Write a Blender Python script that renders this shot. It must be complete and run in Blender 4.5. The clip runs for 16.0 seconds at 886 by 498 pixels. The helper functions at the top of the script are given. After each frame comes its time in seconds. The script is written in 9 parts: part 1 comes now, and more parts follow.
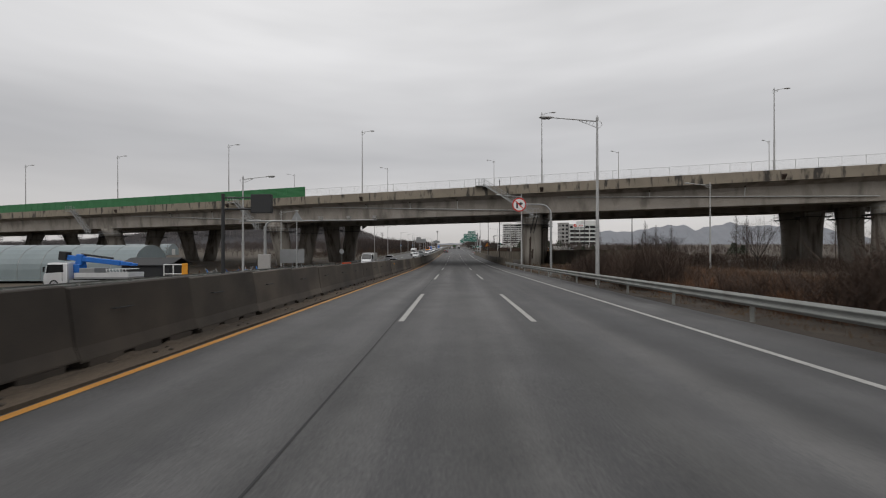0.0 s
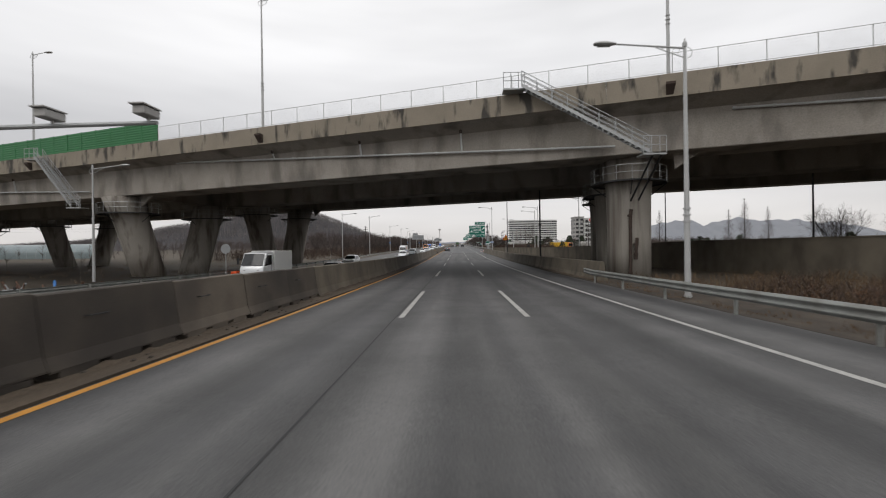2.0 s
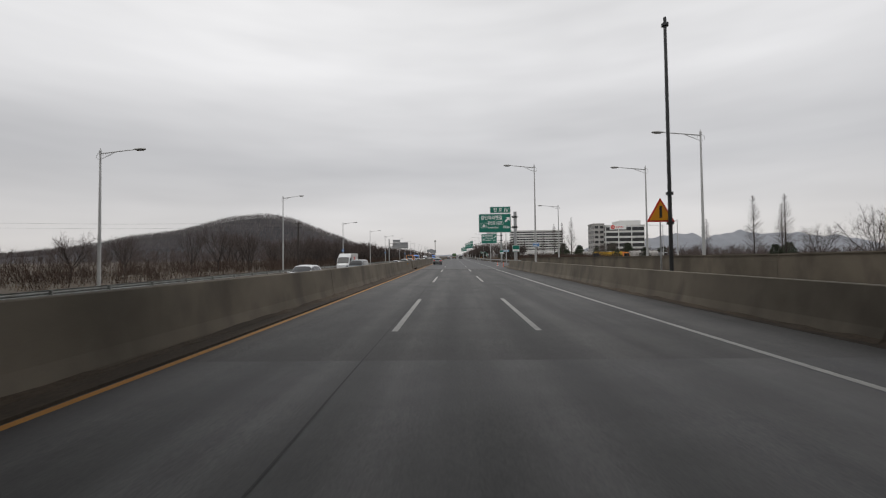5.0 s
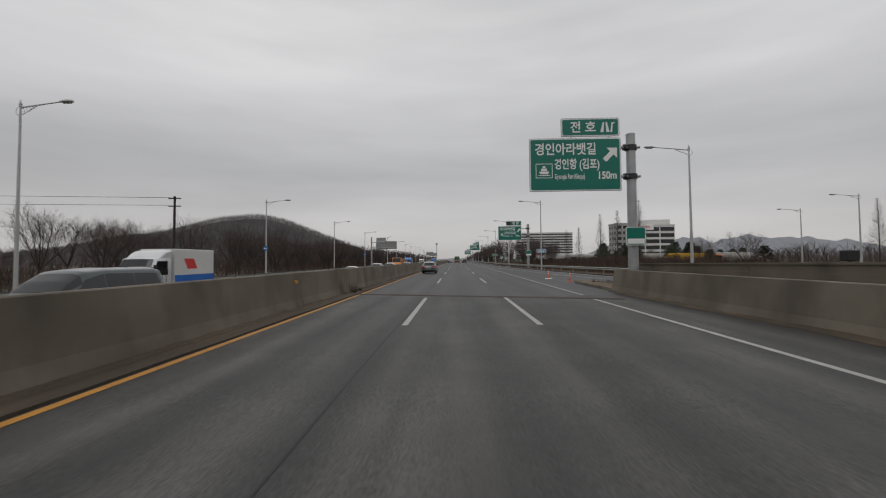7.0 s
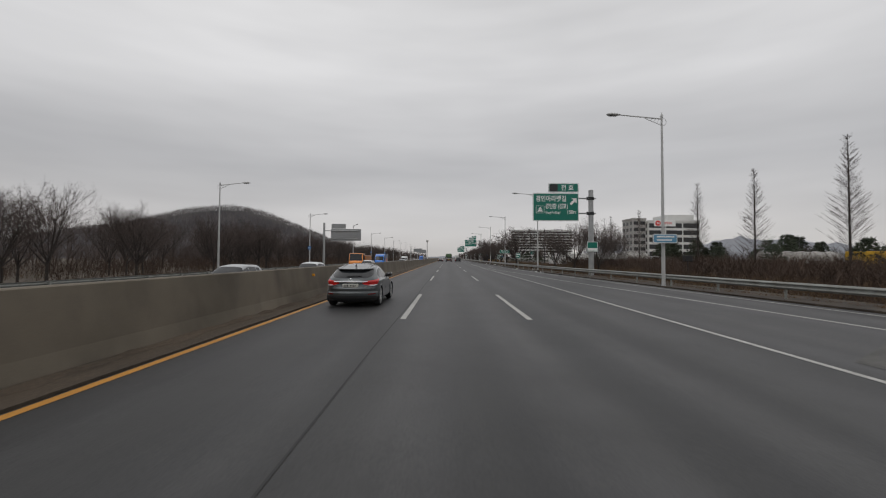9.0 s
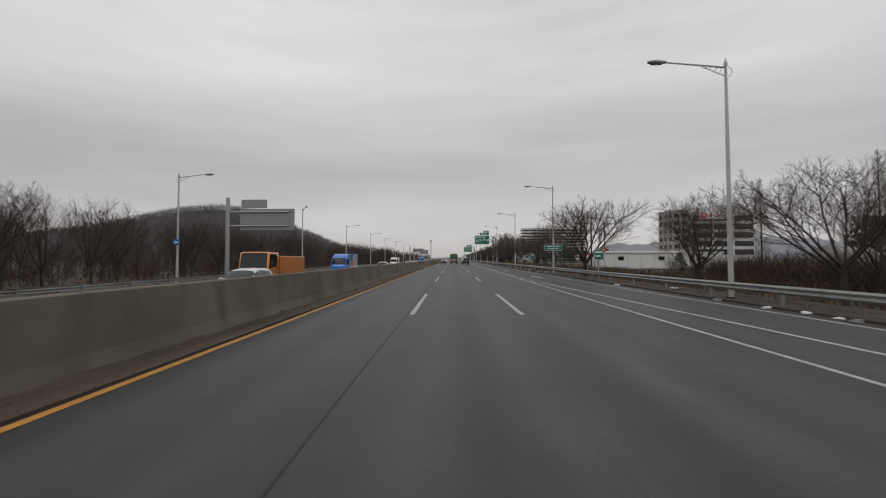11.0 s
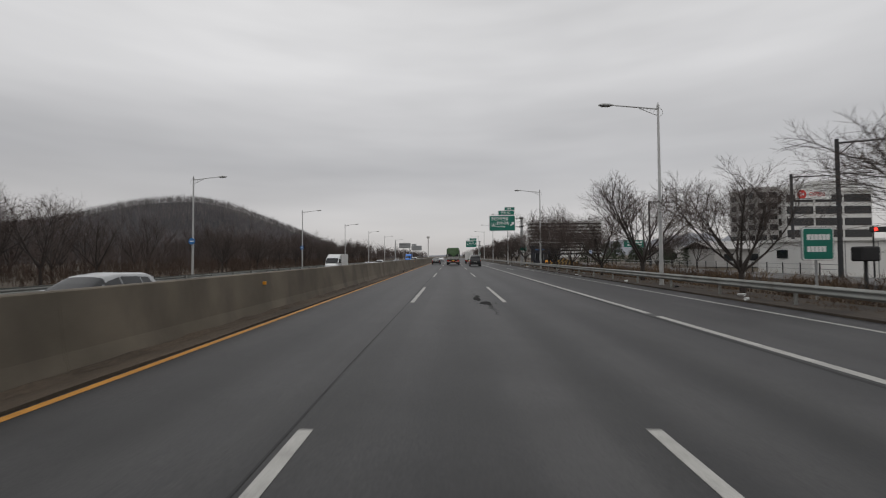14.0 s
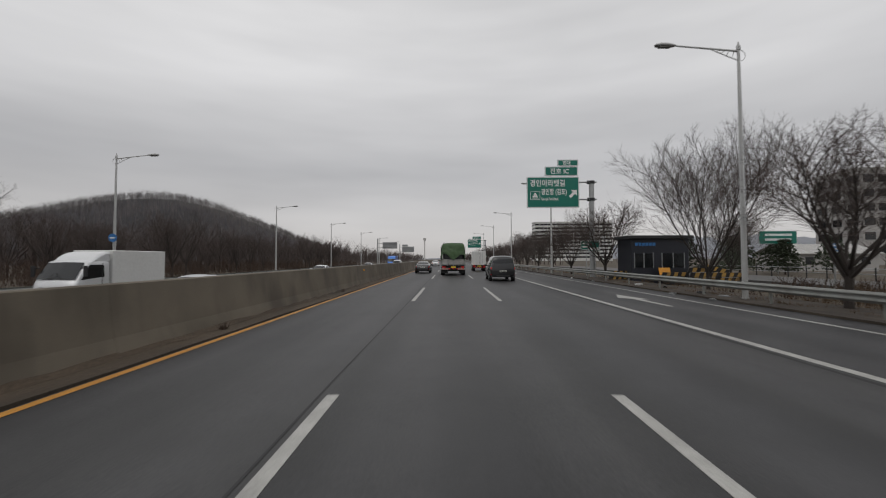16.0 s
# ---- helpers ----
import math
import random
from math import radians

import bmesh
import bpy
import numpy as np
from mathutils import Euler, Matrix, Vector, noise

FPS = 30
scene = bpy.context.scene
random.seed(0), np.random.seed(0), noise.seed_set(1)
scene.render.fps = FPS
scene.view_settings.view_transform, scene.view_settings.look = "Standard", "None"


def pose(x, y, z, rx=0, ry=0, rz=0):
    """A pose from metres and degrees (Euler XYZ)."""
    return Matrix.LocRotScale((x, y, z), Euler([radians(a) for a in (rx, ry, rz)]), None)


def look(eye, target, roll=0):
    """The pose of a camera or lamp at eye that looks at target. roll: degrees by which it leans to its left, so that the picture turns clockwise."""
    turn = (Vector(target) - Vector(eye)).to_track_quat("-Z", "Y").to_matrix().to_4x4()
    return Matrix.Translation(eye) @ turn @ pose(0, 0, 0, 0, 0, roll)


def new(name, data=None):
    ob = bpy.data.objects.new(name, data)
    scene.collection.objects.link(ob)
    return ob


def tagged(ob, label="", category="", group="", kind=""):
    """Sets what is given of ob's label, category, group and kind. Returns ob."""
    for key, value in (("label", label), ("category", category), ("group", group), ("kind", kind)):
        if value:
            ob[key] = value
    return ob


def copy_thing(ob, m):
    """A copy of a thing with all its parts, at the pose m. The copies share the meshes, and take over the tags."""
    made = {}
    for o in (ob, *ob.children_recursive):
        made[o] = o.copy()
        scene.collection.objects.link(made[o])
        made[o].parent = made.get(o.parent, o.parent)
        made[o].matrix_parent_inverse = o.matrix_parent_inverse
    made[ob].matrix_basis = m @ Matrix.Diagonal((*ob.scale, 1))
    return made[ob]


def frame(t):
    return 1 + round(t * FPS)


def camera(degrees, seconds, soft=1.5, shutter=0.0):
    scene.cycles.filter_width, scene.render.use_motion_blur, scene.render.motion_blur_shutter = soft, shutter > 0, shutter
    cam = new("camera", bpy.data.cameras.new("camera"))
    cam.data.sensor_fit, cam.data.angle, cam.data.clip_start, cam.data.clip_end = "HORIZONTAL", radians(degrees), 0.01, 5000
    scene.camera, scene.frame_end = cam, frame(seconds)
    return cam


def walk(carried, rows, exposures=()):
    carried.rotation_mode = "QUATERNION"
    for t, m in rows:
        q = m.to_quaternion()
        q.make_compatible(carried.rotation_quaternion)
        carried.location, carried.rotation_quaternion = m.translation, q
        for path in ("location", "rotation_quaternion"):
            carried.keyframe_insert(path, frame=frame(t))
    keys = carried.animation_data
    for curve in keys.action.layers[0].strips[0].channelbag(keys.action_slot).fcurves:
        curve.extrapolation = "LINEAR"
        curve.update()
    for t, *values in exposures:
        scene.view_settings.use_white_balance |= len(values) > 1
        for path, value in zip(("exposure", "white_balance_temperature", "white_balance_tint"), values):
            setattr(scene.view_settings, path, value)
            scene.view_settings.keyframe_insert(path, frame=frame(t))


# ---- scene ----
cam = camera(91.5, 16.0, soft=1.1, shutter=0.12)
PATH = [
    (0, (-0.354, 8.631, 1.738), (-0.404, 10.63, 1.768), -0.1),
    (0.5, (-0.333, 18.279, 1.743), (-0.379, 20.278, 1.771), -0.2),
    (1, (-0.276, 28.168, 1.733), (-0.321, 30.167, 1.763), -0.5),
    (1.5, (-0.22, 38.182, 1.724), (-0.273, 40.181, 1.755), -0.6),
    (2, (-0.169, 48.045, 1.76), (-0.234, 50.044, 1.785), -0.8),
    (2.5, (-0.308, 58.465, 1.765), (-0.362, 60.464, 1.784), -0.6),
    (3, (-0.38, 69.135, 1.725), (-0.426, 71.135, 1.75), -0.5),
    (3.5, (-0.383, 79.266, 1.714), (-0.423, 81.265, 1.749), -0.5),
    (6, (-0.242, 129.237, 1.746), (-0.295, 131.236, 1.786), -0.8),
    (6.5, (-0.343, 138.952, 1.722), (-0.374, 140.952, 1.765), -0.4),
    (7, (-0.407, 148.787, 1.69), (-0.466, 150.785, 1.74), -0.5),
    (7.5, (-0.499, 158.577, 1.701), (-0.562, 160.576, 1.748), -0.5),
    (8, (-0.435, 168.638, 1.854), (-0.492, 170.637, 1.898), -0.3),
    (8.5, (-0.446, 178.427, 1.681), (-0.484, 180.426, 1.715), -0.1),
    (9, (-0.541, 188.046, 1.699), (-0.56, 190.045, 1.739), 0.3),
    (9.5, (-0.605, 197.673, 1.758), (-0.623, 199.673, 1.801), 0.5),
    (10, (-0.62, 207.197, 1.787), (-0.651, 209.196, 1.831), 0.4),
    (12.5, (-0.192, 254.744, 1.755), (-0.229, 256.744, 1.798), -0.5),
    (13, (-0.237, 264.24, 1.753), (-0.275, 266.239, 1.794), -0.3),
    (13.5, (-0.269, 273.925, 1.714), (-0.307, 275.924, 1.751), -0.4),
    (14, (-0.265, 283.606, 1.752), (-0.302, 285.606, 1.785), -0.4),
    (14.5, (-0.252, 293.366, 1.757), (-0.292, 295.366, 1.79), -0.2),
    (15, (-0.278, 302.936, 1.717), (-0.315, 304.935, 1.747), -0.3),
    (15.5, (-0.334, 312.825, 1.701), (-0.361, 314.824, 1.739), -0.0),
    (16, (-0.315, 322.618, 1.678), (-0.341, 324.617, 1.725), -0.2),
]


def slope(y):
    """The road's grade: it falls gently to the overpass and climbs away from it."""
    return 0.013 * min(1.0, max(-1.0, (y - 90) / 40))


def grade(y):
    """Height of the road's long section at y."""
    d = abs(y - 90)
    return 0.013 * (d * d / 80 if d < 40 else d - 20)


walk(cam, [(t, look(*((x, y, z + grade(y)) for x, y, z in (eye, target)), roll)) for t, eye, target, roll in PATH],
     exposures=[(0, 0.0), (1.0, 0.0), (1.5, 0.12), (2.0, 0.32), (2.5, 0.68), (3.0, 1.75), (3.4, 2.2), (3.8, 2.15), (5.2, 0.0), (6.0, -0.04), (7.0, -0.18), (8.0, -0.1), (12.0, -0.1), (16, -0.12)])

# ---------------------------------------------------------------- world and light
world = bpy.data.worlds.new("overcast")
scene.world = world
world.use_nodes = True
wn, wl = world.node_tree.nodes, world.node_tree.links
wn.clear()
w_out = wn.new("ShaderNodeOutputWorld")
w_bg = wn.new("ShaderNodeBackground")
w_sky = wn.new("ShaderNodeTexSky")
w_sky.sky_type, w_sky.sun_disc = "NISHITA", False
w_sky.sun_elevation, w_sky.sun_rotation = radians(42), radians(200)
w_co = wn.new("ShaderNodeTexCoord")
w_map = wn.new("ShaderNodeMapping")
w_map.inputs["Scale"].default_value = (0.8, 0.8, 4.6)
w_noise = wn.new("ShaderNodeTexNoise")
w_noise.inputs["Scale"].default_value, w_noise.inputs["Detail"].default_value = 1.15, 4
w_noise.inputs["Roughness"].default_value = 0.52
w_ramp = wn.new("ShaderNodeValToRGB")
for e, (p, c) in zip((w_ramp.color_ramp.elements[0], w_ramp.color_ramp.elements[1]),
                     ((0.31, (0.53, 0.528, 0.534, 1)), (0.69, (0.76, 0.755, 0.757, 1)))):
    e.position, e.color = p, c
w_sep = wn.new("ShaderNodeSeparateXYZ")
w_grad = wn.new("ShaderNodeValToRGB")
els = w_grad.color_ramp.elements
els[0].position, els[0].color = 0.0, (0.82, 0.79, 0.77, 1)
els[1].position, els[1].color = 0.75, (1.15, 1.15, 1.145, 1)
e = els.new(0.2); e.color = (0.84, 0.84, 0.85, 1)
e = els.new(0.4); e.color = (1.08, 1.08, 1.085, 1)
w_mul = wn.new("ShaderNodeMix"); w_mul.data_type, w_mul.blend_type = "RGBA", "MULTIPLY"
w_mul.inputs[0].default_value = 1.0
w_mix = wn.new("ShaderNodeMix"); w_mix.data_type = "RGBA"
w_mix.inputs[0].default_value = 0.96
w_sc = wn.new("ShaderNodeMix"); w_sc.data_type, w_sc.blend_type = "RGBA", "MULTIPLY"
w_sc.inputs[0].default_value = 1.0
w_sc.inputs[7].default_value = (0.08, 0.08, 0.08, 1)
wl.new(w_co.outputs["Generated"], w_map.inputs["Vector"])
wl.new(w_map.outputs["Vector"], w_noise.inputs["Vector"])
wl.new(w_noise.outputs["Fac"], w_ramp.inputs["Fac"])
wl.new(w_co.outputs["Generated"], w_sep.inputs["Vector"])
wl.new(w_sep.outputs["Z"], w_grad.inputs["Fac"])
wl.new(w_ramp.outputs["Color"], w_mul.inputs[6])
wl.new(w_grad.outputs["Color"], w_mul.inputs[7])
wl.new(w_sky.outputs["Color"], w_sc.inputs[6])
wl.new(w_sc.outputs[2], w_mix.inputs[6])
wl.new(w_mul.outputs[2], w_mix.inputs[7])
wl.new(w_mix.outputs[2], w_bg.inputs["Color"])
w_bg.inputs["Strength"].default_value = 1.05
wl.new(w_bg.outputs["Background"], w_out.inputs["Surface"])

sun = new("sun", bpy.data.lights.new("sun", "SUN"))
sun.data.energy, sun.data.angle, sun.data.color = 0.6, radians(40), (1.0, 0.97, 0.93)
sun.matrix_world = look((0, 0, 100), (30, 85, 0))

# ---------------------------------------------------------------- materials


def mat(name, col, rough=0.7, col2=None, scale=3.0, fine=40.0, bump=0.15, metal=0.0, stretch=(1, 1, 1), spec=0.5,
        mix=0.5, dirt=0.0, dirt_col=(0.05, 0.045, 0.04), coat=0.0, dirt_scale=(0.8, 0.8, 0.15), contrast=0.25, tracks=0.0, vary=0.0, dirt_at=(0.48, 0.68)):
    m = bpy.data.materials.new(name)
    m.use_nodes = True
    n, l = m.node_tree.nodes, m.node_tree.links
    b = n["Principled BSDF"]
    b.inputs["Roughness"].default_value, b.inputs["Metallic"].default_value = rough, metal
    b.inputs["Specular IOR Level"].default_value = spec
    b.inputs["Coat Weight"].default_value = coat
    b.inputs["Coat Roughness"].default_value = 0.08
    co, mp = n.new("ShaderNodeTexCoord"), n.new("ShaderNodeMapping")
    mp.inputs["Scale"].default_value = stretch
    geo = n.new("ShaderNodeNewGeometry")
    l.new(geo.outputs["Position"], mp.inputs["Vector"])
    big, small = n.new("ShaderNodeTexNoise"), n.new("ShaderNodeTexNoise")
    big.inputs["Scale"].default_value, big.inputs["Detail"].default_value = scale, 6
    small.inputs["Scale"].default_value, small.inputs["Detail"].default_value = fine, 4
    l.new(mp.outputs["Vector"], big.inputs["Vector"])
    l.new(geo.outputs["Position"], small.inputs["Vector"])
    c2 = col2 or tuple(v * 0.72 for v in col)
    r = n.new("ShaderNodeValToRGB")
    r.color_ramp.elements[0].position, r.color_ramp.elements[0].color = 0.5 - contrast, (*c2, 1)
    r.color_ramp.elements[1].position, r.color_ramp.elements[1].color = 0.5 + contrast, (*col, 1)
    add = n.new("ShaderNodeMix")
    add.inputs[0].default_value = mix
    l.new(small.outputs["Fac"], add.inputs[2])
    l.new(big.outputs["Fac"], add.inputs[3])
    l.new(add.outputs[0], r.inputs["Fac"])
    out = r.outputs["Color"]
    if dirt:
        dm, dn, dr = n.new("ShaderNodeMapping"), n.new("ShaderNodeTexNoise"), n.new("ShaderNodeValToRGB")
        dm.inputs["Scale"].default_value = dirt_scale
        dn.inputs["Scale"].default_value, dn.inputs["Detail"].default_value = 1.6, 7
        l.new(geo.outputs["Position"], dm.inputs["Vector"])
        l.new(dm.outputs["Vector"], dn.inputs["Vector"])
        dr.color_ramp.elements[0].position, dr.color_ramp.elements[0].color = dirt_at[0], (0, 0, 0, 1)
        dr.color_ramp.elements[1].position, dr.color_ramp.elements[1].color = dirt_at[1], (dirt, dirt, dirt, 1)
        l.new(dn.outputs["Fac"], dr.inputs["Fac"])
        mx = n.new("ShaderNodeMix")
        mx.data_type = "RGBA"
        l.new(dr.outputs["Color"], mx.inputs[0])
        l.new(out, mx.inputs[6])
        mx.inputs[7].default_value = (*dirt_col, 1)
        out = mx.outputs[2]
    if tracks:
        # darker oil bands in the lanes' middles, paler wheel tracks, broken up along the road
        sx, cs, am = n.new("ShaderNodeSeparateXYZ"), n.new("ShaderNodeMath"), n.new("ShaderNodeMath")
        l.new(geo.outputs["Position"], sx.inputs["Vector"])
        sc = n.new("ShaderNodeMath"); sc.operation = "MULTIPLY"; sc.inputs[1].default_value = 2 * math.pi / 1.75
        l.new(sx.outputs["X"], sc.inputs[0])
        cs.operation = "COSINE"
        l.new(sc.outputs[0], cs.inputs[0])
        tn, tm = n.new("ShaderNodeTexNoise"), n.new("ShaderNodeMapping")
        tm.inputs["Scale"].default_value = (1.3, 0.035, 1)
        tn.inputs["Scale"].default_value, tn.inputs["Detail"].default_value = 1.0, 4
        l.new(geo.outputs["Position"], tm.inputs["Vector"])
        l.new(tm.outputs["Vector"], tn.inputs["Vector"])
        am.operation = "MULTIPLY"
        l.new(cs.outputs[0], am.inputs[0])
        l.new(tn.outputs["Fac"], am.inputs[1])
        mr = n.new("ShaderNodeMapRange")
        mr.inputs["From Min"].default_value, mr.inputs["From Max"].default_value = -0.6, 0.6
        mr.inputs["To Min"].default_value, mr.inputs["To Max"].default_value = 1 + tracks, 1 - tracks
        l.new(am.outputs[0], mr.inputs["Value"])
        tx = n.new("ShaderNodeMix"); tx.data_type, tx.blend_type = "RGBA", "MULTIPLY"
        tx.inputs[0].default_value = 1.0
        l.new(out, tx.inputs[6]); l.new(mr.outputs["Result"], tx.inputs[7])
        out = tx.outputs[2]
        # blotches and worn, slightly paler areas
        pn, pr = n.new("ShaderNodeTexNoise"), n.new("ShaderNodeMapRange")
        pn.inputs["Scale"].default_value, pn.inputs["Detail"].default_value, pn.inputs["Roughness"].default_value = 0.55, 9, 0.68
        l.new(geo.outputs["Position"], pn.inputs["Vector"])
        pr.inputs["From Min"].default_value, pr.inputs["From Max"].default_value = 0.3, 0.7
        pr.inputs["To Min"].default_value, pr.inputs["To Max"].default_value = 0.72, 1.28
        l.new(pn.outputs["Fac"], pr.inputs["Value"])
        px = n.new("ShaderNodeMix"); px.data_type, px.blend_type = "RGBA", "MULTIPLY"
        px.inputs[0].default_value = 1.0
        l.new(out, px.inputs[6]); l.new(pr.outputs["Result"], px.inputs[7])
        out = px.outputs[2]
    if vary:
        oi, vr = n.new("ShaderNodeObjectInfo"), n.new("ShaderNodeMapRange")
        vr.inputs["To Min"].default_value, vr.inputs["To Max"].default_value = 1 - vary, 1 + vary
        l.new(oi.outputs["Random"], vr.inputs["Value"])
        vx = n.new("ShaderNodeMix"); vx.data_type, vx.blend_type = "RGBA", "MULTIPLY"
        vx.inputs[0].default_value = 1.0
        l.new(out, vx.inputs[6]); l.new(vr.outputs["Result"], vx.inputs[7])
        out = vx.outputs[2]
    l.new(out, b.inputs["Base Color"])
    if bump:
        bp = n.new("ShaderNodeBump")
        bp.inputs["Strength"].default_value, bp.inputs["Distance"].default_value = bump, 0.02
        l.new(add.outputs[0], bp.inputs["Height"])
        l.new(bp.outputs["Normal"], b.inputs["Normal"])
    return m


def plain(name, col, rough=0.5, metal=0.0, coat=0.0, emit=0.0):
    m = mat(name, col, rough, tuple(v * 0.88 for v in col), 2.0, 25.0, 0.03, metal, coat=coat)
    if emit:
        b = m.node_tree.nodes["Principled BSDF"]
        b.inputs["Emission Color"].default_value, b.inputs["Emission Strength"].default_value = (*col, 1), emit
    return m


M_ROAD = mat("asphalt", (0.104, 0.102, 0.100), 0.62, (0.038, 0.0375, 0.039), 1.1, 38, 0.25, stretch=(1.0, 0.045, 1), mix=0.5, tracks=0.25, dirt=0.55,
             dirt_col=(0.045, 0.045, 0.048), dirt_scale=(0.55, 0.02, 1), contrast=0.12)


def paint_shade(m, y0, y1, dark, rough):
    """Shade painted into the asphalt's colour between two lines across the road: its edges run out in streaks along the
    wheel tracks.
    """
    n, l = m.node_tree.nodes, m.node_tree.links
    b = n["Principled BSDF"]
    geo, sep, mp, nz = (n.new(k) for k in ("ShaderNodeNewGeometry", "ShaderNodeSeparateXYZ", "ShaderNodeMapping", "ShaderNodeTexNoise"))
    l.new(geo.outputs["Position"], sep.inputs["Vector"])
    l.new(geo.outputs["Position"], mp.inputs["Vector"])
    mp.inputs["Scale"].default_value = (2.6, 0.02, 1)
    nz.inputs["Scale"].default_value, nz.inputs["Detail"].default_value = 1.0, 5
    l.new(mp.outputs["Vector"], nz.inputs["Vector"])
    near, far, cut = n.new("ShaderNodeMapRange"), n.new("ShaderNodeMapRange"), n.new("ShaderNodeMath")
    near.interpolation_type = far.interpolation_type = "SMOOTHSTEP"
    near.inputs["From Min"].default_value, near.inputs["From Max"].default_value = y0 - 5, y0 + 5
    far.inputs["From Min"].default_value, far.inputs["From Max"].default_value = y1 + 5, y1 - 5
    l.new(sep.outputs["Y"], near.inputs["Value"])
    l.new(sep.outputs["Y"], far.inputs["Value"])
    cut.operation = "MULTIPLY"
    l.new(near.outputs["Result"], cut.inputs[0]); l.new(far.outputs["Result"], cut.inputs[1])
    streak, shade_mask = n.new("ShaderNodeMapRange"), n.new("ShaderNodeMath")
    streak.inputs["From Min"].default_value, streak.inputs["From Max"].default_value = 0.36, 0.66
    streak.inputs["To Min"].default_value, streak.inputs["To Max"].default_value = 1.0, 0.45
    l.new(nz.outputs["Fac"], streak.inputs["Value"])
    shade_mask.operation = "MULTIPLY"
    l.new(cut.outputs[0], shade_mask.inputs[0]); l.new(streak.outputs["Result"], shade_mask.inputs[1])
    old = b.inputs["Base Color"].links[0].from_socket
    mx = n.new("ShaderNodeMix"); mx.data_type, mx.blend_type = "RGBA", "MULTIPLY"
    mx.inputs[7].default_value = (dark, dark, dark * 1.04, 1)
    l.new(shade_mask.outputs[0], mx.inputs[0]); l.new(old, mx.inputs[6])
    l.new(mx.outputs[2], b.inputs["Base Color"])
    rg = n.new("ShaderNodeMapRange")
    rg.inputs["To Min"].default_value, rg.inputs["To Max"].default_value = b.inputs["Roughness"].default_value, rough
    l.new(shade_mask.outputs[0], rg.inputs["Value"])
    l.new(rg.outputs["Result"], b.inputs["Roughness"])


# the overpass's shade, darkened into the road colour beneath its decks
paint_shade(M_ROAD, 79, 106, 0.06, 0.55)
M_ROAD2 = mat("asphalt_worn", (0.105, 0.103, 0.10), 0.7, (0.06, 0.059, 0.058), 0.4, 60, 0.25, stretch=(1.0, 0.06, 1), dirt=0.3, dirt_scale=(0.5, 0.03, 1))
M_ROAD_C = mat("asphalt_coarse", (0.090, 0.087, 0.083), 0.66, (0.020, 0.0195, 0.019), 1.3, 34, 0.35, stretch=(1.0, 0.05, 1), mix=0.42, tracks=0.2, dirt=0.5,
               dirt_col=(0.034, 0.033, 0.033), dirt_scale=(0.5, 0.02, 1), contrast=0.11)
M_ROAD_D = mat("asphalt_dark", (0.045, 0.044, 0.0445), 0.55, (0.014, 0.014, 0.0155), 1.1, 38, 0.25, stretch=(1.0, 0.04, 1), mix=0.5, tracks=0.28, dirt=0.65,
               dirt_col=(0.030, 0.030, 0.033), dirt_scale=(0.45, 0.015, 1), contrast=0.12)
M_SHOULDER = mat("gritty_shoulder", (0.115, 0.085, 0.058), 0.92, (0.036, 0.027, 0.019), 0.8, 24, 0.6, stretch=(1, 0.15, 1), mix=0.5, dirt=0.5, dirt_col=(0.035, 0.028, 0.021), dirt_scale=(0.8, 0.2, 0.8), contrast=0.15)
M_PATCH = mat("rough_tar_patch", (0.030, 0.0295, 0.029), 0.95, (0.012, 0.012, 0.012), 4, 40, 0.8, spec=0.15)
M_HATCH = mat("worn_hatching", (0.11, 0.107, 0.10), 0.8, (0.045, 0.044, 0.042), 1.6, 24, 0.2, contrast=0.12)
M_EARTH = mat("pale_dry_earth", (0.21, 0.145, 0.088), 0.95, (0.085, 0.058, 0.036), 0.8, 14, 0.5, dirt=0.4, dirt_col=(0.10, 0.085, 0.05), dirt_scale=(0.8, 0.8, 0.8))
M_VERGE = mat("dark_verge", (0.060, 0.046, 0.034), 0.95, (0.020, 0.015, 0.011), 0.9, 20, 0.6, dirt=0.5, dirt_col=(0.10, 0.08, 0.06), dirt_scale=(0.9, 0.4, 0.9), contrast=0.15)
M_WHITE = mat("road_paint_white", (0.47, 0.465, 0.44), 0.6, (0.27, 0.265, 0.25), 3, 45, 0.1, contrast=0.16)
M_YELLOW = mat("road_paint_yellow", (0.58, 0.27, 0.04), 0.6, (0.36, 0.165, 0.03), 3, 45, 0.1, contrast=0.2)
M_SEAM = plain("seal", (0.022, 0.022, 0.023), 0.7)
M_CONC = mat("barrier_concrete", (0.178, 0.152, 0.116), 0.85, (0.092, 0.078, 0.058), 0.45, 60, 0.14, mix=0.78, dirt=0.7, dirt_col=(0.066, 0.055, 0.043), dirt_scale=(0.7, 0.5, 0.22), contrast=0.17)
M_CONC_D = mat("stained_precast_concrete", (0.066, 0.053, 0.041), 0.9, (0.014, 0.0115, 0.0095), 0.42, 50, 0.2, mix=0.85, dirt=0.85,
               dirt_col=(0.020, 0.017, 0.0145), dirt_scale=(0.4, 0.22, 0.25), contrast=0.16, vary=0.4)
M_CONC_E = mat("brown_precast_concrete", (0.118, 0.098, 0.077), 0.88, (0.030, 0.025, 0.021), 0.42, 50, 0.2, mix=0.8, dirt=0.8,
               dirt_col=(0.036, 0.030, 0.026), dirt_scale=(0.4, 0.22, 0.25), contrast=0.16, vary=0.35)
M_BRIDGE = mat("bridge_concrete", (0.37, 0.337, 0.296), 0.85, (0.225, 0.205, 0.18), 0.35, 12, 0.2, dirt=0.65, dirt_col=(0.07, 0.062, 0.054), dirt_scale=(0.35, 0.35, 0.12), contrast=0.18)
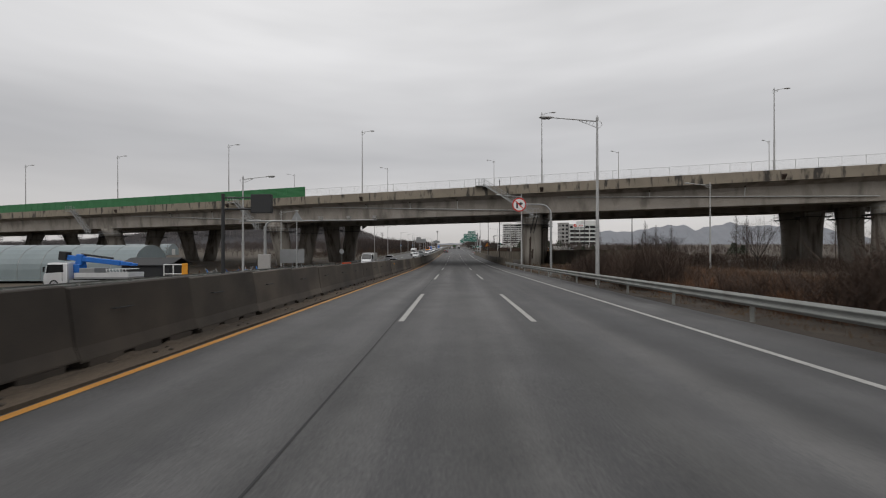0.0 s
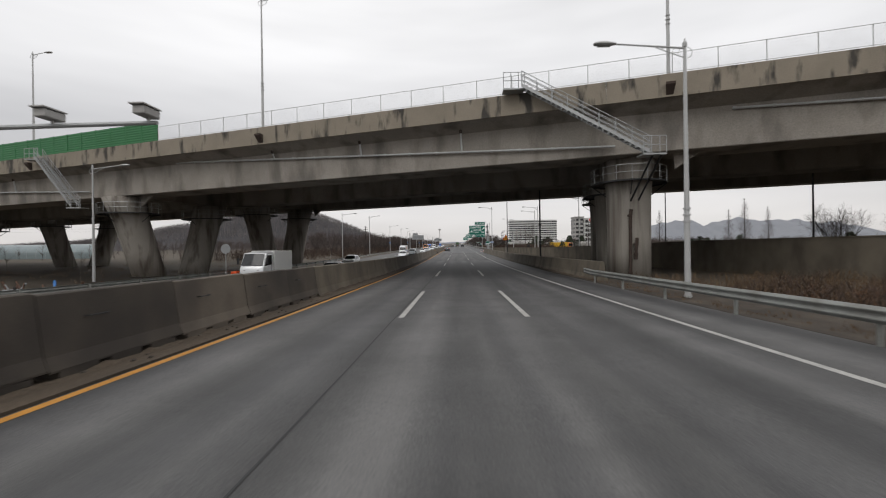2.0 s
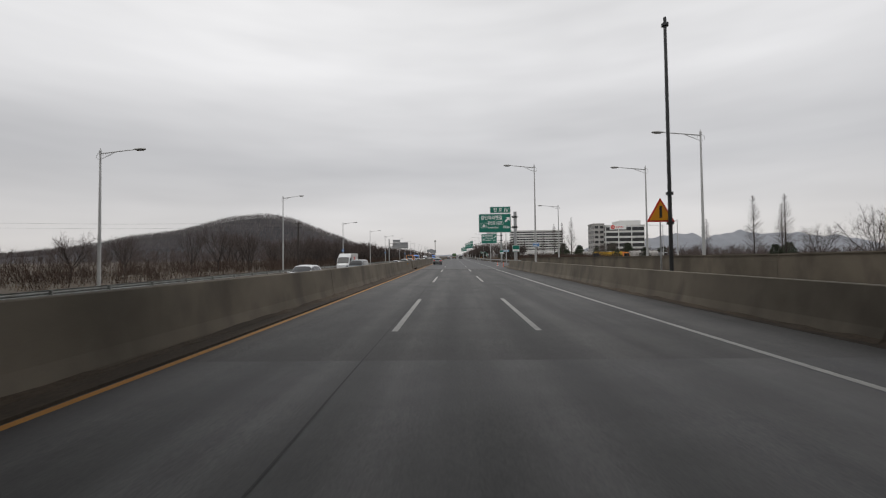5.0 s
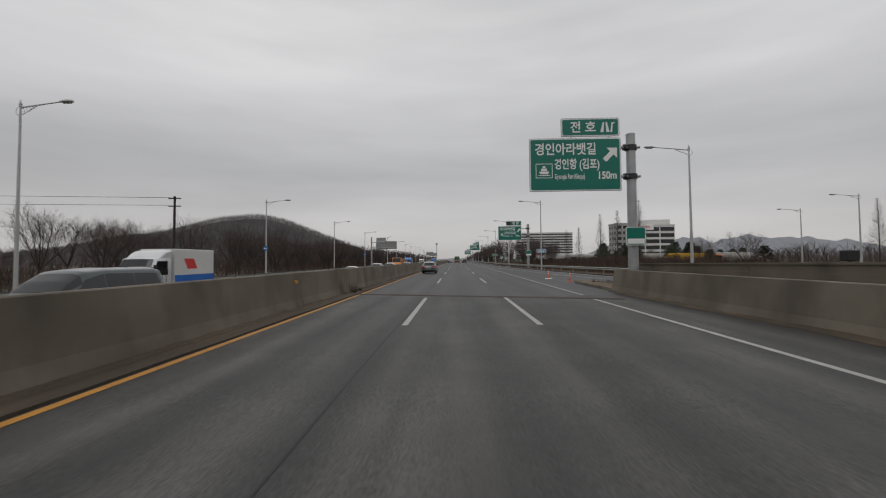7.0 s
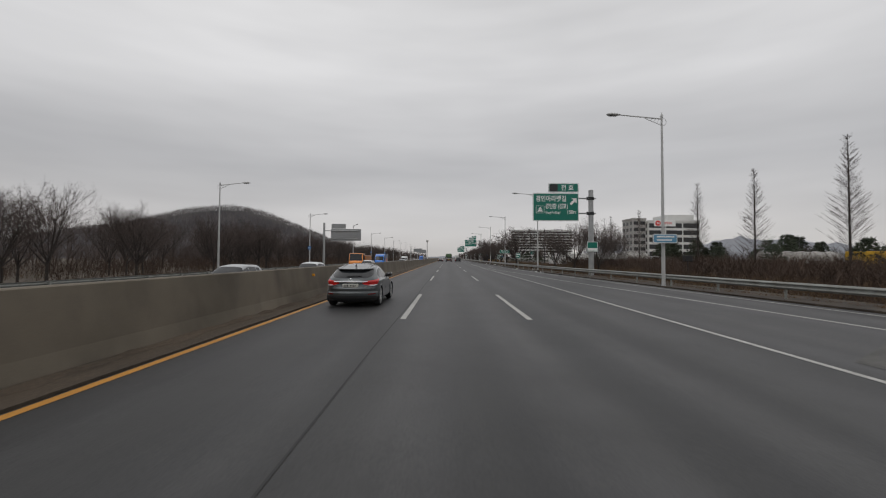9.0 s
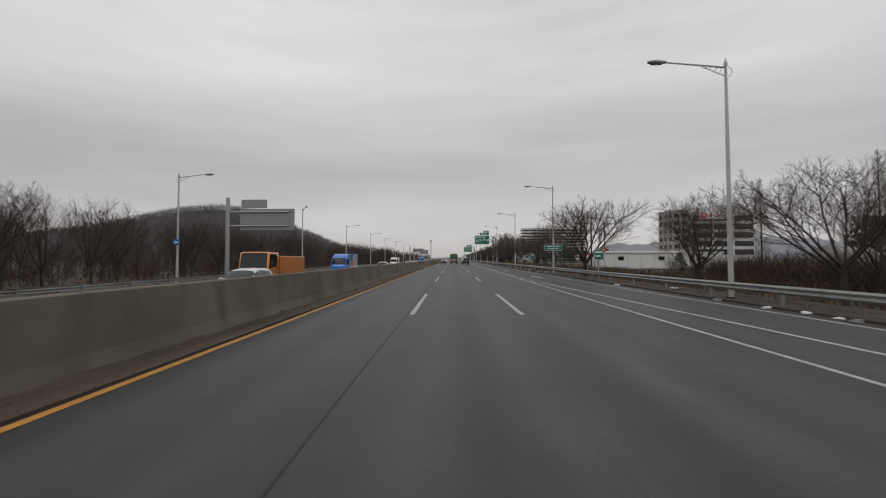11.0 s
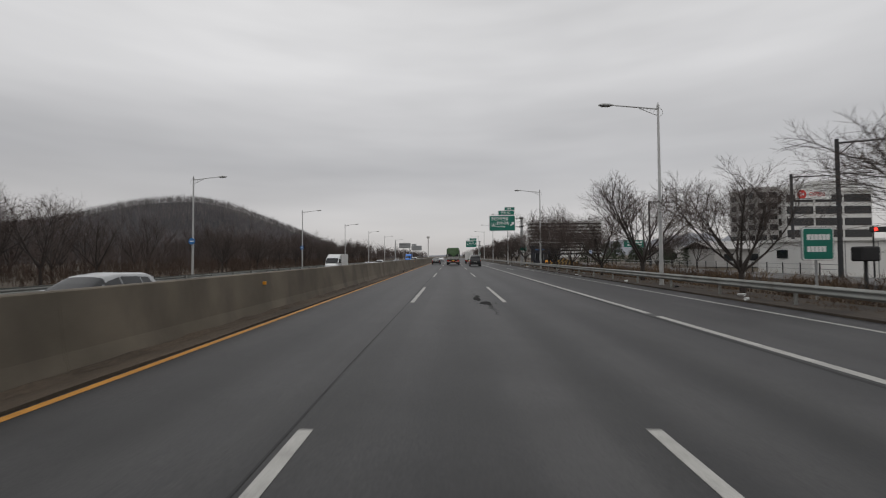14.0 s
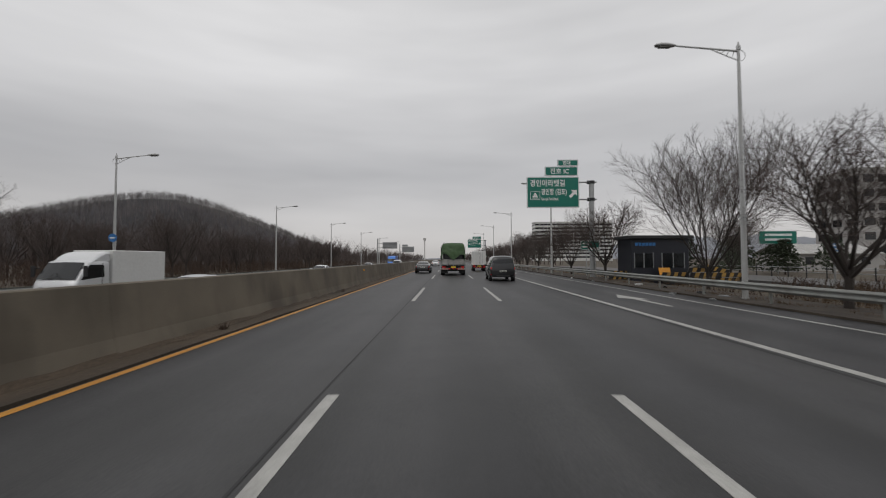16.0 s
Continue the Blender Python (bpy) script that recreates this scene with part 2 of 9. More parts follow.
M_PIPE = mat("rusty_pipe", (0.075, 0.050, 0.038), 0.9, (0.025, 0.018, 0.015), 3, 20, 0.3)
M_PARAPET = mat("weathered_parapet_concrete", (0.30, 0.260, 0.205), 0.88, (0.19, 0.164, 0.128), 0.6, 22, 0.2, dirt=0.92, dirt_col=(0.036, 0.033, 0.030), dirt_scale=(0.85, 0.85, 0.22), dirt_at=(0.53, 0.64))
M_PIER = mat("pier_concrete", (0.36, 0.335, 0.295), 0.85, (0.22, 0.20, 0.175), 0.5, 20, 0.15, dirt=0.85, dirt_col=(0.075, 0.055, 0.042), dirt_scale=(0.8, 0.8, 0.06))
M_GALV = mat("galvanised_steel", (0.42, 0.43, 0.43), 0.45, (0.28, 0.285, 0.285), 2.5, 30, 0.06, metal=0.6)
M_RAIL = mat("guardrail_steel", (0.34, 0.35, 0.335), 0.5, (0.21, 0.215, 0.20), 1.5, 25, 0.08, metal=0.5, dirt=0.4, dirt_col=(0.12, 0.10, 0.08))
M_DARK = plain("dark_steel", (0.035, 0.036, 0.038), 0.6, 0.3)
M_BLACK = plain("black_rubber", (0.016, 0.016, 0.017), 0.75)
M_POLE = mat("lamp_pole_paint", (0.48, 0.485, 0.48), 0.5, (0.36, 0.36, 0.355), 2, 30, 0.05, metal=0.2)
M_LAMPGL = plain("lamp_glass", (0.32, 0.32, 0.31), 0.2)
M_GREEN = plain("sign_green", (0.0, 0.155, 0.112), 0.35)
M_SWHITE = plain("sign_white", (0.78, 0.79, 0.78), 0.4)
M_SBLUE = plain("sign_blue", (0.03, 0.16, 0.42), 0.4)
M_SBLUE_P = plain("faded_sign_blue", (0.10, 0.27, 0.42), 0.5)
M_SBACK = mat("sign_back_aluminium", (0.30, 0.31, 0.315), 0.5, (0.23, 0.235, 0.24), 2, 20, 0.05, metal=0.4)
M_RED = plain("sign_red", (0.62, 0.03, 0.02), 0.4)
M_ORANGE = plain("orange_plastic", (0.80, 0.10, 0.02), 0.5)
M_AMBER = plain("amber_plastic", (0.75, 0.32, 0.02), 0.4)
M_DULLY = mat("worn_yellow_plastic", (0.46, 0.27, 0.05), 0.6, (0.28, 0.17, 0.05), 3, 20, 0.1, dirt=0.5)
M_NOISE = mat("green_noise_panel", (0.03, 0.18, 0.06), 0.55, (0.02, 0.13, 0.042), 1.0, 20, 0.1)
M_GROUND = mat("dry_earth", (0.10, 0.078, 0.054), 0.95, (0.045, 0.035, 0.025), 0.12, 4, 0.5, dirt=0.6, dirt_col=(0.06, 0.05, 0.032), dirt_scale=(0.15, 0.15, 0.15))
M_GRASS = mat("dry_grass", (0.175, 0.112, 0.060), 0.95, (0.065, 0.042, 0.023), 0.5, 6, 0.2)
M_REED = mat("dead_reeds", (0.205, 0.098, 0.046), 0.95, (0.085, 0.042, 0.022), 0.5, 6, 0.2)
M_SCRUB = mat("brown_scrub", (0.088, 0.056, 0.040), 0.95, (0.030, 0.020, 0.015), 0.4, 5, 0.2)
M_BARK = mat("bark", (0.052, 0.042, 0.036), 0.95, (0.022, 0.018, 0.016), 4, 30, 0.4)
M_TWIG = mat("twig_bark", (0.105, 0.080, 0.072), 0.95, (0.046, 0.035, 0.031), 1, 12, 0.1)
M_PINE = mat("pine_needles", (0.058, 0.070, 0.042), 0.9, (0.022, 0.032, 0.018), 1, 10, 0.2)
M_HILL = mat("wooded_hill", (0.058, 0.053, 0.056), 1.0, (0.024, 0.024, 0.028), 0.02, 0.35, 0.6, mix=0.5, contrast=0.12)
# pale blue-grey: distance haze is painted into the ridge's base colour
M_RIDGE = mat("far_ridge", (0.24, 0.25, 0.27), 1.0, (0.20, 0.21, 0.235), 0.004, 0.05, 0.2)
# greyer and lighter than M_TWIG, with some aerial haze mixed into the colour
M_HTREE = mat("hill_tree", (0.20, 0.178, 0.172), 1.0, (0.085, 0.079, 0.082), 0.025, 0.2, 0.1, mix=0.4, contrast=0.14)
M_GLASS = plain("dark_window_glass", (0.012, 0.014, 0.016), 0.06)
M_CHROME = plain("chrome", (0.7, 0.71, 0.72), 0.15, 1.0)
M_ALLOY = plain("alloy", (0.45, 0.46, 0.47), 0.3, 0.9)
M_TAIL = plain("tail_lamp_red", (0.55, 0.012, 0.012), 0.15, 0, 0.6)
M_TAILD = plain("dark_red_reflector", (0.16, 0.006, 0.008), 0.2, 0, 0.5)
M_GLOSSB = plain("gloss_black", (0.012, 0.012, 0.013), 0.15, 0, 0.8)
M_ALLOY_L = plain("pale_alloy", (0.38, 0.38, 0.375), 0.4, 0.6)
M_SIGRED = plain("signal_red", (0.9, 0.03, 0.02), 0.3, emit=3.0)
M_HEAD = plain("headlamp", (0.75, 0.76, 0.78), 0.1, 0, 0.6)
M_PLATE = plain("plate_white", (0.46, 0.46, 0.42), 0.45)
M_PLATE_Y = plain("plate_yellow", (0.72, 0.50, 0.04), 0.45)
M_WALL = mat("white_cladding", (0.66, 0.66, 0.645), 0.7, (0.52, 0.52, 0.505), 0.3, 8, 0.05)
M_WALL_B = mat("beige_cladding", (0.42, 0.41, 0.395), 0.7, (0.31, 0.30, 0.29), 0.3, 8, 0.05)
M_FILM = mat("polytunnel_film", (0.25, 0.30, 0.31), 0.35, (0.18, 0.22, 0.23), 0.5, 10, 0.1)
M_TARP = mat("green_tarpaulin", (0.075, 0.135, 0.058), 0.6, (0.05, 0.095, 0.04), 1.5, 20, 0.2)


def paint(name, col, rough=0.3, metal=0.25):
    return mat(name, col, rough, tuple(v * 0.9 for v in col), 1.5, 60, 0.0, metal, coat=0.9, dirt=0.2, dirt_col=tuple(v * 0.6 + 0.015 for v in col))


# ---------------------------------------------------------------- mesh helpers


def part(name, bm, material, parent=None, label="", smooth=False):
    me = bpy.data.meshes.new(name)
    bm.to_mesh(me)
    bm.free()
    if smooth:
        me.shade_smooth()
    me.materials.append(material)
    ob = new(name, me)
    if parent:
        ob.parent = parent
    if label:
        ob["label"] = label
    return ob


def share(name, me, parent, m):
    ob = new(name, me)
    ob.parent = parent
    ob.matrix_basis = m
    return ob


def thing(name, label, category, group="", m=None, kind=""):
    ob = new(name)
    if m is not None:
        ob.matrix_basis = m
    return tagged(ob, label, category, group, kind)


def box(bm, x0, x1, y0, y1, z0, z1, bevel=0.0, m=None):
    vs = [bm.verts.new((x, y, z)) for x in (x0, x1) for y in (y0, y1) for z in (z0, z1)]
    fs = [bm.faces.new([vs[i] for i in q]) for q in ((0, 1, 3, 2), (4, 6, 7, 5), (0, 4, 5, 1), (2, 3, 7, 6), (0, 2, 6, 4), (1, 5, 7, 3))]
    if bevel:
        es = list({e for f in fs for e in f.edges})
        r = bmesh.ops.bevel(bm, geom=es, offset=bevel, segments=1, affect="EDGES")
        vs = list({v for f in r["faces"] for v in f.verts} | {v for v in vs if v.is_valid})
    if m is not None:
        for v in vs:
            v.co = m @ v.co
    return bm


def tube(bm, p0, p1, r0, r1=None, seg=8, caps=True):
    p0, p1 = Vector(p0), Vector(p1)
    r1 = r0 if r1 is None else r1
    d = (p1 - p0).normalized()
    a = d.orthogonal().normalized()
    b = d.cross(a)
    rings = []
    for p, r in ((p0, r0), (p1, r1)):
        rings.append([bm.verts.new(p + r * (math.cos(t) * a + math.sin(t) * b)) for t in (2 * math.pi * i / seg for i in range(seg))])
    for i in range(seg):
        j = (i + 1) % seg
        bm.faces.new((rings[0][i], rings[0][j], rings[1][j], rings[1][i]))
    if caps:
        bm.faces.new(rings[0][::-1])
        bm.faces.new(rings[1])
    return bm


def chain(bm, pts, r, seg=8, r_end=None):
    """A tube through points with shared rings."""
    pts = [Vector(p) for p in pts]
    r_end = r if r_end is None else r_end
    rings = []
    a = None
    for i, p in enumerate(pts):
        d = (pts[min(i + 1, len(pts) - 1)] - pts[max(i - 1, 0)]).normalized()
        a = d.orthogonal().normalized() if a is None else (a - a.dot(d) * d).normalized()
        b = d.cross(a)
        rr = r + (r_end - r) * i / (len(pts) - 1)
        rings.append([bm.verts.new(p + rr * (math.cos(t) * a + math.sin(t) * b)) for t in (2 * math.pi * k / seg for k in range(seg))])
    for q0, q1 in zip(rings, rings[1:]):
        for i in range(seg):
            j = (i + 1) % seg
            bm.faces.new((q0[i], q0[j], q1[j], q1[i]))
    bm.faces.new(rings[0][::-1])
    bm.faces.new(rings[-1])
    return bm


def extrude_profile(bm, prof, frames, closed=True):
    """prof: (o, h) pairs; frames: functions (o, h) -> place."""
    rings = [[bm.verts.new(f(o, h)) for o, h in prof] for f in frames]
    n = len(prof)
    for q0, q1 in zip(rings, rings[1:]):
        for i in range(n if closed else n - 1):
            j = (i + 1) % n
            bm.faces.new((q0[i], q0[j], q1[j], q1[i]))
    if closed:
        bm.faces.new(rings[0])
        bm.faces.new(rings[-1][::-1])
    return bm


def fix(bm):
    bmesh.ops.recalc_face_normals(bm, faces=bm.faces)
    return bm


def strip(bm, left, right, ys, z0, z1):
    """A slab between two edges x = left(y), right(y)."""
    rings = []
    for y in ys:
        a, b = left(y), right(y)
        rings.append([bm.verts.new(p) for p in ((a, y, z0), (a, y, z1), (b, y, z1), (b, y, z0))])
    for q0, q1 in zip(rings, rings[1:]):
        for i in range(4):
            j = (i + 1) % 4
            bm.faces.new((q0[i], q0[j], q1[j], q1[i]))
    bm.faces.new(rings[0])
    bm.faces.new(rings[-1][::-1])
    return fix(bm)


def lerp(table):
    xs, vs = [a for a, _ in table], [b for _, b in table]
    return lambda y: float(np.interp(y, xs, vs))


def lettering(text, size, parent, place, material, align="LEFT", name="lettering", flip=0, bold=0.0, squeeze=1.0):
    cu = bpy.data.curves.new(name, "FONT")
    cu.body, cu.size, cu.align_x, cu.extrude, cu.offset = text, size, align, 0.004, bold
    tmp = new(name + "_tmp", cu)
    me = bpy.data.meshes.new_from_object(tmp.evaluated_get(bpy.context.evaluated_depsgraph_get()))
    bpy.data.objects.remove(tmp)
    bpy.data.curves.remove(cu)
    me.materials.clear()
    me.materials.append(material)
    ob = new(name, me)
    ob.parent = parent
    ob.matrix_basis = Matrix.Translation(place) @ pose(0, 0, 0, 90, 0, flip) @ Matrix.Diagonal((squeeze, 1, 1, 1))
    return ob


# ---------------------------------------------------------------- ground, roads, markings
Y0, Y1 = -40.0, 900.0


def ground_z(x, y):
    off = max(0.0, max(-24.5 - x, x - 14.0))
    k = min(1.0, off / 12.0)
    low = min(1.0, max(0.0, (-24.5 - x) / 6.0)) * min(1.0, max(0.0, (140 - y) / 40.0))
    if -24.5 <= x < -6:
        return -0.7
    return -0.3 + k * (0.5 * noise.noise(Vector((x * 0.02, y * 0.02, 0))) - 0.15) - 1.35 * low


bm = bmesh.new()
gx = sorted({*np.linspace(-3000, -300, 10), *np.linspace(-300, 300, 61), *np.linspace(300, 3000, 10)})
gy = sorted({*np.linspace(-600, -60, 5), *np.linspace(-60, 600, 67), *np.linspace(600, 4500, 14)})
grid = [[bm.verts.new((x, y, ground_z(x, y))) for y in gy] for x in gx]
for i in range(len(gx) - 1):
    for j in range(len(gy) - 1):
        bm.faces.new((grid[i][j], grid[i + 1][j], grid[i + 1][j + 1], grid[i][j + 1]))
ground = tagged(part("ground", bm, M_GROUND, smooth=True), "bare brown winter earth beside the expressway", "ground", kind="structure")

RIGHT_EDGE = lerp([(-40, 7.0), (165, 7.9), (172, 8.2), (178, 15.4), (206, 12.8), (235, 10.9), (260, 10.4), (900, 10.4)])
ys = list(np.linspace(Y0, Y1, 189))
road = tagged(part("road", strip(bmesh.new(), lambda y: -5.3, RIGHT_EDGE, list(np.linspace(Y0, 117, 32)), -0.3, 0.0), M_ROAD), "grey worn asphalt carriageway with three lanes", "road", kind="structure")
for ya, yb, mtl, lab in ((117, 168.8, M_ROAD_C, "coarse dark grey asphalt carriageway with three lanes"), (168.8, Y1, M_ROAD_D, "dark smooth asphalt carriageway with three lanes")):
    tagged(part("road", strip(bmesh.new(), lambda y: -5.3, RIGHT_EDGE, sorted(set(np.linspace(ya, yb, 14)) | {v for v in (172.0, 178.0, 206.0, 235.0, 260.0) if ya < v < yb}), -0.3, 0.0), mtl), lab, "road", kind="structure")
OPP = -0.38
LEFT_EDGE = lerp([(-40, -20.9), (100, -20.9), (180, -22.5), (900, -23.2)])
tagged(part("road_opposite", strip(bmesh.new(), LEFT_EDGE, lambda y: -6.85, ys, -0.6, OPP), M_ROAD2), "grey asphalt carriageway of the opposite traffic", "road", kind="structure")
tagged(part("median_strip", strip(bmesh.new(), lambda y: -6.85, lambda y: -5.42 + 0.07 * noise.noise(Vector((0, y * 0.35, 0))), list(np.linspace(Y0, Y1, 1200)), -0.3, 0.006), M_SHOULDER), "gritty strip under the median barrier", "median", kind="structure")
tagged(part("shoulder", strip(bmesh.new(), lambda y: 7.0 + (y + 40) * 0.004, lambda y: 9.6, list(np.linspace(-40, 165, 40)), -0.4, 0.004), M_VERGE), "dirty gravel shoulder beside the guardrail", "shoulder", kind="structure")
tagged(part("verge", strip(bmesh.new(), RIGHT_EDGE, lambda y: RIGHT_EDGE(y) + 2.6, list(np.linspace(178, 700, 100)), -0.4, 0.07), M_VERGE), "raised dirty kerb strip under the guardrail", "verge", kind="structure")


def marking(name, pts, width, material, label, z=0.005):
    """A painted line through (x, y) points."""
    bm = bmesh.new()
    vs = []
    for x, y in pts:
        vs.append((bm.verts.new((x - width / 2, y, z)), bm.verts.new((x + width / 2, y, z))))
    for a, b in zip(vs, vs[1:]):
        bm.faces.new((a[0], a[1], b[1], b[0]))
    ob = part(name, bm, material, road)
    ob["label"] = label
    return ob


marking("edge_line", [(-5.18, y) for y in np.linspace(Y0, Y1, 260)], 0.15, M_YELLOW, "yellow painted edge line")
marking("edge_line", [(5.26 + 0.0008 * max(0, y - 100), y) for y in np.linspace(Y0, 167, 70)], 0.15, M_WHITE, "white painted edge line")
marking("edge_line", [(5.45, 169), (5.5, 185), (5.62, 215), (5.5, 240), (5.32, 262), (5.3, 282)], 0.13, M_WHITE, "white painted edge line")
marking("edge_line", [(5.6, 296.6), (5.6, 470)], 0.2, M_WHITE, "white painted edge line")
marking("edge_line", [(5.6, 283), (5.6, 296.0)], 0.2, M_WHITE, "white painted edge line")
marking("gore_line", [(13.2, 178), (10.6, 192), (9.55, 206), (8.1, 222), (7.3, 237), (6.0, 258)], 0.15, M_WHITE, "white painted gore line")
marking("edge_line", [(14.6, 180), (12.4, 203), (11.1, 219), (10.4, 229), (9.6, 250), (9.3, 264), (9.15, 340), (9.15, 600)], 0.15, M_WHITE, "white painted edge line")
seam = marking("seam", [(-1.9 - 0.02 * math.sin(y), y) for y in np.linspace(Y0, Y1, 200)], 0.03, M_SEAM, "dark longitudinal pavement seam", 0.004)
marking("seam", [(5.36 if y > 283 else 5.14, y) for y in np.linspace(255, 420, 80)], 0.11, M_SEAM, "dark tar seam beside the edge line", 0.004)

dash_bm = bmesh.new()
box(dash_bm, -0.075, 0.075, 0, 8, 0.0, 0.006)
dash = part("lane_dash", dash_bm, M_WHITE, road, "white painted lane dash")
dash.matrix_basis = Matrix.Translation((-1.75, 0, 0))
for k in range(-2, 30):
    for x in (-1.75, 1.75):
        if (k, x) != (0, -1.75):
            share("lane_dash", dash.data, road, Matrix.Translation((x, 20 * k, 0)))["label"] = "white painted lane dash"
    for x in (-10.3, -13.8, -17.3):
        share("lane_dash", dash.data, road, Matrix.Translation((x, 20 * k + 6, OPP)))["label"] = "white painted lane dash"
short_bm = bmesh.new()
box(short_bm, -0.075, 0.075, 0, 2.4, 0.0, 0.006)
short_me = part("lane_dash", short_bm, M_WHITE, road, "short white merge dash")
short_me.matrix_basis = Matrix.Translation((5.68, 257.9, 0))
for y in (263.2, 268.4, 273.6, 278.8):
    share("lane_dash", short_me.data, road, Matrix.Translation((5.68, y, 0)))["label"] = "short white merge dash"


def road_arrow(x, y, m=1.0):
    bm = bmesh.new()
    pts = [(-0.08, 0), (0.08, 0), (0.10, 2.6), (0.42, 2.6), (0.0, 5.0), (-0.55, 3.4), (-0.16, 2.9)]
    bm.faces.new([bm.verts.new((px * m, py, 0.006)) for px, py in pts])
    ob = part("lane_arrow", bm, M_WHITE, road, "white painted lane arrow")
    ob.matrix_basis = Matrix.Translation((x, y, 0))


for x, y in ((7.6, 264.8), (7.35, 285.4), (7.45, 337.8), (7.45, 372)):
    road_arrow(x, y)

# worn hatching in the gore
for i in range(4):
    y = 184 + i * 3.6
    w = 4.2 - i * 0.42
    bm = bmesh.new()
    bm.faces.new([bm.verts.new(p) for p in ((6.2, y, 0.005), (6.2 + w, y + w * 0.75, 0.005), (6.2 + w, y + w * 0.75 + 0.5, 0.005), (6.2, y + 0.5, 0.005))])
    part("hatch_stripe", bm, M_HATCH, road, "worn pale gore hatching")

# asphalt repairs
def patch(cx, cy, rx, ry, seed):
    rnd = random.Random(seed)
    bm = bmesh.new()
    bm.faces.new([bm.verts.new((cx + rx * math.cos(a) * rnd.uniform(0.75, 1.2), cy + ry * math.sin(a) * rnd.uniform(0.75, 1.2), 0.004 + 0.0005 * (seed % 3))) for a in (2 * math.pi * i / 18 for i in range(18))])
    part("asphalt_patch", bm, M_PATCH, road, "dark rough asphalt repair patch")


rnd = random.Random(19)
for i, (cx, cy, rx, ry) in enumerate(((0.78, 301.3, 0.15, 0.85), (0.86, 302.4, 0.10, 0.4), (0.98, 299.7, 0.21, 0.55), (1.12, 299.2, 0.09, 0.3))):
    patch(cx, cy, rx, ry, 3 + i)
for i, (cx, cy, sx, sy, n) in enumerate(((0.78, 302.4, 0.14, 1.2, 70), (0.98, 299.6, 0.16, 0.6, 60), (1.1, 298.2, 0.07, 0.5, 46), (1.16, 296.8, 0.05, 0.6, 22))):
    for k in range(n):
        patch(cx + rnd.gauss(0, sx), cy + rnd.gauss(0, sy), rnd.uniform(0.006, 0.03), rnd.uniform(0.012, 0.07), 11 + 7 * i + k)
# bridge joint across the carriageway
bm = bmesh.new()
extrude_profile(bm, [(-0.35, 0.001), (-0.35, 0.007), (0.35, 0.007), (0.35, 0.001)], [lambda o, h, x=x: (x, 168.8 - 0.29 * x + o, h) for x in np.linspace(-5.7, 6.5, 9)])
part("expansion_joint", fix(bm), M_SHOULDER, road, "concrete strip of an expansion joint")
bm = bmesh.new()
extrude_profile(bm, [(-0.06, 0.001), (-0.06, 0.012), (0.06, 0.012), (0.06, 0.001)], [lambda o, h, x=x: (x, 168.8 - 0.29 * x + o, h) for x in np.linspace(-5.7, 6.5, 9)])
part("joint_gap", fix(bm), M_SEAM, road, "dark gap of an expansion joint")

# ---------------------------------------------------------------- median and right barriers
PROFILE = [(-0.32, 0), (-0.32, 0.08), (-0.24, 0.34), (-0.12, 1.25), (-0.09, 1.27), (0.09, 1.27), (0.12, 1.25), (0.24, 0.34), (0.32, 0.08), (0.32, 0)]


def barrier(name, x0, y0, x1, y1, material, label, group, h=1.27, n=2):
    """One barrier length, its base at z = 0."""
    k = h / 1.27
    top = thing(name, label, "barrier", group, Matrix.Translation((x0, y0, 0)))
    bm = bmesh.new()
    extrude_profile(bm, [(o, z * k) for o, z in PROFILE], [lambda o, z, t=t: (o + (x1 - x0) * t, (y1 - y0) * t, z) for t in np.linspace(0, 1, n)])
    part("wall_body", fix(bm), material, top)
    # ragged dirt and grit washed against the foot
    rnd = random.Random(int(y0 * 7))
    m = max(2, int((y1 - y0) / 0.6))
    for sgn in (-1, 1):
        bm = bmesh.new()
        rows = []
        for i in range(m + 1):
            t = i / m
            w, hh = 0.05 + 0.16 * rnd.random() ** 2, 0.05 + 0.07 * rnd.random()
            c = Vector(((x1 - x0) * t, (y1 - y0) * t, 0))
            rows.append([bm.verts.new(c + Vector((sgn * o, 0, z))) for o, z in ((0.318, hh), (0.33 + w * 0.4, hh * 0.5), (0.33 + w, 0.008))])
        for a, b in zip(rows, rows[1:]):
            for i in range(2):
                bm.faces.new((a[i], a[i + 1], b[i + 1], b[i]))
        part("grit_bank", fix(bm), M_SHOULDER, top, "dark grit washed against the foot")
    return top


bm = bmesh.new()
NOTCH = [(-0.32, 0.13), (-0.32, 0.16), (-0.24, 0.36), (-0.12, 1.25), (-0.09, 1.27), (0.09, 1.27), (0.12, 1.25), (0.24, 0.36), (0.32, 0.16), (0.32, 0.13)]
extrude_profile(bm, NOTCH, [lambda o, z, y=y: (o, y, z) for y in (0.0, 0.02, 1.5, 2.96, 2.98)])
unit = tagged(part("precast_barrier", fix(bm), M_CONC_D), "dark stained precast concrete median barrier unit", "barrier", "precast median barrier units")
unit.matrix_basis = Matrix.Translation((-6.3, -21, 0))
for y in (0.15, 1.1, 2.05):
    fb = bmesh.new()
    extrude_profile(fb, [(-0.32, 0), (-0.32, 0.135), (0.32, 0.135), (0.32, 0)], [lambda o, z, y=y: (o, y, z) for y in (y, y + 0.7)])
    part("foot", fix(fb), M_CONC_D, unit)
ub = bmesh.new()
chain(ub, [(0.17, 0.75, 0.86), (0.25, 0.75, 0.86), (0.25, 1.15, 0.86), (0.17, 1.15, 0.86)], 0.012, 5)
part("lifting_loop", ub, M_DARK, unit, "rusty steel lifting loop")
rnd = random.Random(15)
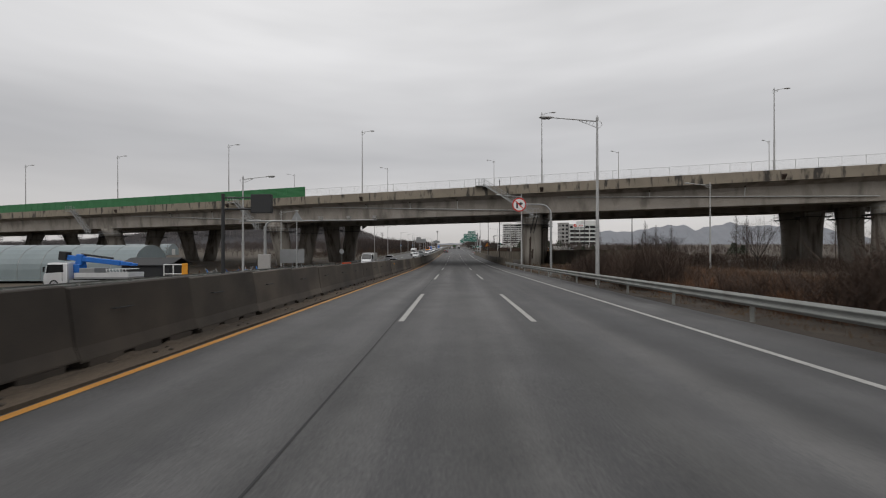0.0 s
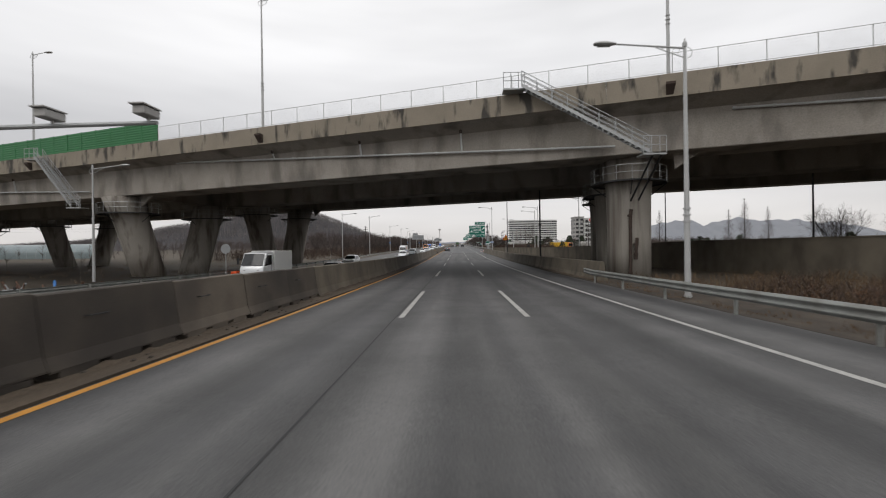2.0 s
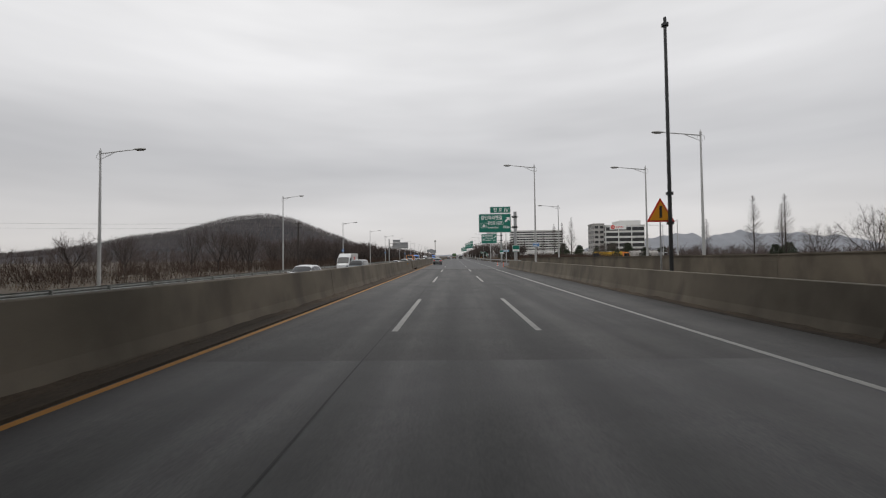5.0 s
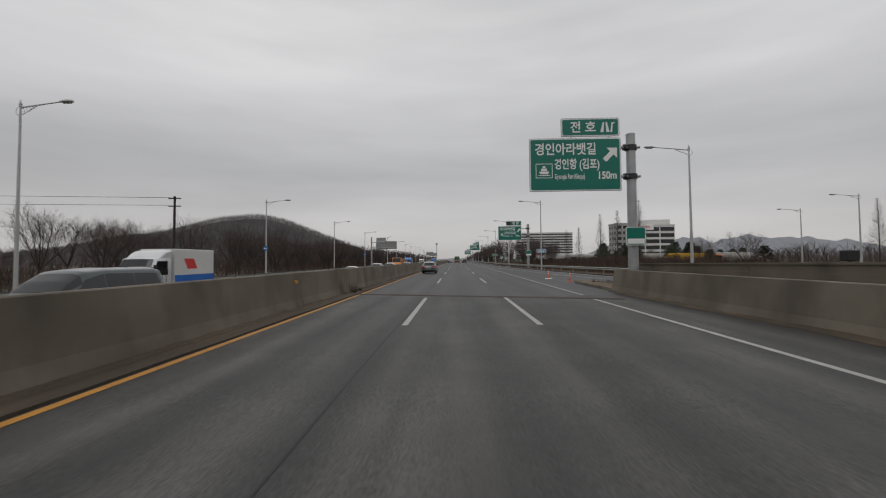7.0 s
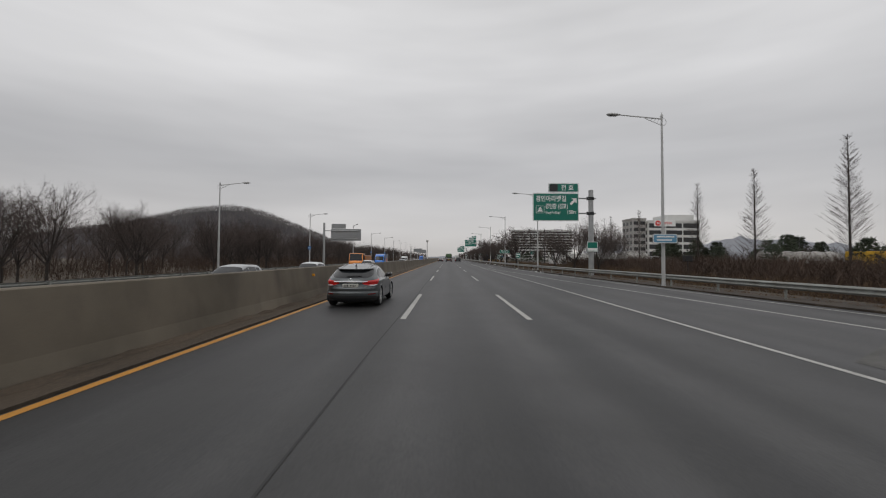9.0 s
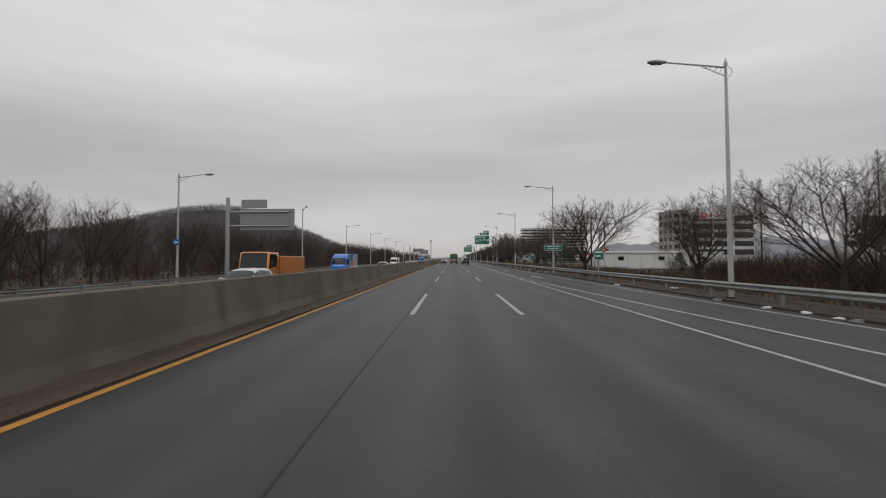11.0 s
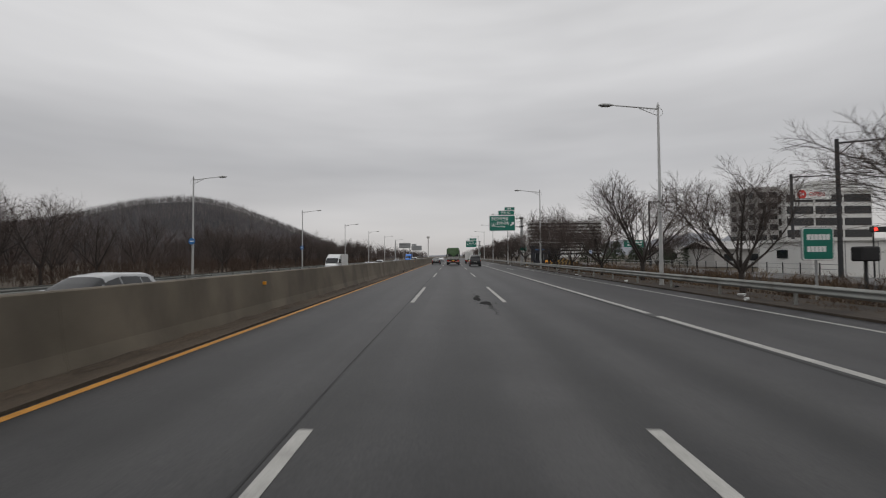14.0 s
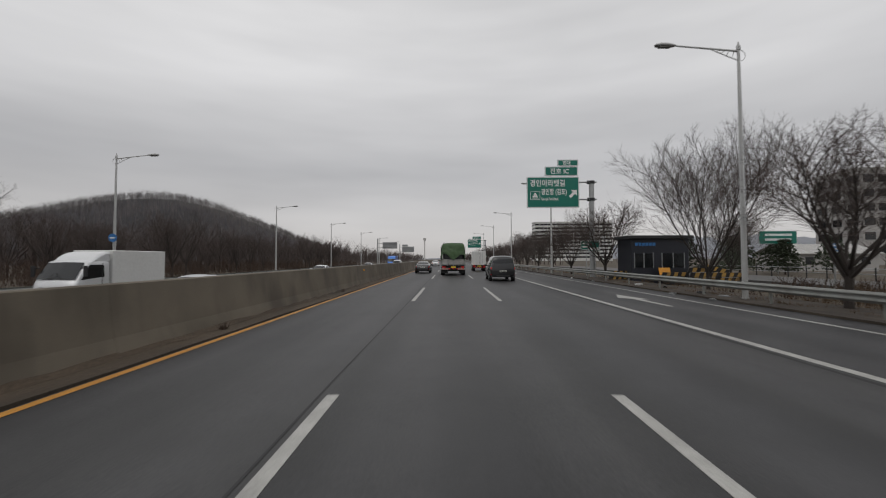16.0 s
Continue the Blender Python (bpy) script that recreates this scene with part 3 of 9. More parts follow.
gb = bmesh.new()
rows = []
for i in range(13):
    w, hh = 0.03 + 0.12 * rnd.random() ** 1.5, 0.02 + 0.06 * rnd.random()
    rows.append([gb.verts.new((o, 3.0 * i / 12, z)) for o, z in ((0.30, hh), (0.34 + w * 0.3, hh * 0.6), (0.34 + w, 0.008))])
for a, b in zip(rows, rows[1:]):
    for i in range(2):
        gb.faces.new((a[i], a[i + 1], b[i + 1], b[i]))
part("grit_bank", fix(gb), M_SHOULDER, unit, "brown grit and rubble washed against the foot")
for k in range(4):
    gb = bmesh.new()
    q = rnd.uniform(0.015, 0.04)
    bmesh.ops.create_icosphere(gb, subdivisions=1, radius=q, matrix=Matrix.Translation((rnd.uniform(0.36, 0.72), rnd.uniform(0.1, 2.9), q * 0.5)) @ Matrix.Diagonal((1, 1.3, 0.7, 1)))
    part("rubble", gb, M_CONC_D, unit)
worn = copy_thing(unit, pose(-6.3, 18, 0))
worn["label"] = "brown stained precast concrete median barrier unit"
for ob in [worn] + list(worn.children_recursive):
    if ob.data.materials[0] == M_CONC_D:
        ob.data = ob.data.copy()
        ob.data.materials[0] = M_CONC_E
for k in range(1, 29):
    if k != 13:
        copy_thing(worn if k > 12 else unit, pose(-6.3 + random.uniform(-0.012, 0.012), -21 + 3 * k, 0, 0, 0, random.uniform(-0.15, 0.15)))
ends = [66, 86, 108, 130, 151, 169.6]
for a, b in zip(ends, ends[1:]):
    barrier("median_barrier", -6.3, a + 0.02, -6.3, b - 0.02, M_CONC, "grey-brown cast concrete median barrier", "cast median barriers")
ends = [170.3, 190, 210, 230, 250, 270, 290, 310, 330, 350, 375, 400, 450, 500, 600, 700]
for a, b in zip(ends, ends[1:]):
    barrier("median_barrier", -6.3, a + 0.003, -6.3, b - 0.003, M_CONC, "grey-brown cast concrete median barrier", "cast median barriers")
ends = [73.7, 95, 118, 140, 156, 171.0]
for a, b in zip(ends, ends[1:]):
    xa, xb = (np.interp(v, (73.7, 140, 171), (8.35, 8.25, 7.75)) for v in (a, b))
    barrier("roadside_barrier", xa, a + 0.02, xb, b - 0.02, M_CONC, "grey concrete roadside barrier", "roadside barriers", 1.13)
wall_pts = [(9.9, 173.5), (11.2, 166), (13.8, 150), (16.5, 132), (19.4, 112), (23.0, 90), (26.5, 66)]
for (xa, ya), (xb, yb) in zip(wall_pts, wall_pts[1:]):
    bm = bmesh.new()
    hh = lambda y: float(np.interp(y, (66, 90, 132, 174), (2.4, 2.5, 1.75, 1.4)))
    for o0, o1, zlo, zhi in ((-0.2, 0.2, -0.6, -0.35), (-0.16, 0.16, -0.36, -0.05), (-0.21, 0.21, -0.07, 0.0)):
        vs = []
        for x, y in ((xa, ya - 0.02), (xb, yb + 0.02)):
            z = hh(y)
            base = -0.4 if zlo == -0.6 else z + zlo
            top = z + zhi
            vs.append([bm.verts.new(p) for p in ((x + o0, y, base), (x + o0, y, top), (x + o1, y, top), (x + o1, y, base))])
        for i in range(4):
            j = (i + 1) % 4
            bm.faces.new((vs[0][i], vs[0][j], vs[1][j], vs[1][i]))
        bm.faces.new(vs[0]); bm.faces.new(vs[1][::-1])
    tagged(part("ramp_wall", fix(bm), M_CONC), "weathered concrete parapet wall of the merging ramp", "wall", "ramp parapet walls")

# kerbed earth island where the ramp joins, behind the end of the barrier
isle = [(7.62, 171.3), (7.66, 175.0), (7.78, 178.6), (8.05, 179.9), (8.45, 180.0), (8.8, 178.9), (9.6, 175.9), (10.3, 173.2), (10.55, 171.3)]
island = tagged(new("kerb_island"), "kerbed island of earth and dry grass where the ramp joins", "traffic island", kind="structure")
bm = bmesh.new()
mid = Vector((8.7, 174.6, 0.24))
ring = [bm.verts.new((x + (mid.x - x) * 0.08, y + (mid.y - y) * 0.04, 0.15)) for x, y in isle]
inner = [bm.verts.new((x + (mid.x - x) * 0.5, y + (mid.y - y) * 0.5, 0.22 + 0.03 * math.sin(3 * i))) for i, (x, y) in enumerate(isle)]
for i in range(len(isle) - 1):
    bm.faces.new((ring[i], ring[i + 1], inner[i + 1], inner[i]))
bm.faces.new(inner)
part("earth", fix(bm), M_EARTH, island, "pale dry earth", True)
for i, ((xa, ya), (xb, yb)) in enumerate(zip(isle, isle[1:])):
    n = max(1, round(math.hypot(xb - xa, yb - ya) / 0.95))
    for k in range(n):
        p, q = (Vector((xa + (xb - xa) * t, ya + (yb - ya) * t, 0)) for t in ((k + 0.01) / n, (k + 0.99) / n))
        d = (q - p).normalized()
        o = Vector((d.y, -d.x, 0))
        bm = bmesh.new()
        extrude_profile(bm, [(-0.02, 0), (-0.01, 0.15), (0.02, 0.17), (0.15, 0.17), (0.15, 0)], [lambda u, h, c=c: c + o * u + Vector((0, 0, h)) for c in (p, q)])
        part("kerb_stone", fix(bm), M_CONC, island)

W_BEAM = [(0.0, -0.155), (0.015, -0.155), (0.075, -0.09), (0.075, -0.07), (0.02, -0.015), (0.02, 0.015), (0.075, 0.07), (0.075, 0.09), (0.015, 0.155), (0.0, 0.155),
          (0.005, 0.14), (0.06, 0.08), (0.005, 0.02), (0.005, -0.02), (0.06, -0.08), (0.005, -0.14)]


def guardrail(pts, label, group, z=0.58, gap=4.0, base=-0.05):
    """Lengths of W-beam between (x, y) points, each on its posts."""
    for (xa, ya), (xb, yb) in zip(pts, pts[1:]):
        n = max(1, round((yb - ya) / gap))
        top = thing("guardrail", label, "guardrail", group, Matrix.Translation((xa, ya, 0)))
        d = Vector((xb - xa, yb - ya, 0))
        bm = bmesh.new()
        extrude_profile(bm, [(-o, h + z) for o, h in W_BEAM], [lambda o, h, t=t: (o + d.x * t, d.y * t, h) for t in (0.0, 0.5, 1.0)])
        part("beam", fix(bm), M_RAIL, top)
        pb = bmesh.new()
        tube(pb, (0.12, 0, base), (0.12, 0, z + 0.12), 0.055, seg=8)
        box(pb, 0.0, 0.12, -0.05, 0.05, z - 0.1, z + 0.1)
        first = part("post", pb, M_RAIL, top)
        for i in range(1, n):
            share("post", first.data, top, Matrix.Translation(d * (i / n)))


guardrail([(7.25, y) for y in range(-40, 73, 16)] + [(7.55, 74.5)], "weathered grey steel W-beam guardrail on posts", "roadside guardrail lengths")
guardrail([(17.5, 176), (15.2, 190), (13.3, 206), (11.9, 226), (11.1, 246), (10.9, 262)] + [(10.9, y) for y in range(282, 620, 20)], "weathered grey steel W-beam guardrail on posts", "roadside guardrail lengths", z=0.62)
guardrail([(LEFT_EDGE(y) - 0.3, y) for y in range(-40, 620, 20)], "grey steel W-beam guardrail of the opposite carriageway", "opposite guardrail lengths", z=0.14, base=-0.5)

# ---------------------------------------------------------------- overpass
BD, BN = Vector((1, -0.28, 0)).normalized(), Vector((0.28, 1, 0)).normalized()
BRIDGE_Z, BRIDGE_RISE = 11.22, 0.0095


def bp(s, o, h, up=0.0):
    """Overpass frame: s along, o across (away from the start), h over the parapet's foot."""
    p = Vector((0, 79.05, 0)) + BD * s + BN * o
    p.z = BRIDGE_Z + BRIDGE_RISE * s + h + up
    return p


overpass = thing("overpass", "long grey concrete overpass with stained parapets", "bridge")
SPAN = list(np.linspace(-210, 210, 43))
WA, B0, WB, UPB = 19.0, 19.6, 18.0, 0.95
# two decks, each a slab on two narrow box girders
GIRDERS = ((0.0, WA, 0.0, ((1.55, 4.8), (14.4, 17.3))), (B0, WB, UPB, ((1.6, 4.0), (13.9, 16.4))))
for o0, wd, up, boxes in GIRDERS:
    bm = bmesh.new()
    SLAB = [(0.05, 0), (boxes[0][0], -0.55), (boxes[0][1], -0.55), (boxes[0][1] + 2.2, -0.3), (boxes[1][0] - 2.2, -0.3), (boxes[1][0], -0.55), (boxes[1][1], -0.55), (wd - 0.05, 0), (wd - 0.05, 0.25), (0.05, 0.25)]
    extrude_profile(bm, SLAB, [lambda o, h, s=s: bp(s, o0 + o, h, up) for s in SPAN])
    part("deck_slab", fix(bm), M_BRIDGE, overpass, "grey concrete deck slab")
    for ga, gb in boxes:
        bm = bmesh.new()
        extrude_profile(bm, [(ga, -0.5), (ga + 0.15, -3.05), (ga + 0.2, -3.1), (gb - 0.2, -3.1), (gb - 0.15, -3.05), (gb, -0.5)], [lambda o, h, s=s: bp(s, o0 + o, h, up) for s in SPAN])
        part("girder", fix(bm), M_BRIDGE, overpass, "grey concrete box girder")
    for sb in (11.2, -36.8, -81, 58, -125):
        bm = bmesh.new()
        extrude_profile(bm, [(boxes[0][0] + 0.3, -3.05), (boxes[0][0] + 0.3, -0.8), (boxes[1][1] - 0.3, -0.8), (boxes[1][1] - 0.3, -3.05)], [lambda o, h, s=s: bp(s, o0 + o, h, up) for s in (sb - 1.1, sb + 1.1)])
        part("crossbeam", fix(bm), M_BRIDGE, overpass, "concrete crossbeam over the piers")
    for sb in np.arange(-200, 200, 8.4):
        bm = bmesh.new()
        extrude_profile(bm, [(boxes[0][1], -2.2), (boxes[0][1], -0.4), (boxes[1][0], -0.4), (boxes[1][0], -1.0)], [lambda o, h, s=s: bp(s, o0 + o, h, up) for s in (sb, sb + 0.25)])
        part("diaphragm", fix(bm), M_BRIDGE, overpass)
PARA = [(0.0, -0.06), (0.0, 1.35), (0.03, 1.38), (0.24, 1.38), (0.27, 1.35), (0.4, 0.3), (0.4, 0.2), (0.06, 0.2), (0.06, -0.06)]
for o0, sgn, up in ((0, 1, 0), (WA, -1, 0), (B0, 1, UPB), (B0 + WB, -1, UPB)):
    for a, b in zip(SPAN[::2], SPAN[2::2]):
        bm = bmesh.new()
        extrude_profile(bm, PARA, [lambda o, h, s=s: bp(s, o0 + sgn * o, h, up) for s in (a + 0.012, b - 0.012)])
        part("parapet", fix(bm), M_PARAPET, overpass, "concrete parapet streaked with black stains")
# drain pipes that fall along the girder's face, and the drops that feed them
for s0, s1, h0, h1, drops in ((-28.0, 10.6, -0.45, -2.55, (-16.9, -8.5, -0.1)), (-73.0, -39.5, -0.6, -2.45, (-62, -51)), (17.5, 56.0, -0.8, -2.5, (29, 41))):
    n = int((s1 - s0) / 4.0)
    fall = lambda q: h0 + (h1 - h0) * (q - s0) / (s1 - s0)
    for i in range(n):
        a, b = s0 + (s1 - s0) * i / n, s0 + (s1 - s0) * (i + 1) / n
        bm = bmesh.new()
        tube(bm, bp(a, 1.43, fall(a)), bp(b, 1.43, fall(b)), 0.08, seg=10)
        for q in (a + 0.05, (a + b) / 2):
            tube(bm, bp(q, 1.43, fall(q)), bp(q + 0.16, 1.43, fall(q + 0.16)), 0.105, seg=10)
        for h in (-0.09, 0.09):
            tube(bm, bp((a + b) / 2, 1.43, fall((a + b) / 2) + h), bp((a + b) / 2, 1.62, fall((a + b) / 2) + h), 0.02, seg=4)
        part("drain_pipe", bm, M_POLE, overpass, "pale drain pipe along the girder")
    for q in drops:
        bm = bmesh.new()
        tube(bm, bp(q, 1.15, -0.42), bp(q, 1.43, fall(q)), 0.08, seg=10)
        part("drain_drop", bm, M_POLE, overpass, "pale drain pipe under the deck edge")
        bm = bmesh.new()
        tube(bm, bp(q, 1.13, -0.2), bp(q, 1.17, -0.62), 0.1, seg=10)
        part("drain_collar", bm, M_PIPE, overpass, "rusty pipe collar")
# lamp brackets on the parapet's face
for q in (-75.5, -46.0, -17.1, 13.7, 45, 75):
    bm = bmesh.new()
    for dq in (-0.28, 0.28):
        vs = [bm.verts.new(bp(q + dq * k, o, h)) for o, h, k in ((0.02, 0.75, 0.7), (-0.42, 0.75, 1), (-0.42, 0.6, 1), (0.02, 0.02, 0.7))]
        if dq < 0:
            first = vs
    bm.faces.new(first); bm.faces.new(vs[::-1])
    for i in range(4):
        bm.faces.new((first[i], first[(i + 1) % 4], vs[(i + 1) % 4], vs[i]))
    part("lamp_bracket", fix(bm), M_PIPE, overpass, "rusty steel lamp bracket on the parapet")
# railing with wire mesh
S_GREEN = -28.6
for a in np.arange(S_GREEN, 120, 2.5):
    bm = bmesh.new()
    tube(bm, bp(a, 0.14, 1.35), bp(a, 0.14, 2.7), 0.028, seg=6)
    for h in (2.67, 1.5):
        tube(bm, bp(a, 0.14, h), bp(a + 2.5, 0.14, h), 0.02, seg=5)
    part("rail_post", bm, M_POLE, overpass, "thin steel railing")
    bm = bmesh.new()
    for i in range(1, 6):
        tube(bm, bp(a, 0.14, 1.5 + 0.2 * i), bp(a + 2.5, 0.14, 1.5 + 0.2 * i), 0.0016, seg=3, caps=False)
    for i in range(-4, 21):
        for up in (-1, 1):
            q0, q1 = a + 0.125 * i, a + 0.125 * i + up * 1.17
            t0, t1 = (np.clip((v - q0) / (q1 - q0), 0, 1) for v in ((a, a + 2.5) if up > 0 else (a + 2.5, a)))
            if t1 > t0:
                tube(bm, bp(q0 + (q1 - q0) * t0, 0.14, 1.5 + 1.17 * t0), bp(q0 + (q1 - q0) * t1, 0.14, 1.5 + 1.17 * t1), 0.0016, seg=3, caps=False)
    part("wire_mesh", bm, M_POLE, overpass)
# green noise barrier
for a in np.arange(S_GREEN - 180, S_GREEN - 0.1, 2.0):
    bm = bmesh.new()
    rib = [(0.2, 1.38)] + [(0.08 if k % 4 in (0, 3) else 0.055, 1.38 + 1.78 * k / 32) for k in range(33)] + [(0.2, 3.16)]
    extrude_profile(bm, rib, [lambda o, h, s=s: bp(s, o, h) for s in (a + 0.06, a + 1.94)])
    part("noise_panel", fix(bm), M_NOISE, overpass, "bright green ribbed noise barrier panel")
    bm = bmesh.new()
    box(bm, -0.06, 0.06, 0.04, 0.24, 1.3, 3.2)
    for v in bm.verts:
        v.co = bp(a + v.co.x, v.co.y, v.co.z)
    part("panel_post", bm, M_NOISE, overpass)


def pier(base, top, r0, r1, squash, label="round grey concrete bridge pier with stains"):
    """A column from base to top that leans and flares, with a walkway collar."""
    base, top = Vector(base), Vector(top)
    bm = bmesh.new()
    seg = 20
    rings = []
    for t, k in ((0, 1.0), (0.35, 1.0), (0.7, 1.02), (0.88, 1.12), (1, 1.2)):
        c = base.lerp(top, t)
        r = (r0 + (r1 - r0) * t) * k
        ring = []
        for i in range(seg):
            a = 2 * math.pi * i / seg
            q = BD * (r * math.cos(a) * squash) + BN * (r * math.sin(a))
            ring.append(bm.verts.new(c + q))
        rings.append(ring)
    for q0, q1 in zip(rings, rings[1:]):
        for i in range(seg):
            j = (i + 1) % seg
            bm.faces.new((q0[i], q0[j], q1[j], q1[i]))
    bm.faces.new(rings[0][::-1]); bm.faces.new(rings[-1])
    col = part("pier", bm, M_PIER, overpass, label, True)
    collar = bmesh.new()
    zc = top.z - 1.6
    c = base.lerp(top, (zc - base.z) / (top.z - base.z))
    R = r1 * 1.15 + 0.85
    ring = [c + BD * (R * squash * math.cos(2 * math.pi * i / 16)) + BN * (R * math.sin(2 * math.pi * i / 16)) for i in range(16)]
    inner = [c + (p - c) * 0.62 for p in ring]
    ri, rj, rk = ([collar.verts.new(p) for p in q] for q in (ring, inner, [p - Vector((0, 0, 0.1)) for p in ring]))
    for i in range(16):
        j = (i + 1) % 16
        collar.faces.new((ri[i], ri[j], rj[j], rj[i]))
        collar.faces.new((ri[i], rk[i], rk[j], ri[j]))
    part("walkway", collar, M_DARK, overpass, "dark steel walkway round the pier head")
    for h in (0.5, 1.0):
        rail = bmesh.new()
        chain(rail, [p + Vector((0, 0, h)) for p in ring + ring[:1]], 0.022, 4)
        part("walkway_rail", rail, M_GALV, overpass, "thin steel walkway railing")
    pb = bmesh.new()
    tube(pb, (0, 0, 0), (0, 0, 1.0), 0.022, seg=4, caps=False)
    first = part("walkway_post", pb, M_GALV, overpass)
    first.matrix_basis = Matrix.Translation(ring[0])
    for p in ring[1:]:
        share("walkway_post", first.data, overpass, Matrix.Translation(p))
    # raking braces under the walkway
    for i in (0, 4, 8, 12):
        bb = bmesh.new()
        tube(bb, ring[i] - Vector((0, 0, 0.08)), c + (ring[i] - c) * 0.6 - Vector((0, 0, 0.9)), 0.035, seg=5)
        part("walkway_brace", bb, M_DARK, overpass)


for dx, zt, z0 in ((0.05, 4.6, -0.2), (0.42, 2.6, 1.1)):
    bm = bmesh.new()
    q = bp(11.55 + dx, 4.5 - 1.68, 0)
    chain(bm, [(q.x, q.y, z0), (q.x, q.y - 0.05, z0 + 1.0), (q.x + 0.05, q.y, zt - 0.6), (q.x + 0.1, q.y, zt)], 0.12, 8)
    for z in (z0 + 0.3, zt - 0.5):
        tube(bm, (q.x, q.y, z), (q.x, q.y, z + 0.14), 0.16, 0.16, 8)
    part("downpipe", bm, M_PIPE, overpass, "rusty dark downpipe on the pier")
ZB = lambda s: BRIDGE_Z + BRIDGE_RISE * s - 3.15
for s0, o_list, lean in ((11.7, (4.5,), 0.0), (11.2, (12.2, 23.5, 31.0), 0.0), (-36.8, (4.6, 12.2, 23.5, 31.0), 1.0), (-81, (4.6, 12.2, 23.5, 31.0), 1.0), (58, (4.0, 11.6, 23.0, 30.4), 0.3), (-125, (4.6, 12.2, 23.5, 31), 1.0)):
    for k, o in enumerate(o_list):
        q = bp(s0, o, 0)
        t = bp(s0, o + (-1.7 if k % 2 == 0 else 1.7) * lean, 0)
        b = bp(s0, o + (1.0 if k % 2 == 0 else -1.0) * lean, 0)
        up = UPB + 0.1 if o > 20 else 0
        pier((b.x, b.y, -0.5), (t.x, t.y, ZB(s0) + up + 0.05), 1.5, 1.5, 1.0 if lean < 0.5 else 1.2)
# triangular struts beside the pier heads
for s0, o in ((-34.3, 2.9), (14.4, 3.0), (-34.3, 33.0)):
    bm = bmesh.new()
    up = UPB if o > 20 else 0
    for dq in (-0.12, 0.12):
        vs = [bm.verts.new(bp(s0, o + dq, 0, up) + BD * q + Vector((0, 0, h))) for q, h in ((0, -3.1), (1.6, -3.1), (0.1, -4.1))]
        if dq < 0:
            first = vs
    bm.faces.new(first); bm.faces.new(vs[::-1])
    for i in range(3):
        bm.faces.new((first[i], first[(i + 1) % 3], vs[(i + 1) % 3], vs[i]))
    part("bearing_strut", fix(bm), M_BRIDGE, overpass, "triangular concrete strut under the girder")


def bridge_stair(s_top, s_bot, label, h_top=1.45, h_bot=-3.65):
    """A steel stair down the bridge's face, with its landing and rails."""
    top = thing("maintenance_stair", label, "stairs", "bridge maintenance stairs")
    drop = h_top - h_bot
    bm = bmesh.new()
    for o in (-0.95, -0.2):
        p, q = bp(s_top + 0.8, o, h_top), bp(s_bot, o, h_bot)
        d = Vector((0, 0, 0.22))
        vs = [bm.verts.new(v) for v in (p, q, q + d, p + d)]
        bm.faces.new(vs)
        off = BN * 0.05
        vs2 = [bm.verts.new(v.co + off) for v in vs]
        bm.faces.new(vs2[::-1])
        for i in range(4):
            bm.faces.new((vs[i], vs2[i], vs2[(i + 1) % 4], vs[(i + 1) % 4]))
    part("stringer", fix(bm), M_GALV, top)
    n = 24
    for i in range(n):
        t = (i + 0.5) / n
        c = bp(s_top + 0.8 + (s_bot - s_top - 0.8) * t, -0.58, h_top - drop * t + 0.15)
        bm = bmesh.new()
        box(bm, c.x - 0.14, c.x + 0.14, c.y - 0.36, c.y + 0.36, c.z, c.z + 0.04)
        part("tread", bm, M_GALV, top)
    for o in (-0.95, -0.2):
        bm = bmesh.new()
        for h in (0.4, 0.72, 1.05):
            tube(bm, bp(s_top + 0.8, o, h_top + h), bp(s_bot, o, h_bot + h), 0.025, seg=5)
        for i in range(9):
            t = i / 8
            p = bp(s_top + 0.8 + (s_bot - s_top - 0.8) * t, o, h_top - drop * t)
            tube(bm, p, p + Vector((0, 0, 1.05)), 0.025, seg=5)
        part("handrail", bm, M_GALV, top)
    for s, h in ((s_top, h_top), (s_bot, h_bot)):
        bm = bmesh.new()
        c0 = bp(s - 0.1, -1.0, h)
        box(bm, c0.x - 0.3, c0.x + 1.1, c0.y, c0.y + 1.0, c0.z - 0.1, c0.z)
        land = part("landing", bm, M_GALV, top)
        for dx in (-0.3, 0.2, 0.7, 1.1):
            bm = bmesh.new()
            tube(bm, (c0.x + dx, c0.y, c0.z), (c0.x + dx, c0.y, c0.z + 1.05), 0.025, seg=5)
            part("rail_post", bm, M_GALV, land)
        for hh in (0.5, 1.05):
            bm = bmesh.new()
            tube(bm, (c0.x - 0.3, c0.y, c0.z + hh), (c0.x + 1.1, c0.y, c0.z + hh), 0.025, seg=5)
            part("rail", bm, M_GALV, land)


bridge_stair(3.9, 12.4, "galvanised steel maintenance stair on the overpass")
bridge_stair(-44.6, -38.6, "galvanised steel maintenance stair on the overpass", 0.9, -4.3)
bridge_stair(-89, -83, "galvanised steel maintenance stair on the overpass", 0.9, -4.3)
# raking props under the stair's lower landing
for q in (12.6, 13.1):
    bm = bmesh.new()
    tube(bm, bp(q, -0.5, -3.75), bp(q - 0.9, 2.9, -6.1), 0.07, seg=6)
    part("landing_prop", bm, M_DARK, overpass, "dark steel prop under the stair landing")

# ---------------------------------------------------------------- lamps, poles and signs


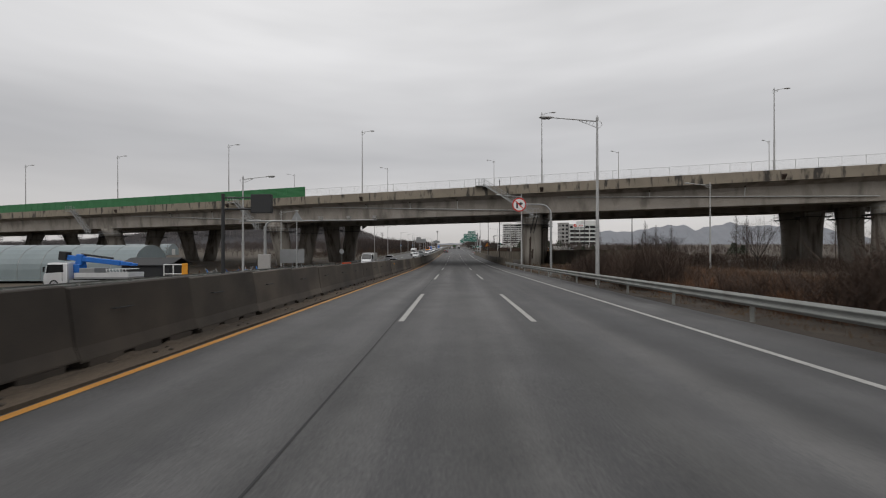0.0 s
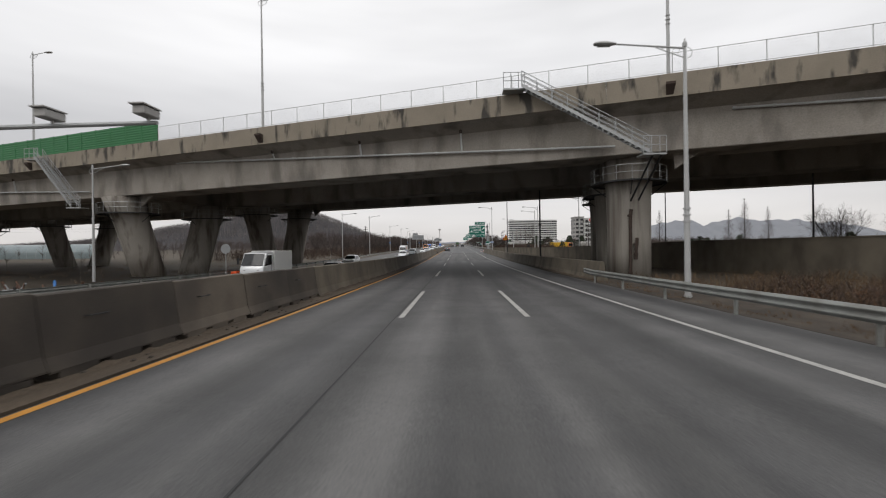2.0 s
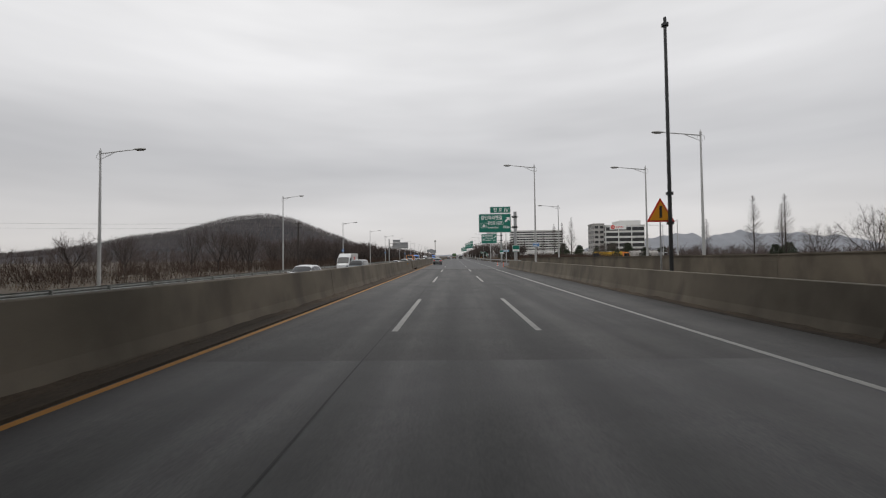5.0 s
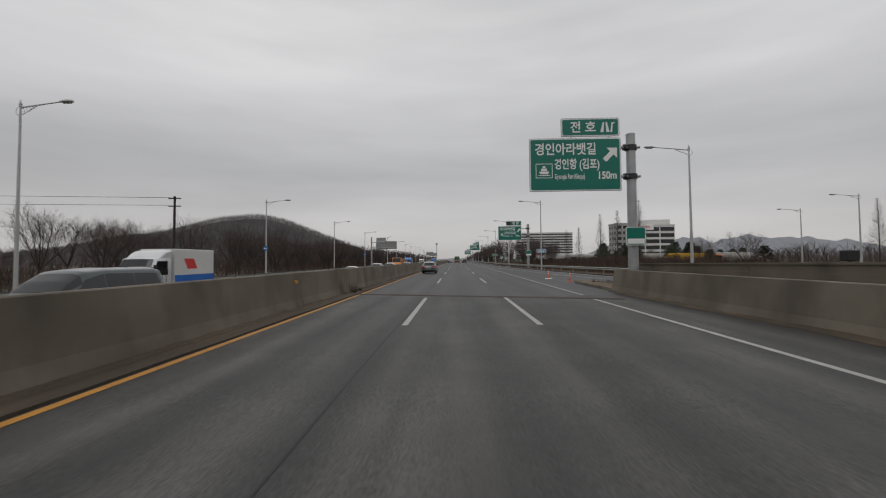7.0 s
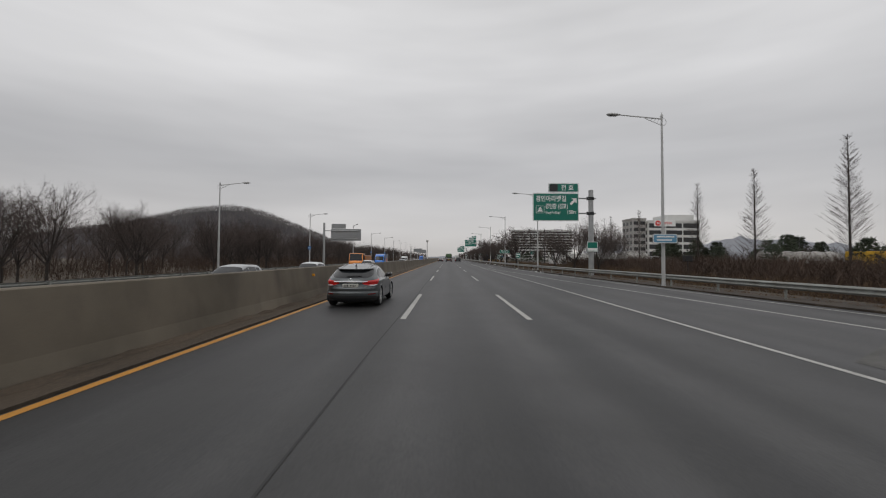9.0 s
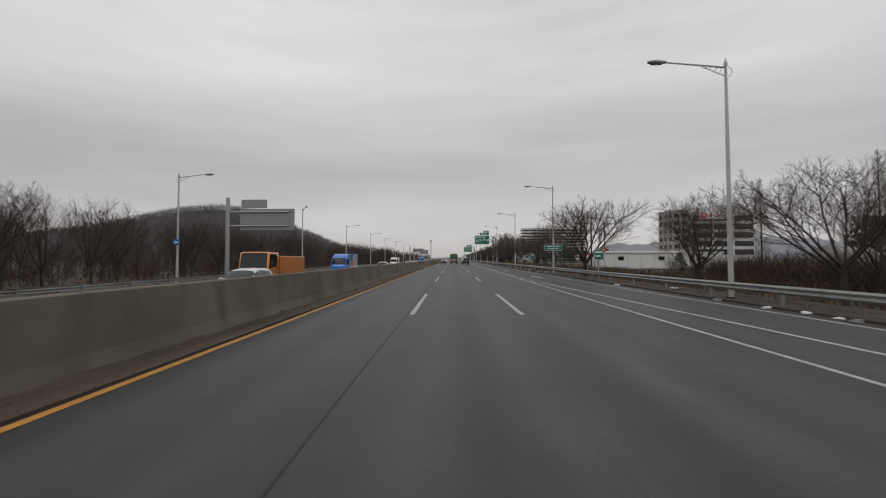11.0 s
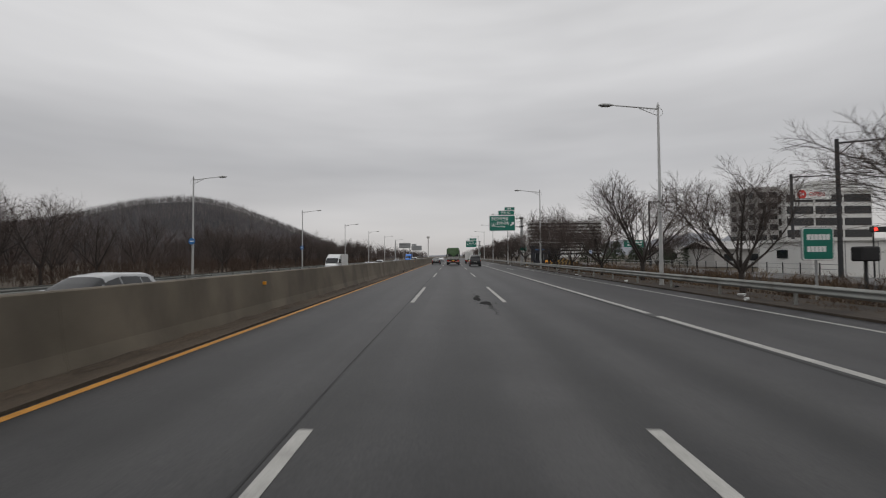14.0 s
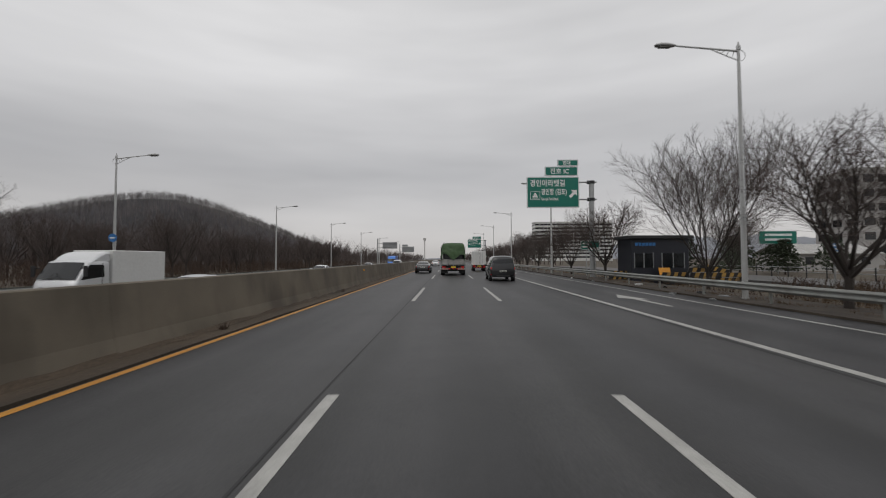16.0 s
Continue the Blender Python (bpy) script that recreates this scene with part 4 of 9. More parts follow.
def highway_lamp(h=10.1, arm=2.5, label="pale grey street lamp with one arm over the road", group="street lamps"):
    """Pole at the origin, its arm towards -x."""
    top = thing("street_lamp", label, "street lamp", group)
    bm = bmesh.new()
    tube(bm, (0, 0, -0.3), (0, 0, h * 0.32), 0.115, 0.10, 12)
    tube(bm, (0, 0, h * 0.32), (0, 0, h), 0.095, 0.055, 12)
    part("pole", bm, M_POLE, top, smooth=False)
    for z in (0.05, h * 0.30, h * 0.325, h * 0.35, h - 0.06, h + 0.02):
        bm = bmesh.new()
        r = 0.135 if z < h * 0.5 else 0.08
        tube(bm, (0, 0, z), (0, 0, z + 0.07), r, r, 12)
        part("collar", bm, M_POLE, top)
    bm = bmesh.new()
    tube(bm, (0, 0, h + 0.09), (0, 0, h + 0.28), 0.06, 0.015, 10)
    part("finial", bm, M_POLE, top)
    bm = bmesh.new()
    chain(bm, [(0, 0, h - 0.12), (-arm * 0.4, 0, h - 0.02), (-arm, 0, h + 0.12)], 0.042, 8, 0.032)
    part("arm", bm, M_POLE, top)
    bm = bmesh.new()
    chain(bm, [(0, 0, h - 0.5), (-0.35, 0, h - 0.36), (-arm * 0.42, 0, h - 0.06)], 0.02, 6)
    for t in (0.25, 0.45, 0.65, 0.85):
        tube(bm, (-arm * 0.42 * t, 0, h - 0.44 + 0.36 * t), (-arm * 0.42 * (t - 0.1), 0, h - 0.1), 0.012, seg=5)
    chain(bm, [(0.05 + 0.22 * math.sin(a), 0, h - 0.3 + 0.22 * math.cos(a)) for a in np.linspace(0.2, math.pi - 0.2, 7)], 0.014, 5)
    part("bracket", bm, M_POLE, top)
    bm = bmesh.new()
    rings = []
    for t, w, hh in ((0, 0.05, 0.04), (0.12, 0.1, 0.07), (0.35, 0.15, 0.10), (0.6, 0.16, 0.10), (0.78, 0.11, 0.07), (0.84, 0.04, 0.03)):
        rings.append([bm.verts.new((-arm - t, w * math.cos(a), h + 0.13 + 0.02 * t + hh * max(math.sin(a), -0.45))) for a in (2 * math.pi * i / 10 for i in range(10))])
    for q0, q1 in zip(rings, rings[1:]):
        for i in range(10):
            bm.faces.new((q0[i], q0[(i + 1) % 10], q1[(i + 1) % 10], q1[i]))
    bm.faces.new(rings[0]); bm.faces.new(rings[-1][::-1])
    head = part("lamp_head", fix(bm), M_POLE, top, "rounded grey lamp head", True)
    bm = bmesh.new()
    box(bm, -arm - 0.68, -arm - 0.2, -0.1, 0.1, h + 0.055, h + 0.085, 0.01)
    part("lens", bm, M_LAMPGL, head, "dull glass lamp lens")
    return top


lamp_r = highway_lamp()
lamp_r.matrix_basis = Matrix.Translation((7.95, 33.8, 0))
lamp_r.scale = (1, 1, 0.95)
for x, y, k in ((8.35, 64.3, 0.925), (20.3, 121, 1.0), (16.9, 139.5, 1.0), (8.65, 156.6, 1.14), (18.4, 151.5, 1.0), (17.2, 181.5, 0.98), (12.45, 214.1, 1.02),
                (11.35, 244.8, 1.0), (11.4, 277, 1.0), (11.5, 308, 1.0), (11.35, 339.8, 1.0), (11.3, 371.5, 1.0), (11.3, 402.5, 1.0), (11.3, 434, 1.0),
                (11.3, 466, 1.0), (11.3, 500, 1.0), (33.8, 67, 1.1), (46, 199.6, 0.86), (48.8, 211.6, 0.83)):
    c = copy_thing(lamp_r, Matrix.Translation((x, y, 0)))
    c.scale = (1, 1, k)
lamp_l = highway_lamp(9.2, 2.3, "pale grey street lamp beside the opposite carriageway", "opposite street lamps")
lamp_l.matrix_basis = pose(-20.6, 49.6, 0, 0, 0, 180)
for x, y in ((-30.4, 83), (-24.2, 138), (-24.1, 202), (-24.1, 232.3), (-24.8, 264), (-22.9, 290.5), (-24.4, 323.5), (-24.5, 353.5), (-25, 384), (-25, 413), (-25, 444), (-25, 476), (-25, 510)):
    copy_thing(lamp_l, pose(x, y, 0, 0, 0, 180 if y != 290.5 else 120))

c = copy_thing(lamp_l, pose(-25.5, 172.7, 0, 0, 0, 180))
c.scale = (1, 1, 1.18)
lamp_b = highway_lamp(10.9, 1.3, "tall thin lamp post on the overpass", "overpass lamps")
lamp_b.matrix_basis = Matrix.Translation(bp(-17.1, 0.3, 1.3)) @ pose(0, 0, 0, 0, 0, 180)
for s in (-46.0, -75.5, -105, 13.7, 44.1, 75):
    copy_thing(lamp_b, Matrix.Translation(bp(s, 0.3, 1.3)) @ pose(0, 0, 0, 0, 0, 180))
for s in (-58, -29, -0.5, 28, 57):
    copy_thing(lamp_b, Matrix.Translation(bp(s, B0 + WB - 0.3, 1.2, UPB)) @ pose(0, 0, 0, 0, 0, 20))


def post(name, x, y, h, r, label, category, material=M_DARK):
    top = thing(name, label, category, m=Matrix.Translation((x, y, 0)))
    bm = bmesh.new()
    tube(bm, (0, 0, -0.3), (0, 0, h), r, r * 0.7, 10)
    part("pole", bm, material, top)
    bm = bmesh.new()
    tube(bm, (0, 0, -0.05), (0, 0, 0.5), r * 1.6, r * 1.5, 10)
    part("base_sleeve", bm, material, top)
    return top


for x, y, h in ((8.75, 94.6, 16.5), (9.2, 128.5, 12.3), (32.2, 88.3, 12.5), (31.6, 114.8, 12.5)):
    p = post("tall_pole", x, y, h, 0.09, "tall dark steel lighting mast beside the barrier", "pole")
    for z in (3.1, 4.4, h - 0.4):
        bm = bmesh.new()
        tube(bm, (0, 0, z), (0, 0, z + 0.12), 0.15, 0.15, 10)
        part("collar", bm, M_DARK, p)

# triangular warning sign on its pole
warn = post("warning_sign", 8.95, 128.9, 4.0, 0.04, "orange triangular warning sign on a thin pole", "road sign", M_GALV)
for k, mtl, yy, nm in ((1.0, M_RED, 0.0, "border"), (0.8, M_AMBER, -0.012, "face")):
    bm = bmesh.new()
    pts = [(-0.62 * k, -0.36 * k), (0.62 * k, -0.36 * k), (0, 0.72 * k)]
    a = [bm.verts.new((px, -0.06 + yy, 3.6 + pz)) for px, pz in pts]
    b = [bm.verts.new((px, -0.04 + yy, 3.6 + pz)) for px, pz in pts]
    bm.faces.new(a); bm.faces.new(b[::-1])
    for i in range(3):
        bm.faces.new((a[i], b[i], b[(i + 1) % 3], a[(i + 1) % 3]))
    part(nm, fix(bm), mtl, warn)
bm = bmesh.new()
box(bm, -0.06, 0.06, -0.08, -0.073, 3.42, 3.95)
part("symbol", bm, M_DARK, warn)


def panel(bm, x0, x1, z0, z1, y0=-0.04, y1=0.0, r=0.08):
    """A sign plate with rounded corners, in the xz plane."""
    pts = []
    for cx, cz, a0 in ((x1 - r, z1 - r, 0), (x0 + r, z1 - r, 90), (x0 + r, z0 + r, 180), (x1 - r, z0 + r, 270)):
        pts += [(cx + r * math.cos(radians(a0 + a)), cz + r * math.sin(radians(a0 + a))) for a in (0, 30, 60, 90)]
    a = [bm.verts.new((x, y0, z)) for x, z in pts]
    b = [bm.verts.new((x, y1, z)) for x, z in pts]
    bm.faces.new(a); bm.faces.new(b[::-1])
    for i in range(len(pts)):
        j = (i + 1) % len(pts)
        bm.faces.new((a[i], b[i], b[j], a[j]))
    return fix(bm)


def bordered(parent, name, x0, x1, z0, z1, face, label="", t=0.05, edge=M_SWHITE, y=0.0):
    plate = part(name, panel(bmesh.new(), x0, x1, z0, z1, y - 0.05, y), M_SBACK, parent, label)
    part("border", panel(bmesh.new(), x0 + 0.02, x1 - 0.02, z0 + 0.02, z1 - 0.02, y - 0.056, y - 0.05), edge, plate, "white border")
    part("face", panel(bmesh.new(), x0 + 0.02 + t, x1 - 0.02 - t, z0 + 0.02 + t, z1 - 0.02 - t, y - 0.062, y - 0.056), face, plate, "green sign face" if face is M_GREEN else "")
    return plate


def arrow_up_right(parent, cx, cz, s, y=-0.066):
    bm = bmesh.new()
    pts = [(0.5, 0.5), (-0.22, 0.5), (0.02, 0.26), (-0.5, -0.26), (-0.26, -0.5), (0.26, 0.02), (0.5, -0.22)]
    bm.faces.new([bm.verts.new((cx + px * s, y, cz + pz * s)) for px, pz in pts])
    part("arrow", fix(bm), M_SWHITE, parent, "white arrow to the upper right")


def ship_symbol(parent, cx, cz, s, y=-0.066):
    bm = bmesh.new()
    for o0, o1 in ((0.5, 0.46),):
        for a, b, c, d in ((-o0, o0, o1, o0), (-o0, o0, -o0, -o1), (-o0, -o1, -o1, o1), (o1, o0, -o1, o1)):
            bm.faces.new([bm.verts.new((cx + px * s * 1.15, y, cz + pz * s)) for px, pz in ((a, c), (b, c), (b, d), (a, d))])
    for pts in ([(-0.36, -0.05), (0.36, -0.05), (0.26, -0.22), (-0.26, -0.22)], [(-0.2, -0.03), (0.2, -0.03), (0.2, 0.16), (-0.2, 0.16)], [(-0.1, 0.18), (0.1, 0.18), (0.1, 0.32), (-0.1, 0.32)], [(-0.4, -0.28), (0.4, -0.28), (0.4, -0.34), (-0.4, -0.34)]):
        bm.faces.new([bm.verts.new((cx + px * s, y, cz + pz * s)) for px, pz in pts])
    part("ship_symbol", fix(bm), M_SWHITE, parent, "white ship pictogram in a frame")


def direction_sign(x, y, width, height, z_top, pole_x, pole_top, subs, distance=True, plate_z=2.9):
    """A cantilevered direction sign whose face looks towards -y."""
    top = thing("direction_sign", "green overhead direction sign with white lettering on a grey pole", "road sign", "green direction signs", Matrix.Translation((x, y, 0)))
    px = pole_x - x
    bm = bmesh.new()
    tube(bm, (px, 0.32, -0.3), (px, 0.32, pole_top), 0.25, 0.22, 16)
    tube(bm, (px, 0.32, pole_top), (px, 0.32, pole_top + 0.05), 0.24, 0.2, 16)
    part("pole", bm, M_GALV, top, "thick grey steel pole")
    for z in (z_top - 0.45, z_top - height + 0.75):
        bm = bmesh.new()
        tube(bm, (width * 0.45, 0.2, z), (px + 0.4, 0.2, z), 0.07, seg=10)
        arm = part("arm", bm, M_GALV, top)
        bm = bmesh.new()
        tube(bm, (px - 0.42, 0.2, z), (px - 0.3, 0.2, z), 0.16, seg=12)
        tube(bm, (px, 0.32, z - 0.13), (px, 0.32, z + 0.13), 0.29, seg=14)
        part("clamp", bm, M_DARK, arm, "dark steel clamp")
    main = bordered(top, "panel", 0, width, z_top - height, z_top, M_GREEN)
    k = width / 4.5
    zz = z_top
    lettering("경인아라뱃길", 0.64 * k, main, (0.27 * k, -0.066, zz - 0.78 * k), M_SWHITE, bold=0.012, squeeze=0.86)
    lettering("경인항 (김포)", 0.56 * k, main, (1.22 * k, -0.066, zz - 1.50 * k), M_SWHITE, bold=0.012, squeeze=0.72)
    lettering("Gyeongin Port (Gimpo)", 0.34 * k, main, (1.24 * k, -0.066, zz - 2.02 * k), M_SWHITE, bold=0.005, squeeze=0.45)
    if distance:
        lettering("150m", 0.5 * k, main, (3.32 * k, -0.066, zz - 2.04 * k), M_SWHITE, bold=0.012, squeeze=0.84)
    ship_symbol(main, 0.72 * k, zz - 1.62 * k, 0.72 * k)
    arrow_up_right(main, width - 0.55 * k, zz - 0.86 * k if distance else zz - 1.5 * k, 0.7 * k)
    z = z_top + 0.07
    for a, b, hh, text, extra in subs:
        sub = bordered(top, "sub_panel", a, b, z, z + hh, M_GREEN)
        lettering(text, hh * 0.66, sub, (a + (0.45 if extra != "dark" else 1.15), -0.066, z + hh * 0.27), M_SWHITE, bold=0.01)
        if extra == "dark":
            part("cover", panel(bmesh.new(), a + 0.1, a + 0.85, z + 0.08, z + hh - 0.08, -0.072, -0.062, 0.03), M_DARK, sub, "dark cover over a symbol")
        elif extra == "road":
            bm = bmesh.new()
            for pts in ([(0, 0), (0.16, 0), (0.2, 0.5), (0.12, 0.5)], [(0.3, 0), (0.46, 0), (0.34, 0.5), (0.26, 0.5)], [(0.5, 0.0), (0.58, 0), (0.62, 0.4), (0.74, 0.5), (0.56, 0.5)]):
                bm.faces.new([bm.verts.new((b - 0.95 + u, -0.066, z + 0.2 + v)) for u, v in pts])
            part("symbol", fix(bm), M_SWHITE, sub, "white road symbol")
        for u in (a + 0.5, b - 0.5):
            bm = bmesh.new()
            box(bm, u - 0.03, u + 0.03, 0.0, 0.05, z - 0.3, z + hh * 0.8)
            part("bracket", bm, M_GALV, top)
        z += hh + 0.03
    pl = bordered(top, "plate", px - 0.5, px + 0.5, plate_z - 0.6, plate_z + 0.35, M_GREEN, "small green plate with bars", 0.03)
    bm = bmesh.new()
    box(bm, px - 0.42, px + 0.42, -0.07, -0.063, plate_z - 0.5, plate_z - 0.25)
    part("bar", bm, M_SWHITE, pl, "white bar in place of lettering")
    return top


direction_sign(3.32, 170.4, 4.55, 2.67, 7.72, 8.5, 7.95, [(1.6, 4.5, 0.93, "전 호", "road")])
direction_sign(7.4, 228.1, 4.25, 2.6, 7.75, 12.9, 8.05, [(1.45, 4.25, 0.85, "전 호", "dark")])
direction_sign(6.6, 360.6, 4.6, 2.73, 8.9, 12.4, 8.5, [(1.6, 4.5, 0.84, "전호 IC", ""), (2.72, 4.55, 0.58, "현대", "")], False)
direction_sign(6.2, 470, 4.6, 2.9, 8.4, 12.2, 7.9, [(1.6, 4.6, 0.9, "전호 IC", "")], False)


def back_sign(x0, x1, y, z0, z1, px, up=True):
    """A sign for the opposite traffic, seen from behind."""
    top = thing("sign_back", "grey back of a cantilevered sign for the opposite traffic", "road sign", "backs of signs", Matrix.Translation((0, y, 0)))
    bm = bmesh.new()
    tube(bm, (px, 0, -0.3), (px, 0, z1 + 1.2), 0.24, 0.2, 14)
    part("pole", bm, M_GALV, top)
    part("panel", panel(bmesh.new(), x0, x1, z0, z1, 0.1, 0.15), M_SBACK, top, "ribbed aluminium back")
    n = 5
    for i in range(n):
        bm = bmesh.new()
        z = z0 + (z1 - z0) * (i + 0.5) / n
        box(bm, x0 + 0.05, x1 - 0.05, 0.06, 0.1, z - 0.04, z + 0.04)
        part("rib", bm, M_SBACK, top)
    for z in (z0 + 0.45, z1 - 0.35):
        bm = bmesh.new()
        tube(bm, (px, 0.0, z), (x1 - 0.6, 0.0, z), 0.08, seg=10)
        part("arm", bm, M_GALV, top)
    if up:
        part("top_panel", panel(bmesh.new(), x0 + 0.1, x0 + 2.9, z1 + 0.06, z1 + 1.0, 0.1, 0.15), M_SBACK, top)
    return top


back_sign(-23.3, -17.4, 272.1, 4.9, 7.2, -24.6)
back_sign(-22.0, -17.2, 464, 5.2, 7.3, -23.6, False)
back_sign(-23.5, -17.5, 537, 5.2, 8.0, -24.6)

# camera gantry over the opposite lanes
gan = thing("camera_gantry", "grey steel gantry with traffic cameras", "gantry", m=Matrix.Translation((0, 61.7, 0)))
bm = bmesh.new()
chain(bm, [(-23.8, 0, -0.5), (-23.8, 0, 2.5), (-23.8, 0, 5.0), (-23.6, 0, 5.65), (-23.1, 0, 6.0), (-22.5, 0, 6.05)], 0.19, 12, 0.12)
part("pole", bm, M_GALV, gan)
bm = bmesh.new()
tube(bm, (-27.0, 0, 6.0), (-9.8, 0, 6.12), 0.11, 0.07, 10)
part("arm", bm, M_GALV, gan)
for x in (-26.4, -16.8, -13.3, -10.1):
    z = 6.12 + (x + 10) * 0.007
    bm = bmesh.new()
    box(bm, x - 0.2, x + 0.2, -0.45, 0.3, z + 0.18, z + 0.45, 0.03, None)
    box(bm, x - 0.24, x + 0.24, -0.55, 0.3, z + 0.46, z + 0.5)
    tube(bm, (x, 0, z), (x, 0, z + 0.2), 0.04, seg=6)
    part("traffic_camera", bm, M_WALL_B, gan, "pale boxy traffic camera with a hood")
bm = bmesh.new()
box(bm, -24.5, -23.0, -0.5, -0.1, 0.0, 1.9, 0.03)
part("control_cabinet", bm, M_WALL_B, gan, "pale grey control cabinet")
rs = thing("roadside_sign", "grey ribbed back of a roadside sign", "road sign", m=Matrix.Translation((0, 64, 0)))
bm = bmesh.new()
box(bm, -23.0, -19.8, 0.3, 0.36, 0.75, 2.55)
part("panel", bm, M_SBACK, rs)
for i in range(5):
    bm = bmesh.new()
    box(bm, -23.0, -19.8, 0.26, 0.3, 0.9 + i * 0.36, 0.99 + i * 0.36)
    part("rib", bm, M_SBACK, rs)
for x in (-22.6, -21.4, -20.2):
    bm = bmesh.new()
    tube(bm, (x, 0.42, -0.8), (x, 0.42, 2.5), 0.05, seg=8)
    part("post", bm, M_SBACK, rs)
# triangular and round signs, seen from behind
for x, y, z, tri in ((-18.1, 57.0, 6.1, True), (-20.3, 85, 2.3, False)):
    s = post("traffic_sign", x, y, z, 0.07 if tri else 0.035, "grey back of a traffic sign on a pole", "road sign", M_GALV)
    bm = bmesh.new()
    k = 0.75 if tri else 0.42
    n = 3 if tri else 20
    a = [bm.verts.new((k * math.sin(2 * math.pi * i / n), -0.03, z + k * math.cos(2 * math.pi * i / n))) for i in range(n)]
    b = [bm.verts.new(v.co + Vector((0, 0.03, 0))) for v in a]
    bm.faces.new(a); bm.faces.new(b[::-1])
    for i in range(n):
        bm.faces.new((a[i], b[i], b[(i + 1) % n], a[(i + 1) % n]))
    part("plate", fix(bm), M_SBACK, s)
# message board
vms = thing("message_board", "black electronic message board on a cantilever pole", "message board", m=Matrix.Translation((0, 46.2, 0)))
bm = bmesh.new()
tube(bm, (-20.7, 0, -0.3), (-20.7, 0, 7.2), 0.16, 0.14, 12)
part("pole", bm, M_DARK, vms)
for z in (5.85, 6.85):
    bm = bmesh.new()
    tube(bm, (-20.7, 0, z), (-17.0, 0, z), 0.07, seg=8)
    part("arm", bm, M_DARK, vms)
bm = bmesh.new()
box(bm, -18.2, -16.4, -0.1, 0.35, 5.5, 7.15, 0.03)
part("housing", bm, M_DARK, vms, "black housing")

# no right turn sign on a curved pole
nrt = thing("no_right_turn_sign", "round red-rimmed turn prohibition sign on a curved grey pole", "road sign", m=Matrix.Translation((8.1, 46.4, 0)))
bm = bmesh.new()
chain(bm, [(0, 0, -0.3), (0, 0, 3), (0, 0, 5.0)] + [(-0.9 + 0.9 * math.cos(a), 0, 5.27 + 0.9 * math.sin(a)) for a in np.linspace(0.1, 1.5, 7)] + [(-2.3, 0, 6.2)], 0.1, 12, 0.055)
part("pole", bm, M_GALV, nrt)
for r, yy, mtl, nm in ((0.62, 0.0, M_SBACK, "disc"), (0.61, -0.012, M_RED, "red_rim"), (0.5, -0.02, M_SWHITE, "face")):
    bm = bmesh.new()
    tube(bm, (-2.75, yy, 6.15), (-2.75, yy - 0.02, 6.15), r, r, 32)
    part(nm, bm, mtl, nrt)
bm = bmesh.new()
for pts in ([(-0.26, -0.3), (-0.12, -0.3), (-0.12, 0.02), (0.08, 0.02), (0.08, 0.16), (-0.26, 0.16)], [(0.08, -0.09), (0.34, 0.09), (0.08, 0.27)]):
    bm.faces.new([bm.verts.new((-2.75 + px, -0.045, 6.15 + pz)) for px, pz in pts])
part("turn_arrow", fix(bm), M_DARK, nrt, "black turning arrow")
bm = bmesh.new()
bm.faces.new([bm.verts.new((-2.75 + px, -0.048, 6.15 + pz)) for px, pz in ((-0.36, 0.30), (-0.30, 0.36), (0.36, -0.30), (0.30, -0.36))])
part("red_bar", fix(bm), M_RED, nrt)


def small_sign(x, y, z, w, h, face, label, pole=True, text=None):
    s = thing("small_sign", label, "road sign", m=Matrix.Translation((x, y, 0)))
    if pole:
        bm = bmesh.new()
        tube(bm, (0, 0.05, -0.3), (0, 0.05, z + h * 0.4), 0.045, seg=8)
        part("pole", bm, M_GALV, s)
    pl = bordered(s, "panel", -w / 2, w / 2, z - h / 2, z + h / 2, face, "", 0.03)
    n = max(4, int(w * 6))
    for i in range(2):
        zz = z + h * (0.2 - 0.36 * i)
        for j in range(n - i):
            bm = bmesh.new()
            a = -w * 0.34 + w * 0.72 * j / n
            box(bm, a, a + w * 0.6 / n, -0.07, -0.063, zz - h * 0.085, zz + h * 0.085)
            part("bar", bm, M_SWHITE, pl, "white bar in place of a character")
    return s


small_sign(8.63, 156.35, 2.95, 0.75, 0.5, M_SBLUE, "small blue plate on a lamp post", False)
small_sign(12.4, 213.8, 2.9, 1.45, 0.56, M_SBLUE_P, "blue plate on a lamp post", False)
s = small_sign(11.3, 276.7, 3.0, 2.1, 0.68, M_GREEN, "green plate with an arrow on a lamp post", False)
s = small_sign(13.0, 299.5, 2.1, 1.15, 1.2, M_GREEN, "green sign with a turning arrow on a pole")
small_sign(37, 372, 4.0, 4.3, 1.5, M_GREEN, "wide green direction sign over the side road")
small_sign(13.5, 366, 3.0, 1.2, 0.9, M_GREEN, "small green sign on a pole")
small_sign(11.6, 262, 2.1, 0.8, 0.9, M_GREEN, "small green plate on a pole")
small_sign(19.5, 345, 2.2, 0.5, 0.5, M_SBLUE, "small square blue sign on a pole")
for y, x in ((202, -24.1), (323.5, -24.4), (264, -24.8), (353.5, -24.5)):
    s = thing("round_plate", "small round blue plate on a lamp post", "road sign", "round blue plates", Matrix.Translation((x, y - 0.2, 3.3)))
    bm = bmesh.new()
    tube(bm, (0, 0.05, 0), (0, 0, 0), 0.3, 0.3, 20)
    part("disc", bm, M_SBLUE, s)
    bm = bmesh.new()
    box(bm, -0.18, 0.18, -0.012, -0.004, -0.05, 0.05)
    part("bar", bm, M_SWHITE, s)

